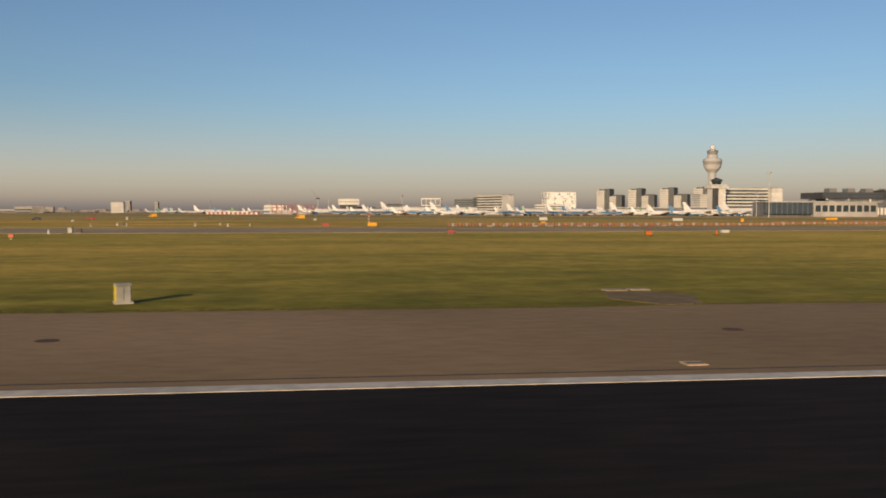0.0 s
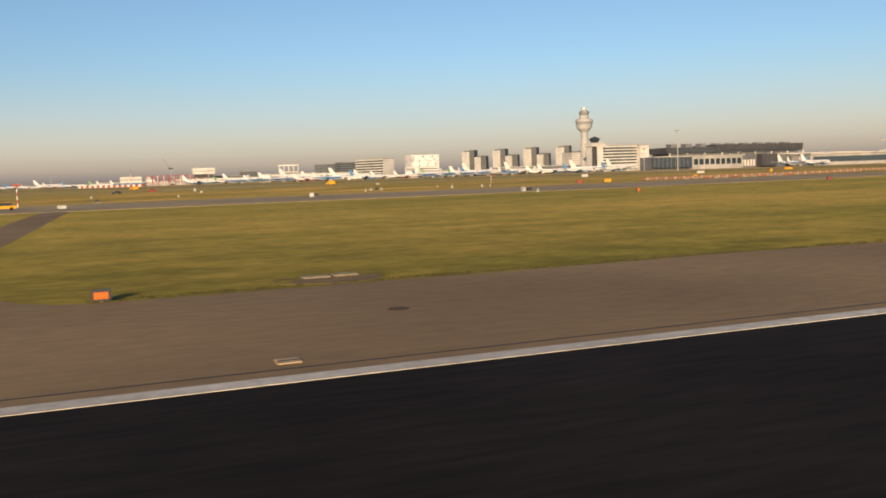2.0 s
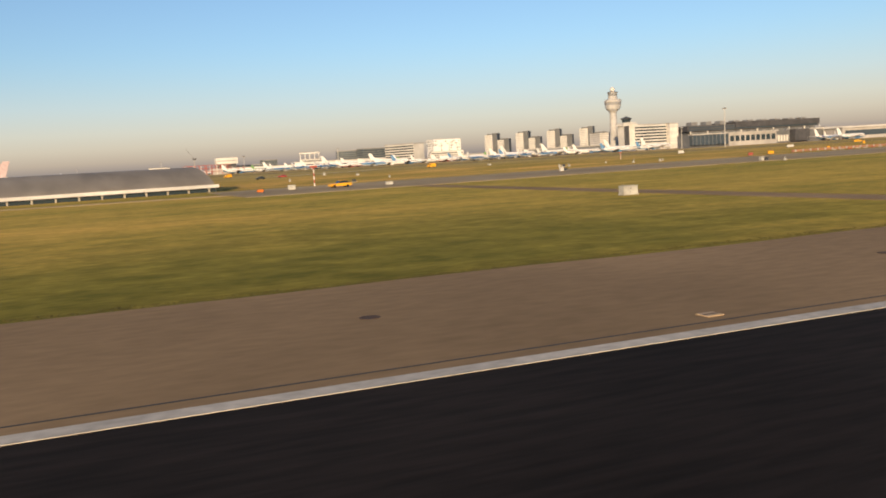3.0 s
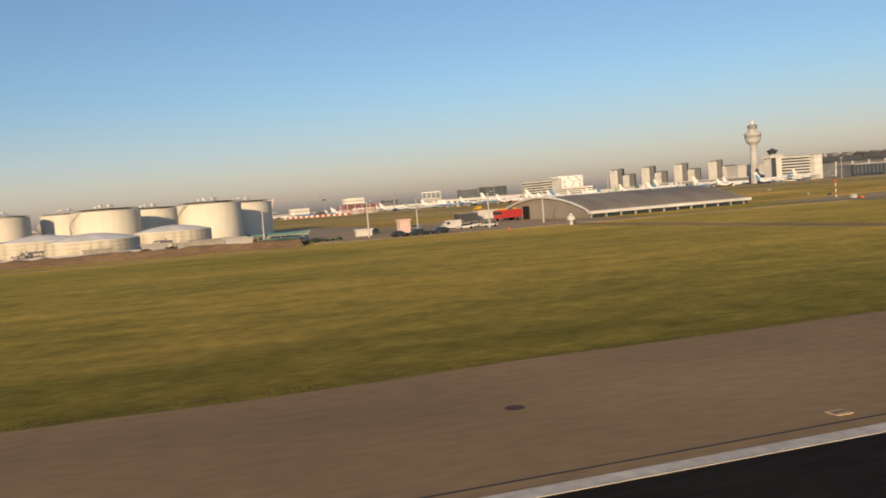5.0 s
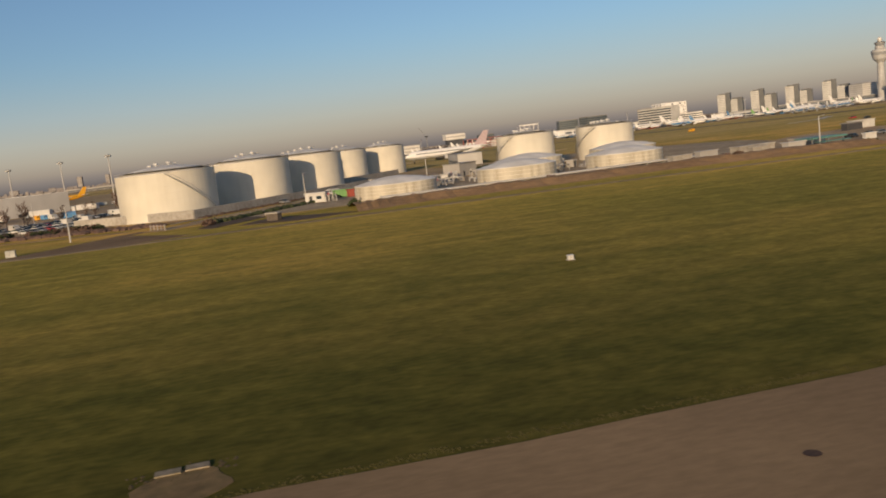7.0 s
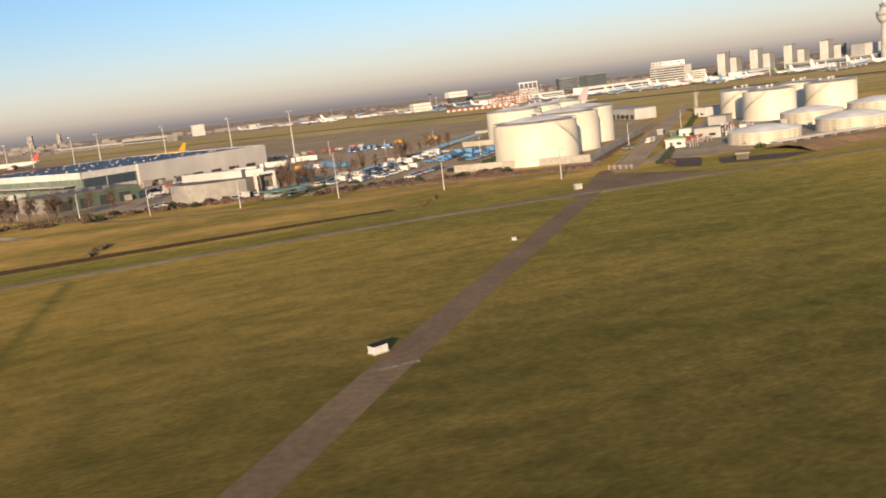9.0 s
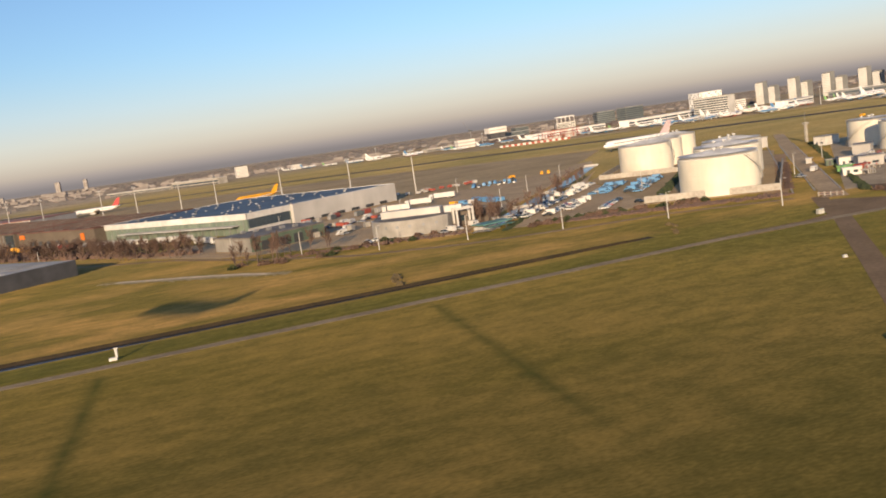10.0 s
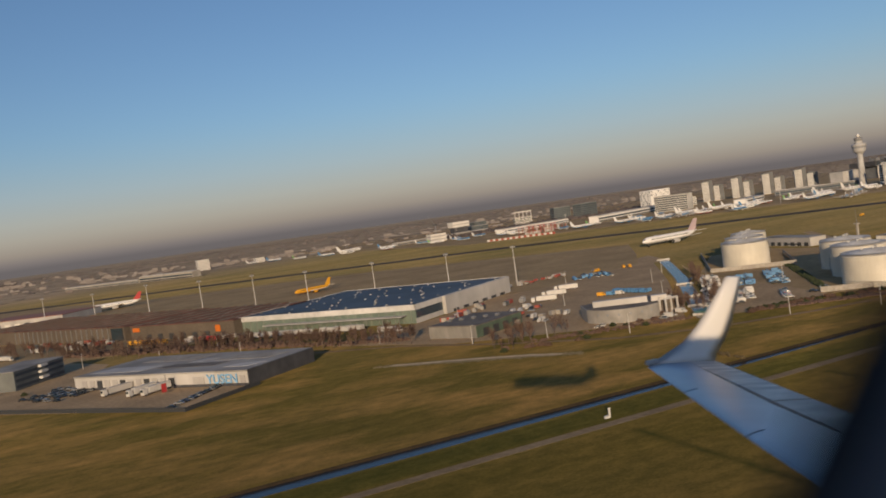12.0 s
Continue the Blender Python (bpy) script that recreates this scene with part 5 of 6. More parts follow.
def flood_mast(at, h=32.0):
    t = thing("floodlight_mast", "tall tapered steel floodlight mast over the cargo apron", "floodlight mast", at, 0, "floodlight masts")
    part("pole", tube(bmesh.new(), (0, 0, 0), (0, 0, h), 0.55, 0.25, 10), LIGHTGREY, t)
    part("head_ring", lathe(bmesh.new(), [(0.4, h - 0.3), (1.8, h), (1.8, h + 0.5), (0.4, h + 0.7)], 10), STEEL, t)
    for i in range(6):
        a = math.pi * i / 3
        part("floodlight", boxes((1.7 * math.cos(a) - 0.35, 1.7 * math.cos(a) + 0.35, 1.7 * math.sin(a) - 0.35, 1.7 * math.sin(a) + 0.35, h - 0.75, h - 0.1)), WHITE, t)
    return t


fm0 = flood_mast((-590, 565, 0), 30.5)
MASTS = ((-626, 611), (-670, 664), (-718, 700), (-745, 790), (-785, 850), (-825, 970), (-880, 945), (-930, 1050), (-985, 1080))
for x, y in MASTS:
    copy_thing(fm0, place(x, y, 0, 0))
for x, y, h in ((347, 700, 39), (60, 1150, 26), (-40, 1350, 26), (190, 1050, 26), (-150, 1600, 26), (430, 880, 26), (-300, 1900, 26)):
    flood_mast((x, y, 0), h)["label"] = "tall slender floodlight mast beside the terminal apron"


def box_sign(x, y, w, h, paint, label, legs=2, d=0.3, z=0.25, turn=0):
    t = thing("airfield_sign", label, "sign", (x, y, 0), turn, "airfield signs")
    part("panel", boxes((-w / 2, w / 2, -d / 2, d / 2, z, z + h), bevel=min(0.05, d / 5)), paint, t)
    part("frame_edge", boxes((-w / 2 - 0.04, w / 2 + 0.04, -d / 2 + 0.02, d / 2 - 0.02, z - 0.04, z + h + 0.04)), DARKSTEEL, t)
    for i in range(legs):
        u = -w / 2 + w * (i + 0.5) / legs
        part("leg", boxes((u - 0.06, u + 0.06, -0.06, 0.06, 0, z)), STEEL, t)
    return t


box_sign(-22.9, 231, 2.6, 1.0, YELLOW, "illuminated yellow taxiway sign standing in the grass", 3)
box_sign(-35.5, 226.5, 2.0, 0.95, DULLRED, "red mandatory runway sign standing in the grass", 3)
box_sign(68, 401, 4.0, 1.5, WHITE, "white airfield sign board on short legs", 3)
box_sign(128, 381, 5.0, 1.3, WHITE, "large white airfield sign board on short legs", 3)
box_sign(32.4, 260, 1.5, 1.0, YELLOW, "yellow taxiway sign standing in the grass", 2)
box_sign(243, 440, 7, 1.2, YELLOW, "long yellow taxiway sign board", 4)
box_sign(140, 341, 1.6, 1.4, YELLOW, "yellow taxiway sign standing in the grass", 2)
box_sign(20, 138, 1.1, 0.8, ORANGE, "small orange marker board in the grass", 1)
box_sign(-79.9, 128.7, 0.7, 0.55, ORANGE, "small orange marker board in the grass", 1)
box_sign(-166.4, 34.9, 0.6, 0.34, ORANGE, "small orange marker box at the pavement edge", 1, 0.35, 0.08)
box_sign(-181.9, 35.0, 0.52, 0.38, ORANGE, "small orange marker box at the pavement edge", 1, 0.35, 0.08)
box_sign(-205, 178, 1.4, 0.6, ORANGE, "low orange marker beside the link road", 2)
box_sign(-12.2, 152.4, 1.4, 0.65, DULLRED, "small dark red marker box beside the taxiway", 2)


PALEGREY = mat("pale_grey_cabinet_paint", (0.46, 0.45, 0.40), (0.38, 0.37, 0.33), 1.5, 0.6, big=0.8)


def marker_post(x, y, w, h, paint, label="short white marker post in the airfield grass"):
    t = thing("marker_post", label, "marker", (x, y, 0), 0, "marker posts")
    part("post", boxes((-w / 2, w / 2, -w / 2, w / 2, 0.06, h), bevel=0.03), paint, t)
    part("foot", boxes((-w * 0.8, w * 0.8, -w * 0.8, w * 0.8, 0, 0.08)), CONC, t)
    part("band", boxes((-w / 2 - 0.01, w / 2 + 0.01, -w / 2 - 0.01, w / 2 + 0.01, h * 0.7, h * 0.8)), DARKSTEEL, t)


for x, y, w, h in ((-94.5, 250, 0.5, 1.0), (-62.4, 239, 0.45, 1.0), (-67.7, 264, 0.4, 0.8), (-136, 351, 0.9, 0.9), (-42.3, 421, 1.4, 0.9), (-91.6, 248.6, 0.4, 1.0), (-99, 240, 0.35, 0.9), (-71.5, 241, 0.45, 1.1), (-84.3, 159, 0.4, 0.9), (-132.6, 426, 1.0, 1.6), (-57, 245, 0.35, 0.8), (-150, 262, 0.4, 0.9), (-175, 300, 0.5, 1.0)):
    marker_post(x, y, w, h * 0.9, PALEGREY)
for x, y in ((-92.6, 250.5), (-81.7, 168.2), (-171.4, 227.2), (-123.4, 195.2)):
    marker_post(x, y, 0.95, 0.8, DARKSTEEL, "low dark equipment box in the airfield grass")
for x, y, h in ((-19.7, 328, 3.2), (-187, 207, 5.0)):
    t = thing("striped_mast", "red and white banded airfield mast with a cross-piece", "mast", (x, y, 0), 0, "striped masts")
    for k in range(6):
        part("band", tube(bmesh.new(), (0, 0, h * k / 6), (0, 0, h * (k + 1) / 6), 0.16, seg=8), WHITEWALL if k % 2 == 0 else DULLRED, t)
    part("cross_piece", boxes((-0.9, 0.9, -0.15, 0.15, h * 0.93, h * 1.02)), DULLRED, t)
for x, y in ((38, 150), (-305, 174)):
    t = thing("traffic_cone", "orange traffic cone beside the taxiway", "traffic cone", (x, y, 0.0), 0, "cones")
    part("cone", lathe(bmesh.new(), [(0.32, 0.06), (0.28, 0.1), (0.06, 1.0)], 12), ORANGE, t)
    part("foot", boxes((-0.4, 0.4, -0.4, 0.4, 0, 0.07)), BLACK, t)




def cabinet(x, y, w, d, h, paint, label, cap=DARKSTEEL, turn=0):
    t = thing("equipment_cabinet", label, "cabinet", (x, y, 0), turn, "airfield cabinets")
    part("body", boxes((-w / 2, w / 2, -d / 2, d / 2, 0.08, h), bevel=0.03), paint, t)
    part("plinth", boxes((-w / 2 - 0.08, w / 2 + 0.08, -d / 2 - 0.08, d / 2 + 0.08, 0, 0.1)), CONC, t)
    part("lid", boxes((-w / 2 - 0.05, w / 2 + 0.05, -d / 2 - 0.05, d / 2 + 0.05, h, h + 0.08), bevel=0.02), cap, t)
    part("door_seam", boxes((-0.012, 0.012, -d / 2 - 0.008, -d / 2 + 0.01, 0.15, h - 0.05)), DARKSTEEL, t)
    return t


LEMON = mat("lemon_yellow_paint", (0.66, 0.50, 0.05), (0.56, 0.42, 0.04), 1.5, 0.6)
VERGEGREY = mat("grey_cabinet_paint", (0.36, 0.345, 0.30), (0.29, 0.28, 0.245), 1.5, 0.6, big=0.8)
vc = cabinet(-42.95, 38.3, 0.62, 0.66, 0.82, VERGEGREY, "grey metal equipment cabinet with a yellow side on the verge", VERGEGREY, 20)
part("side_panel", boxes((-0.345, -0.31, -0.32, 0.32, 0.1, 0.82)), LEMON, vc, "yellow warning panel")
cabinet(-83.2, 168, 0.8, 0.9, 0.95, PALEGREY, "pale equipment housing beside the taxiway", PALEGREY)
cabinet(46.9, 165, 1.6, 0.8, 0.5, WHITE, "white equipment housing beside the taxiway", WHITE)
cabinet(-181.2, 79, 1.8, 1.0, 0.95, PALEGREY, "pale equipment housing beside the link road", PALEGREY)
cabinet(-281, 82.5, 1.7, 1.0, 0.95, PALEGREY, "pale equipment housing beside the link road", WHITE)
cabinet(-176.5, 179.4, 1.6, 0.8, 0.6, PALEGREY, "pale equipment housing in the grass", WHITE)
cabinet(-196, 190.5, 1.6, 1.0, 0.95, PALEGREY, "white equipment housing in the grass", WHITE)
cabinet(-487.4, 82, 0.62, 0.5, 0.48, WHITE, "small white marker box in the grass", WHITE)
cabinet(-652.3, 93, 2.0, 1.4, 1.0, WHITE, "white equipment housing with a black lid beside the road", BLACK, 20)
cabinet(-124.4, 195, 0.9, 0.8, 0.95, WHITE, "white equipment housing in the grass", WHITE)
cabinet(-569, 202, 2.0, 1.2, 1.4, PALEGREY, "pale equipment housing near the road fork", PALEGREY)
cabinet(-611.5, 147, 0.8, 0.6, 0.5, WHITE, "small white marker box in the grass", WHITE)
b_ = thing("beacon_stand", "squat white beacon on a short stand beside the shed", "beacon", (-288, 178, 0))
part("stand", lathe(bmesh.new(), [(0.5, 0), (0.35, 0.2), (0.3, 1.0)], 10), WHITE, b_)
part("drum", lathe(bmesh.new(), [(0.3, 1.0), (0.95, 1.1), (0.95, 1.9), (0.4, 2.2), (0.3, 2.6)], 14), WHITE, b_)
g = thing("wind_gauge", "white wind gauge on a stubby stand beside the track", "wind gauge", (-767.3, 197.8, 0))
part("base", boxes((-1.3, 0.5, -0.5, 0.5, 0, 0.7), bevel=0.1), WHITE, g)
part("post", boxes((0.2, 0.75, -0.3, 0.3, 0.6, 2.4), bevel=0.1), WHITE, g)
part("vane", boxes((0.1, 0.9, -0.1, 0.1, 2.4, 2.8)), WHITE, g)

def tuft_strip(name, a, b, width, count, size, material, label, seed, tall=0.10):
    """Ragged tufts of growth, thickest along the line from a to b."""
    rng = random.Random(seed)
    a, b = Vector(a), Vector(b)
    side = Vector((-(b - a).y, (b - a).x)).normalized()
    bm = bmesh.new()
    for _ in range(count):
        c = a.lerp(b, rng.random()) + side * rng.gauss(0, width * 0.33)
        r, k = rng.uniform(0.4, 1.0) * size, 7
        top = bm.verts.new((c.x, c.y, tall * r + 0.02))
        ring = [bm.verts.new((c.x + r * rng.uniform(0.5, 1.1) * math.cos(6.283 * i / k), c.y + 1.6 * r * rng.uniform(0.5, 1.1) * math.sin(6.283 * i / k), -0.01)) for i in range(k)]
        for i in range(k):
            bm.faces.new((ring[i], ring[(i + 1) % k], top))
    return tagged(part(name, bm, material), label, "grass", kind="stuff")


CREAM = mat("orange_cream_plate", (0.52, 0.36, 0.20), (0.40, 0.28, 0.16), 3.0, 0.7)
for k in range(-20, 20):
    x = -23.9 + 27.6 * k
    if x > RX0:
        t = thing("edge_light_plate", "small flush cream light plate at the runway edge", "runway light", (x, 20.75, 0), 0, "edge lights")
        part("plate", boxes((-0.30, 0.30, -0.28, 0.28, 0, 0.05), bevel=0.012), CREAM, t)
        part("slot", boxes((-0.26, 0.26, -0.05, 0.02, 0.05, 0.056)), JOINT, t)
RUST = mat("rusty_iron", (0.10, 0.058, 0.036), (0.06, 0.037, 0.026), 6.0, 0.85)
for k in range(-20, 24):
    x = -42.6 + 22.9 * k
    if x > RX0 + 5:
        t = thing("drain_cover", "round rusty iron drain cover in the shoulder", "drain cover", (x, 27.0, 0), 0, "drain covers")
        part("rim", lathe(bmesh.new(), [(0.36, 0.0), (0.36, 0.034), (0.30, 0.034), (0.30, 0.0)], 16), RUST, t)
        part("lid", lathe(bmesh.new(), [(0.30, 0.0), (0.30, 0.03)], 16), RUST, t)
VERGE = mat("brown_verge_grass", (0.125, 0.100, 0.030), (0.090, 0.078, 0.020), 0.8, 0.95, spec=0.05)
for k, (x0, x1) in enumerate(((-600, -289), (-277, -180), (-167, 140))):
    tuft_strip("verge_tufts", (x0, 35.3), (x1, 35.3), 0.8, int((x1 - x0) * 16), 0.20, VERGE, "ragged brown grass tufts along the pavement edge", 6 + k, 0.04)
OLDSLAB = mat("mossy_old_concrete", (0.33, 0.27, 0.19), (0.20, 0.165, 0.10), 1.8, 0.95, big=0.7)
TRODDEN = mat("trodden_earth", (0.25, 0.16, 0.068), (0.165, 0.115, 0.045), 1.4, 0.95, bump=0.02, big=0.5)
DIRT = mat("worn_dirt", (0.135, 0.088, 0.036), (0.09, 0.064, 0.022), 1.2, 0.95, bump=0.02)
for x, y in ((-18.2, 41.8), (-66, 40.1), (-156.9, 37.4), (-317.5, 38.4), (-408.4, 38.5), (-478.7, 39.6), (-525, 39.4)):
    tuft_strip("worn_patch", (x - 2.6, y - 0.2), (x + 2.6, y - 0.2), 1.9, 60, 0.26, DIRT, "patch of worn brown earth and dead grass", int(-x), 0.02)
    bare = [(x + 2.1 * math.cos(q) + 0.25 * math.sin(5 * q + x), (y + 35.4) / 2 + ((y - 35.4) / 2 + 0.3) * math.sin(q)) for q in [math.pi * i / 12 for i in range(24)]]
    ground_piece("bare_earth", slab(bmesh.new(), bare, -0.1, 0.016), TRODDEN, "worn brown earth before the cover slabs", "ground")
    ground_piece("concrete_slab", boxes((x - 1.3, x - 0.1, y - 0.2, y + 0.5, -0.1, 0.085), (x + 0.1, x + 1.2, y - 0.1, y + 0.6, -0.1, 0.092)), OLDSLAB, "weathered pale concrete cover slabs in the verge", "slab")
ground_piece("concrete_slab", boxes((-654.0, -651.6, 86.2, 87.0, -0.1, 0.05), (-651.2, -649.0, 86.4, 87.0, -0.1, 0.045)), OLDSLAB, "pale concrete strip across the service road", "slab")
STRAW = mat("dry_straw_grass", (0.36, 0.27, 0.125), (0.24, 0.178, 0.08), 0.6, 0.95, bump=0.04)
ground_piece("sand_path", strip([(-776, 350), (-766, 341), (-748, 325), (-731, 307), (-722, 294)], 3.6, -0.1, 0.035), mat("pale_dry_sand", (0.66, 0.51, 0.33), (0.50, 0.38, 0.235), 0.6, 0.95, big=0.15), "pale dry sandy path through the rough grass", "path")
for a_, b_, w_, n_ in (((-782, 355), (-716, 288), 3.6, 1300),):
    tuft_strip("straw_patch", a_, b_, w_, n_, 1.2, STRAW, "ragged patch of dry straw-coloured grass", n_, 0.02)


ground_piece("far_strip", strip([(-150, 500), (-112, 518), (-60, 572)], 7, -0.1, 0.03), CONC, "pale concrete strip across the far grass", "pavement")

# ---- depot and canal ----
def shed_box(x, y, w, d, h, turn, wall, roof, label, name="depot_hut", bare=False):
    t = thing(name, label, "hut", (x, y, 0), turn)
    part("wall", boxes((0, w, 0, d, 0, h)), wall, t)
    part("roof", boxes((-0.3, w + 0.3, -0.3, d + 0.3, h, h + 0.35)), roof, t)
    if bare:
        for i in range(3):
            part("rib", boxes((w * (0.2 + 0.3 * i), w * (0.2 + 0.3 * i) + 0.2, -0.1, 0.02, 0.05, h - 0.05)), wall, t)
    else:
        part("door", boxes((w * 0.2, w * 0.2 + 1.1, -0.06, 0.05, 0, 2.1)), DARKSTEEL, t)
        part("window", boxes((w * 0.55, w * 0.8, -0.06, 0.05, 1.0, 2.0)), GLASS, t)
    return t


PINKWHITE = mat("faded_pink_white_sheet", (0.62, 0.46, 0.42), (0.52, 0.38, 0.35), 0.5, 0.6)
shed_box(-498, 269, 7.0, 2.6, 2.8, -30, WHITE, WHITE, "white site cabin in the tank depot")
shed_box(-473, 287, 10, 7, 4, -30, GREYWALL, GREYROOF, "grey pump house of the tank depot")
shed_box(-472, 299, 7, 5, 3.8, -30, WHITEWALL, GREYROOF, "pale pump house of the tank depot")
shed_box(-432, 322, 12, 8, 5, 40, GREYWALL, GREYROOF, "grey depot workshop behind the tanks")
dh = shed_box(-384, 520, 58, 14, 6.5, -99.5, LIGHTGREY, GREYROOF, "pale depot hall with dark bays behind the tanks")
for i in range(7):
    part("dark_bay", boxes((3 + i * 8, 7.5 + i * 8, -0.12, 0.05, 0.2, 3.0)), DARKSTEEL, dh)
shed_box(-352, 222, 10, 5, 2.4, 10, CONC, CONC, "concrete block store at the depot edge", "block_store", True)
shed_box(-372, 224, 14, 4, 2.2, 10, CONC, CONC, "low concrete block store at the depot edge", "block_store", True)
shed_box(-279, 290, 8, 3, 2.8, 5, DARKWALL, GREYROOF, "dark container hut near the shed", "container_hut", True)
shed_box(-268, 300, 12, 2.5, 3.0, 5, WHITE, WHITE, "white container beside the parked vehicles", "freight_box", True)
shed_box(-319, 217, 3.0, 2.5, 3.4, 5, PINKWHITE, PINKWHITE, "pale pink site container beside the parked cars", "site_container", True)
shed_box(-330, 221, 4.4, 1.2, 1.6, 5, WHITE, WHITE, "low white barrier block with red ends", "barrier_block", True)
TEAL = mat("teal_canopy_sheet", (0.10, 0.22, 0.19), (0.08, 0.17, 0.15), 0.4, 0.5)
for x, y, t, w in ((-357, 211, 4, 13), (-640, 299, 18, 15)):
    c = thing("teal_canopy", "low teal flat canopy on short posts", "canopy", (x, y, 0), t)
    part("roof", boxes((0, w, 0, 7, 2.4, 2.9), (1, w - 1, -2.5, 0, 1.5, 1.7)), TEAL, c)
    for i in range(3 if w < 20 else 5):
        part("post", boxes((0.5 + i * 5.6, 0.8 + i * 5.6, 0.4, 0.7, 0, 2.4)), STEEL, c)
for k in range(16):
    x, y = rng.uniform(-470, -395), rng.uniform(262, 330)
    shed_box(x, y, rng.uniform(2, 5), rng.uniform(1.5, 3), rng.uniform(1.4, 3), rng.uniform(0, 60), rng.choice((WHITE, GREYWALL, LIGHTGREY, STEEL)), LIGHTGREY, "small equipment hut among the depot pipework", "equipment_hut")
def manifold(x, y, turn, seed):
    """A stand of pale pipes with valves and a hand rail."""
    rng = random.Random(seed)
    t = thing("pipe_manifold", "stand of pale fuel pipes with valves between the tanks", "pipework", (x, y, 0), turn, "pipe manifolds")
    for i in range(4):
        h = rng.uniform(0.8, 2.4)
        L = rng.uniform(3, 7)
        bm = tube(bmesh.new(), (0, i * 1.1, h), (L, i * 1.1, h), 0.22, seg=8)
        tube(bm, (L, i * 1.1, h), (L, i * 1.1, 0), 0.22, seg=8)
        tube(bm, (0, i * 1.1, h), (0, i * 1.1, 0), 0.22, seg=8)
        pipe = part("pipe", bm, (LIGHTGREY, WHITEWALL, CONC, STEEL)[rng.randrange(4)], t)
        part("valve", lathe(bmesh.new(), [(0.5, h + 0.2), (0.5, h + 0.35), (0.1, h + 0.4), (0.08, h + 1.0), (0.4, h + 1.05)], 8, (L * 0.5, i * 1.1)), RED if rng.random() < 0.25 else WHITEWALL, pipe)
    part("hand_rail", boxes((-0.5, 7.5, -1.0, -0.94, 1.0, 1.06), (-0.5, -0.44, -1.0, -0.94, 0, 1.0), (7.44, 7.5, -1.0, -0.94, 0, 1.0)), STEEL, t)


for i, (x, y) in enumerate(((-459, 262), (-452, 268), (-456, 279), (-446, 283), (-449, 296), (-461, 290), (-416, 262), (-419, 272), (-438, 271), (-401, 271), (-380, 268), (-489, 262), (-480, 272), (-440, 306), (-427, 310))):
    manifold(x, y, 20 + 35 * (i % 3), i)
for x, y, m_, l_ in ((-487, 281, GREEN, "green tool container in the tank depot"), (-483, 276, DULLRED, "small red tool container in the tank depot"), (-397, 219, CONC, "concrete block store on the depot edge"), (-384, 226, GREYWALL, "grey container store on the depot edge"), (-364, 212, LIGHTGREY, "pale container store on the depot edge"), (-375, 213, CONC, "concrete block store on the depot edge")):
    shed_box(x, y, 6.5, 2.6, 2.2, 8, m_, m_, l_, "container_store", True)
pil = thing("radio_pillar", "square tan concrete pillar with a slim antenna", "pillar", (-358, 450, 0))
part("pillar", boxes((-0.8, 0.8, -0.8, 0.8, 0, 12), (-1.6, 1.6, -1.6, 1.6, 11.4, 12.4), bevel=0.15), CONC, pil)
part("antenna", tube(bmesh.new(), (0, 0, 12), (0, 0, 22), 0.15, 0.05, 6), STEEL, pil)
PINKCONC = mat("pinkish_weathered_concrete", (0.30, 0.21, 0.17), (0.22, 0.155, 0.125), 0.8, 0.9)
gate = thing("depot_gate", "low pink-grey barrier gate across the depot road", "gate", (-542, 233, 0), -60)
part("rail", boxes((0, 8, -0.1, 0.1, 1.0, 1.3), (0, 8, -0.1, 0.1, 0.4, 0.6)), PINKCONC, gate)
for i in range(5):
    part("post", boxes((i * 2 - 0.15, i * 2 + 0.15, -0.15, 0.15, 0, 1.5)), CONC, gate)
shed_box(-385, 413, 8, 12, 5, -80, WHITEWALL, GREYROOF, "pale depot store beside the pillar")
shed_box(-470, 309, 5, 3, 2.6, -30, GREENWALL, GREYROOF, "small green depot container")
shed_box(-513, 209, 3.4, 1.6, 1.7, -42, OFFICEBROWN, CONC, "brown-grey pump housing on the edge of the pit", "pump_housing", True)


def line_spot(a, b, wide):
    def spot(r):
        u = r.random()
        return a[0] + (b[0] - a[0]) * u + r.uniform(-wide, wide), a[1] + (b[1] - a[1]) * u + r.uniform(-wide, wide)
    return spot


clump_field("thicket", "reddish-brown leafless hedge before the tank bund", "thicket", 560, line_spot((-618, 292), (-542, 250), 3.0), (0.8, 1.9), TWIG, 41, 0.55)
clump_field("thicket", "brown scrub at the end of the earth bank", "thicket", 90, line_spot((-352, 204), (-338, 212), 4), (0.4, 0.9), LEAF, 42, 0.8)
clump_field("hedge", "dark clipped evergreen hedge beside the depot road", "hedge", 420, line_spot((-527, 227), (-366, 438), 1.0), (0.8, 1.4), LEAF, 8, 0.9)
clump_field("hedge", "brown scrub on the bank of the large tanks", "scrub", 320, line_spot((-530, 262), (-456, 352), 1.3), (0.6, 1.2), TWIG, 18, 0.5)
clump_field("hedge", "dark overgrown hedge beside the tank bund", "hedge", 420, line_spot((-560, 304), (-480, 404), 1.6), (0.8, 1.7), LEAF, 19, 0.9)
clump_field("thicket", "dense brown leafless thicket below the bare trees", "thicket", 420, line_spot((-905, 655), (-790, 490), 9), (1.2, 3.2), TWIG, 14, 0.9)
clump_field("thicket", "dense brown leafless thicket beside the yard", "thicket", 160, line_spot((-790, 480), (-745, 415), 5), (0.8, 2.0), TWIG, 15, 0.9)
clump_field("thicket", "low brown thicket before the curved office", "thicket", 330, line_spot((-712, 334), (-640, 308), 4), (0.4, 1.0), TWIG, 16, 0.8)
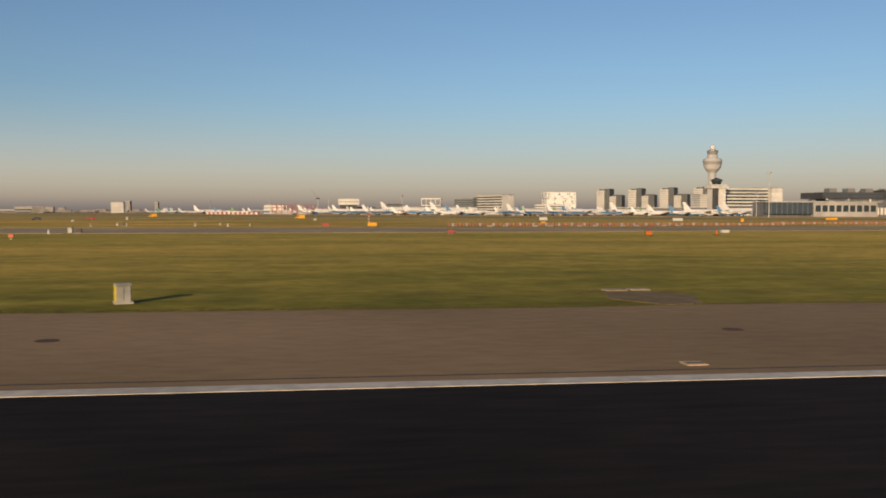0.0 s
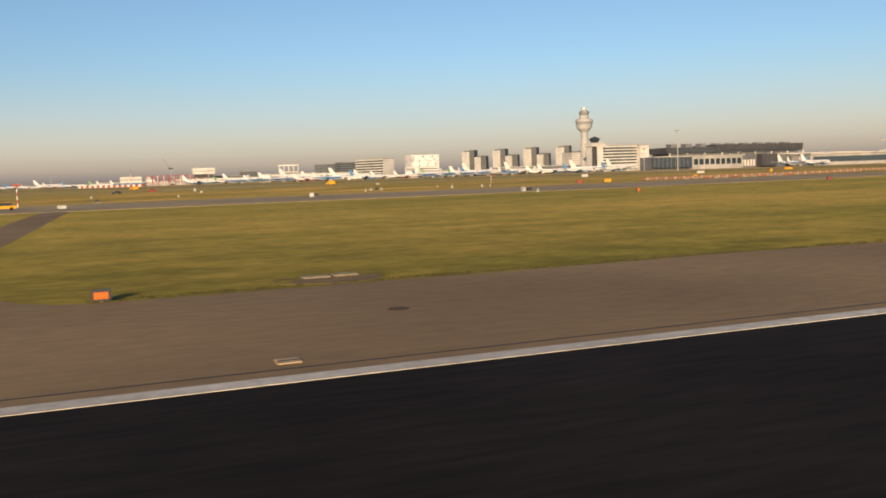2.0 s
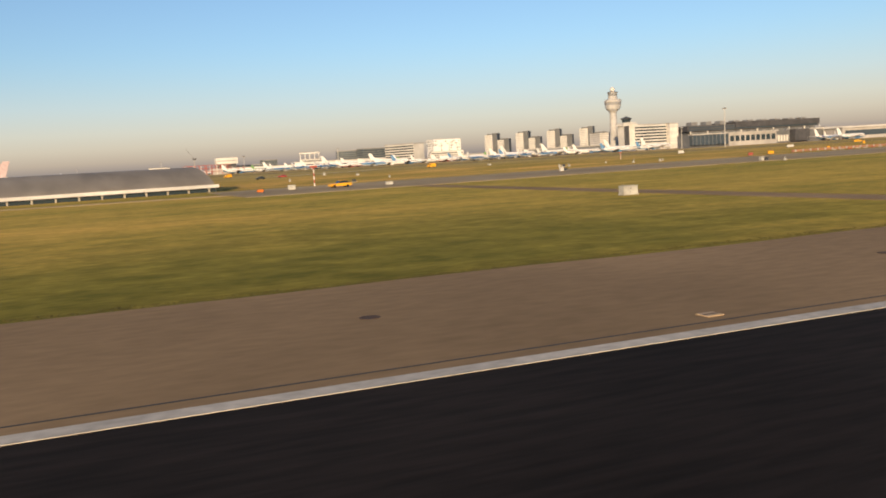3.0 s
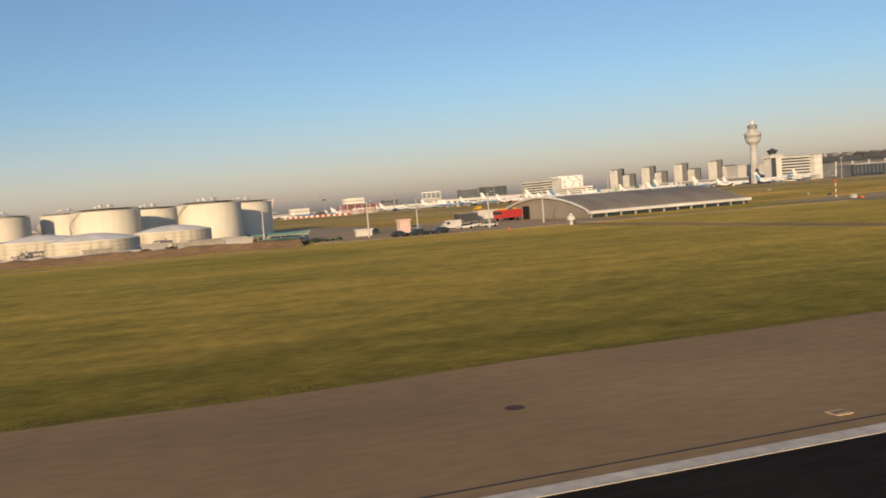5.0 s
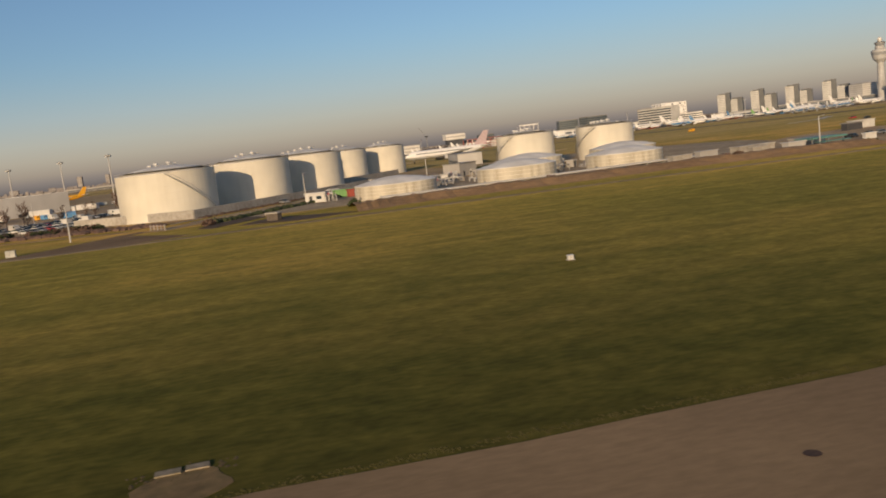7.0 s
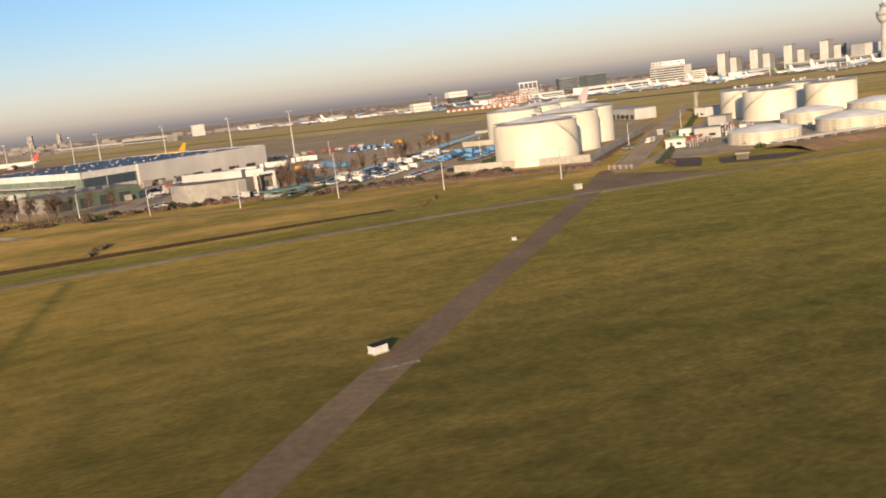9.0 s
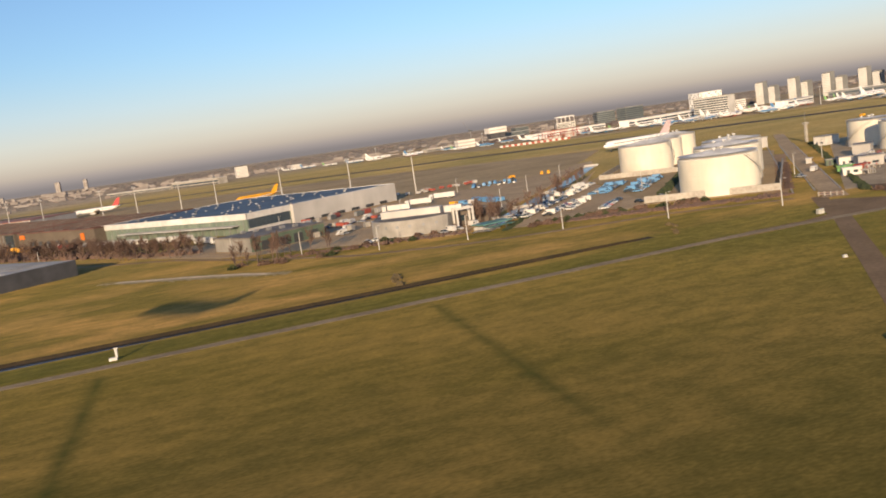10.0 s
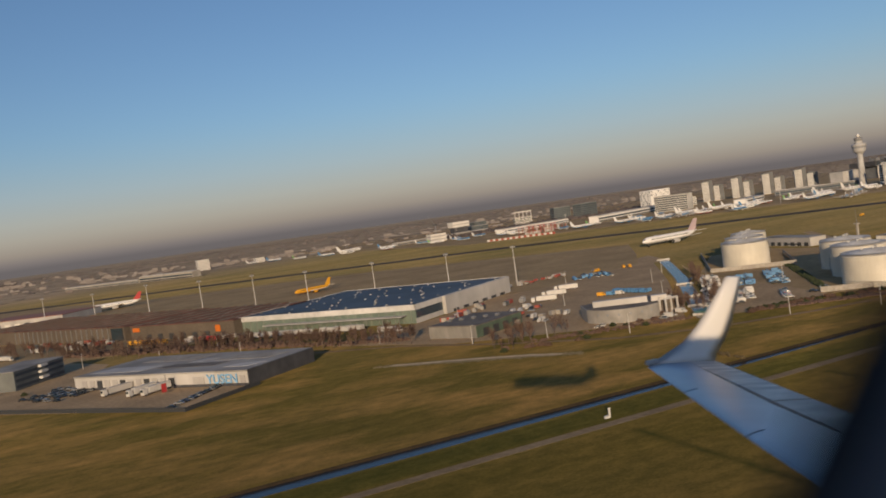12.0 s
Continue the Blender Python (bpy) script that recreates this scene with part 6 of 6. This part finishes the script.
clump_field("thicket", "low green-brown growth on the canal banks", "thicket", 160, line_spot((-634, 292), (-560, 396), 1.5), (0.6, 1.4), LEAF, 17, 0.7)
rs = thing("red_cargo_shed", "long low faded red cargo shed on the far apron", "shed", (-912, 1072, 0), 141)
part("wall", boxes((0, 134, -70, 0, 0, 8)), GREYWALL, rs, "grey clad walls")
part("roof", boxes((-0.5, 134.5, -70.5, 0.5, 8, 8.6)), FADED, rs, "faded red roof sheeting")
for i in range(9):
    part("door", boxes((4 + i * 14, 12 + i * 14, -0.1, 0.2, 0, 4)), WHITEWALL if i % 3 else DARKSTEEL, rs)
pr = thing("pipe_rack", "low rack of pale pipes along the tank depot", "pipework", (-520, 229, 0), 2)
for i in range(5):
    part("pipe", tube(bmesh.new(), (40, i * 0.8, 0.9), (140, i * 0.8, 0.9), 0.25, seg=8), LIGHTGREY, pr)
for i in range(17):
    part("support", boxes((41 + i * 5.8, 41.3 + i * 5.8, -0.3, 3.6, 0, 0.7)), CONC, pr)
def earth_bank(line, wide, high, seed):
    """A ragged bank of bare earth: it climbs from its foot line and falls off behind."""
    rng = random.Random(seed)
    bm = bmesh.new()
    rows_ = []
    for a, b in zip(line, line[1:]):
        for i in range(14):
            u = i / 14
            x, y = a[0] + (b[0] - a[0]) * u, a[1] + (b[1] - a[1]) * u
            j = rng.uniform(-0.8, 0.8)
            rows_.append([bm.verts.new((x + k * 0.3, y + j + d * wide, z)) for k, (d, z) in enumerate(((0, -0.1), (0.14, 0.25 * high + rng.uniform(-0.1, 0.1)), (0.34, high * rng.uniform(0.8, 1.1)), (0.6, high * rng.uniform(0.75, 1.1)), (1.0, 0.02)))])
    for p, q in zip(rows_, rows_[1:]):
        for i in range(4):
            bm.faces.new((p[i], p[i + 1], q[i + 1], q[i]))
    return tagged(part("earth_bank", bm, EARTH), "low bank of bare orange-brown earth before the depot", "bank", kind="structure")


earth_bank([(-492, 199), (-472, 204), (-442, 201), (-410, 201), (-381, 195), (-346, 188)], 26, 1.5, 31)
REED = mat("dark_reeds", (0.12, 0.088, 0.04), (0.08, 0.06, 0.03), 1.0, 0.95, bump=0.05)
clump_field("reeds", "dark ragged reeds beside the ditch", "reeds", 26, line_spot((-694.5, 221), (-691, 240), 1.2), (0.5, 1.1), REED, 3, 1.0)
clump_field("reeds", "dark ragged reeds beside the ditch", "reeds", 24, line_spot((-609, 215), (-599, 236), 0.9), (0.5, 1.0), REED, 4, 1.0)
PIT = mat("dark_pit_soil", (0.115, 0.072, 0.04), (0.07, 0.046, 0.027), 0.6, 0.95, bump=0.03)
# flat dark slabs on the surface stand in for the recessed pits
for q_ in ([(-517, 237), (-511, 229), (-520, 216), (-526, 208), (-530, 214), (-527, 222)], [(-511, 220), (-497, 207), (-491, 201), (-506, 197), (-520, 206), (-517, 212)]):
    ground_piece("pit_patch", slab(bmesh.new(), q_, -0.1, 0.06), PIT, "flat dark soil patch in place of a dug pit", "ground")
bund = thing("bund_wall", "low cream concrete bund wall round the large tanks", "wall", (0, 0, 0))
for a, b in (((-571, 297), (-532, 264)), ((-532, 264), (-458, 352)), ((-519, 431), (-480, 396)), ((-519, 431), (-440, 530)), ((-480, 396), (-430, 455))):
    d = (Vector(b) - Vector(a))
    L = d.length
    bm = boxes((0, L, -0.25, 0.25, 0, 2.7), bevel=0.06)
    w = part("wall_length", bm, CONC, bund)
    w.matrix_basis = Matrix.Translation((*a, 0)) @ Matrix.Rotation(math.atan2(d.y, d.x), 4, 'Z')
canal = [(-641, 299), (-598, 358), (-540, 436), (-487, 513), (-455, 560)]
ground_piece("canal_bank", strip(canal[:-1] + [(-466, 544)], 17, -0.2, 0.12), GRASS, "rough grass bank along the narrow canal", "ground")
ground_piece("canal_kerb", strip(canal, 8.6, -0.2, 0.25), OLDSLAB, "pale concrete edge of the narrow canal", "kerb")
ground_piece("canal_water", strip(canal, 7.2, -0.2, 0.27), WATER, "narrow blue canal crossed by low bridges", "water")
for k in (0.03, 0.13, 0.25, 0.40, 0.95):
    i = min(int(k * 4), 3)
    f = k * 4 - i
    p = Vector(canal[i]).lerp(Vector(canal[i + 1]), f)
    b = thing("canal_bridge", "low concrete footbridge across the canal", "bridge", (p.x, p.y, 0.0), 55)
    part("deck", boxes((-0.8, 0.8, -5.2, 5.2, 0.0, 0.7), bevel=0.05), GREYWALL, b)
    for s in (-1.5, 1.5):
        part("parapet", boxes((s * 0.5 - 0.05, s * 0.5 + 0.05, -5.2, 5.2, 0.7, 1.3)), STEEL, b)
fence = thing("yard_fence", "dark mesh fence round the logistics yard", "fence", (0, 0, 0))
for a, b in (((-830, 374), (-866, 347)), ((-866, 347), (-906, 400)), ((-906, 400), (-960, 470))):
    d = Vector(b) - Vector(a)
    for i in range(int(d.length / 3)):
        p = Vector(a) + d * (i * 3 / d.length)
        q = part("panel", boxes((0, 2.9, -0.04, 0.04, 0.1, 1.9)), DARKSTEEL, fence)
        q.matrix_basis = Matrix.Translation((p.x, p.y, 0)) @ Matrix.Rotation(math.atan2(d.y, d.x), 4, 'Z')


def container(paint, label, L=6.0):
    t = thing("cargo_container", label, "container", (-640, 470, 0.04), 0, "cargo containers")
    part("shell", boxes((-L / 2, L / 2, -1.2, 1.2, 0.15, 2.6), bevel=0.06), paint, t)
    part("end_door", boxes((-L / 2 - 0.05, -L / 2 + 0.05, -1.05, 1.05, 0.3, 2.45)), STEEL, t)
    part("base_rail", boxes((-L / 2, L / 2, -1.15, 1.15, 0, 0.16)), DARKSTEEL, t)
    return t


def dolly(paint, label):
    t = thing("cargo_dolly", label, "dolly", (-590, 560, 0.07), 0, "cargo dollies")
    part("deck", boxes((-1.7, 1.7, -1.2, 1.2, 0.45, 0.6)), STEEL, t)
    part("load", boxes((-1.5, 1.5, -1.05, 1.05, 0.6, 2.1), bevel=0.12), paint, t)
    wheelset(t, 3, 2.2, 0.22, (-1.2, 1.2))
    return t


boxes_ = [container(LIGHTGREY, "pale grey freight container standing on the yard"), container(DULLRED, "faded red freight container standing on the yard"), container(OFFICEGREY, "slate grey freight container standing on the yard"), container(CONC, "dusty beige freight container standing on the yard", 3.0)]
dollies = [dolly(LIGHTGREY, "pale loaded cargo dolly on the apron edge"), dolly(CONC, "beige loaded cargo dolly on the apron edge"), dolly(DULLRED, "red loaded cargo dolly on the apron edge")]
crng = random.Random(77)


def scatter(pool, corner, along, across, n, turn):
    """Things strewn loosely over a parallelogram of yard."""
    for _ in range(n):
        u, v = crng.random(), crng.random()
        copy_thing(crng.choice(pool), place(corner[0] + along[0] * u + across[0] * v, corner[1] + along[1] * u + across[1] * v, 0.065, turn + crng.choice((0, 0, 90)) + crng.uniform(-6, 6)))


scatter(boxes_, (-700, 440), (50, 50), (-8, 10), 14, 45)
scatter(dollies, (-622, 560), (95, 12), (-6, 16), 30, 20)
scatter(dollies + [cars[1], cars[2], vans[0]], (-690, 425), (36, 24), (10, -14), 16, 40)
scatter(boxes_ + [cars[2], vans[0]], (-862, 640), (70, -92), (10, 8), 22, -50)
scatter([cars[2], cars[1], vans[0], boxes_[3]], (-700, 395), (34, 14), (10, -22), 12, 30)
scatter(dollies + boxes_, (-940, 775), (60, -95), (12, 10), 22, -58)
scatter([vans[0], cars[1], cars[2]], (-500, 268), (70, 40), (-14, 16), 8, 30)
for (x, y), m_ in zip(((-640, 470), (-646, 476), (-652, 470), (-634, 480)), boxes_):
    m_.matrix_basis = place(x, y, 0.065, 40) @ Matrix.Diagonal((*m_.scale, 1))
for (x, y), m_ in zip(((-590, 560), (-584, 562), (-578, 564)), dollies):
    m_.matrix_basis = place(x, y, 0.065, 20) @ Matrix.Diagonal((*m_.scale, 1))
pen = thing("pennant_sign", "tall red banner sign in the loading yard", "sign", (-868, 404, 0), 30)
part("panel", boxes((-1.3, 1.3, -0.1, 0.1, 0.6, 4.6)), RED, pen)
part("post", boxes((1.35, 1.55, -0.1, 0.1, 0, 9)), STEEL, pen)


# ---- trees and shrubs ----
def bare_tree(seed, h, group="bare trees"):
    rng = random.Random(seed)
    t = thing("bare_tree", "leafless reddish-brown young tree on rough ground", "tree", (0, 0, 0), 0, group)
    bm = bmesh.new()
    tube(bm, (0, 0, 0), (0, 0, h * 0.45), h * 0.018, h * 0.012, 6)
    tube(bm, (0, 0, h * 0.45), (rng.uniform(-0.05, 0.05) * h, 0, h * 0.95), h * 0.012, h * 0.002, 5)
    part("trunk", bm, BARK, t)
    bm = bmesh.new()
    for i in range(16):
        a, z0 = rng.uniform(0, 6.28), h * rng.uniform(0.22, 0.75)
        r = h * rng.uniform(0.14, 0.26) * (1.1 - z0 / h * 0.6)
        p1 = Vector((math.cos(a) * r, math.sin(a) * r, z0 + r * rng.uniform(0.8, 1.5)))
        tube(bm, (0, 0, z0), p1, h * 0.012, h * 0.006, 3)
        for _ in range(7):
            q = Vector((0, 0, z0)).lerp(p1, rng.uniform(0.4, 1))
            e = q + Vector((rng.uniform(-1, 1), rng.uniform(-1, 1), rng.uniform(0.2, 1.3))) * h * 0.09
            tube(bm, q, e, h * 0.008, h * 0.004, 3)
    part("crown", bm, TWIG, t, "fine reddish bare twigs")
    return t


kinds = [bare_tree(s, h) for s, h in ((1, 11), (2, 9.2), (3, 10.2), (4, 7.6))]
spots = []
line = [(-975, 780), (-915, 665), (-870, 590), (-835, 545), (-800, 500), (-775, 445), (-745, 410)]
for i in range(260):
    u = rng.random() * (len(line) - 1)
    k = int(u)
    p = Vector(line[k]).lerp(Vector(line[k + 1]), u - k)
    w = 26 if k < 3 else 12
    spots.append((p.x + rng.uniform(-0.5, 0.5) * w, p.y + rng.uniform(-1, 1) * w))
for i in range(18):
    spots.append((rng.uniform(-735, -690), rng.uniform(326, 345)))
for i in range(16):
    spots.append((rng.uniform(-632, -618), rng.uniform(312, 350)))
for i in range(22):
    u = rng.random()
    spots.append((-612 + 92 * u + rng.uniform(-3, 3), 322 + 128 * u + rng.uniform(-3, 3)))
for i, (x, y) in enumerate(spots):
    o = kinds[i] if i < 4 else kinds[i % 4]
    m = place(x, y, 0, rng.uniform(0, 360))
    if i < 4:
        o.matrix_basis = m @ Matrix.Diagonal((*o.scale, 1))
    else:
        copy_thing(o, m)


def shrub(seed, paint, label):
    rng = random.Random(seed)
    t = thing("shrub", label, "shrub", (0, 0, 0), 0, "shrubs")
    bm = bmesh.new()
    for _ in range(130):
        d = Vector((rng.gauss(0, 1), rng.gauss(0, 1), abs(rng.gauss(0, 0.8)))).normalized() * rng.uniform(0.5, 1.25)
        c = Vector((d.x * 1.6, d.y * 1.6, 0.15 + d.z * 1.3))
        q = Euler((rng.uniform(0, 6), rng.uniform(0, 6), rng.uniform(0, 6))).to_matrix()
        v = [bm.verts.new(c + q @ Vector(p)) for p in ((-0.3, -0.2, 0), (0.3, -0.2, 0.05), (0.25, 0.25, 0), (-0.2, 0.3, 0.06))]
        bm.faces.new(v)
    part("foliage", bm, paint, t)
    part("stem", tube(bmesh.new(), (0, 0, 0), (0, 0, 1.0), 0.08, 0.04, 5), BARK, t)
    return t


sh = [shrub(1, LEAF, "low dark evergreen shrub beside the fence"), shrub(2, TWIG, "low reddish bare shrub beside the fence")]
for i in range(110):
    if i < 50:
        u = rng.random()
        x, y = -626 + 66 * u + rng.uniform(-2, 2), 291 - 12 * u + rng.uniform(-3, 3) - (0 if u < 0.7 else 6)
    elif i < 76:
        x, y = rng.uniform(-735, -640), rng.uniform(312, 330)
    elif i < 82:
        u = rng.random()
        x, y = -535 + 190 * u + rng.uniform(-2, 2), 222 + 8 * math.sin(u * 7) + rng.uniform(-3, 3)
    else:
        x, y = rng.uniform(-1000, -930), rng.uniform(470, 620)
    o = sh[rng.random() < 0.65]
    m = place(x, y, 0, rng.uniform(0, 360))
    copy_thing(o, m)
sh[0].matrix_basis = place(-600, 288, 0, 0) @ Matrix.Diagonal((*sh[0].scale, 1))
sh[1].matrix_basis = place(-596, 287, 0, 0) @ Matrix.Diagonal((*sh[1].scale, 1))

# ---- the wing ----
# blue of the reflected sky is mixed into the pale grey base colour
WINGPAINT = mat("sky_tinted_grey_paint", (0.40, 0.46, 0.55), (0.35, 0.41, 0.50), 0.8, 0.34, 0.45, big=0.4, spec=0.6)
# pale warm streaks in the silver colour stand for sun glints
FLAPSKIN = mat("sun_streaked_flap_skin", (0.86, 0.79, 0.72), (0.42, 0.385, 0.36), 2.2, 0.4, 0.0, stretch=(0.4, 2.2, 1), big=0.8)
wing = thing("airliner", "climbing white airliner with pale grey wings and upturned winglet", "airliner", (-891.5, 8.8, 61.6))


def loft(sections):
    """A skin through closed sections of equal length."""
    bm = bmesh.new()
    rings = [[bm.verts.new(p) for p in s] for s in sections]
    k = len(sections[0])
    for a, b in zip(rings, rings[1:]):
        for i in range(k):
            bm.faces.new((a[i], a[(i + 1) % k], b[(i + 1) % k], b[i]))
    bm.faces.new(rings[0])
    bm.faces.new(rings[-1])
    return bm


def airfoil(le, te, thick, u0=0.0, u1=1.0):
    le, te = Vector(le), Vector(te)
    us = [u0 + (u1 - u0) * i / 7 for i in range(8)]
    f = [(u, 2.6 * thick * (0.35 * math.sqrt(max(u, 0)) - 0.21 * u - 0.14 * u * u)) for u in us]
    return [le.lerp(te, u) + Vector((0, 0, z + 0.002)) for u, z in f] + [le.lerp(te, u) - Vector((0, 0, 0.6 * z + 0.002)) for u, z in reversed(f)]


o = Vector((-891.5, 8.8, 61.6))
tip_l, tip_t = Vector((-891.51, 8.8, 61.62)) - o, Vector((-889.97, 8.8, 61.43)) - o
mid_l, mid_t = Vector((-893.52, 4.8, 61.86)) - o, Vector((-891.98, 4.8, 61.704)) - o
in_l, in_t = Vector((-895.45, 1.0, 62.10)) - o, Vector((-893.56, 1.0, 61.92)) - o
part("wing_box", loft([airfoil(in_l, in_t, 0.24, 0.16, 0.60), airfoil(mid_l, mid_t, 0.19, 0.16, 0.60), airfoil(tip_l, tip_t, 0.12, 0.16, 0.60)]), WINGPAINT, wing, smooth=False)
for k in range(3):
    a, b = 0.34 * k + 0.003, 0.34 * (k + 1) - 0.003
    s0, s1 = in_l.lerp(tip_l, a), in_l.lerp(tip_l, min(b, 1))
    t0, t1 = in_t.lerp(tip_t, a), in_t.lerp(tip_t, min(b, 1))
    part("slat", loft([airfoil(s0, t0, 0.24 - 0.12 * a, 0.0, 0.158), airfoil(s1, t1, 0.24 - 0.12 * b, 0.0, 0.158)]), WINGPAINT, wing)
for k in range(2):
    a, b = 0.5 * k + 0.004, 0.5 * (k + 1) - 0.004
    part("flap", loft([airfoil(in_l.lerp(tip_l, a), in_t.lerp(tip_t, a), 0.24 - 0.12 * a, 0.605, 1.0), airfoil(in_l.lerp(tip_l, b), in_t.lerp(tip_t, b), 0.24 - 0.12 * b, 0.605, 1.0)]), FLAPSKIN, wing, "silver trailing flap with sun streaks in its colour")
wl = [((-891.51, 8.8, 61.62), (-889.97, 8.8, 61.43)), ((-891.0, 8.98, 61.72), (-889.78, 8.95, 61.5)), ((-890.45, 9.06, 61.85), (-889.42, 9.05, 61.75)), ((-890.0, 9.12, 62.1), (-889.2, 9.1, 62.0)), ((-889.5, 9.17, 62.5), (-888.93, 9.16, 62.42)), ((-889.11, 9.2, 62.88), (-888.72, 9.2, 62.83))]
secs = []
for a, b in wl:
    a, b = Vector(a) - o, Vector(b) - o
    side = Vector((0.0, 0.05, 0.012))
    secs.append([a, a.lerp(b, 0.3) + side, a.lerp(b, 0.7) + side * 0.7, b, a.lerp(b, 0.7) - side * 0.7, a.lerp(b, 0.3) - side])
part("winglet", loft(secs), AIRWHITE, wing, "glossy white upswept winglet", smooth=True)
part("tip_light", boxes((0.02, 0.3, 0.02, 0.14, 0.02, 0.12), bevel=0.03), LIGHTGREY, wing)

# unseen fuselage, fin and far wing by the window seat, shading wing and ground
seat, aft = Vector((-900.73, -6.0, 63.75)) - o, Vector((0.9855, 0.007, -0.1697)).normalized()
up = Vector((0.1697, 0, 0.9855))
rings = []
for u, k, lift in ((-16, 0.05, -0.5), (-15.3, 0.4, -0.35), (-14, 0.75, -0.15), (-11.5, 1, 0), (8, 1, 0), (13, 0.75, 0.35), (17, 0.35, 0.95), (19, 0.1, 1.3)):
    rings.append([seat + aft * u + up * (lift + 2.1 * k * math.sin(q)) + Vector((0, 1.85 * k * math.cos(q), 0)) for q in [math.pi * i / 9 for i in range(18)]])
part("fuselage", loft(rings), AIRWHITE, wing, "white fuselage", smooth=True)
part("tail_fin", loft([[seat + aft * u + up * z + Vector((0, w, 0)) for u, w in ((u0, 0), (u0 + c * 0.4, 0.16), (u0 + c, 0), (u0 + c * 0.4, -0.16))] for u0, c, z in ((13.0, 5.6, 1.3), (15.0, 3.8, 3.2), (16.4, 2.6, 4.8))]), BLUE, wing, "sky-blue tail fin")
part("far_wing", loft([[seat + aft * (u0 + v * c) + up * (-1.2 + rise + h) + Vector((0, y, 0)) for v, h in ((0, 0), (0.35, t), (1, 0), (0.35, -t))] for u0, c, y, rise, t in ((1.5, 5.5, -1.2, 0, 0.3), (4.6, 3.2, -6, 0.35, 0.2), (8.6, 1.5, -13, 1.0, 0.1))]), WINGPAINT, wing)
for sgn in (-1, 1):
    part("tailplane", loft([[seat + aft * (u0 + v * c) + up * (1.1 + rise + h) + Vector((0, y, 0)) for v, h in ((0, 0), (0.35, 0.08), (1, 0), (0.35, -0.08))] for u0, c, y, rise in ((14.8, 3.0, 0.3 * sgn, 0), (17.2, 1.4, (5.2 if sgn < 0 else 1.3) * sgn, 0.3))]), WINGPAINT, wing)

# black seal and grey lining at the edge of the cabin window
eye_ = Vector((-900.73, -3.65, 64.93)) - o
# light grey lining, its colour darkened to stand for the cabin shade
LINING = mat("shade_toned_window_lining", (0.20, 0.19, 0.20), (0.15, 0.145, 0.155), 3.0, 0.8)


def band(inner, outer, y0, y1, steps=9):
    """A curved strip of the window surround, between two offsets from its edge line."""
    secs_ = []
    for i in range(steps):
        u = i / (steps - 1) * 1.5 - 0.35
        edge_ = Vector((0.381 + 0.077 * u + 0.010 * max(u, 0) ** 2, 0, -0.193 + 0.092 * u - 0.008 * u * (1 - u)))
        side_ = Vector((0.77, 0, -0.64))
        secs_.append([eye_ + edge_ + side_ * k + Vector((0, y, 0)) for k, y in ((inner, y0), (outer, y0), (outer, y1), (inner, y1))])
    return loft(secs_)


surround = part("window_seal", band(0.0, 0.022, 0.361, 0.392), BLACK, wing, "black rubber window seal")
part("window_lining", band(0.019, 0.26, 0.345, 0.375), LINING, surround, "shaded grey window lining")
part("window_bracket", boxes((eye_.x + 0.2, eye_.x + 0.5, eye_.y - 0.75, eye_.y + 0.375, eye_.z - 0.62, eye_.z - 0.34)), LINING, surround)
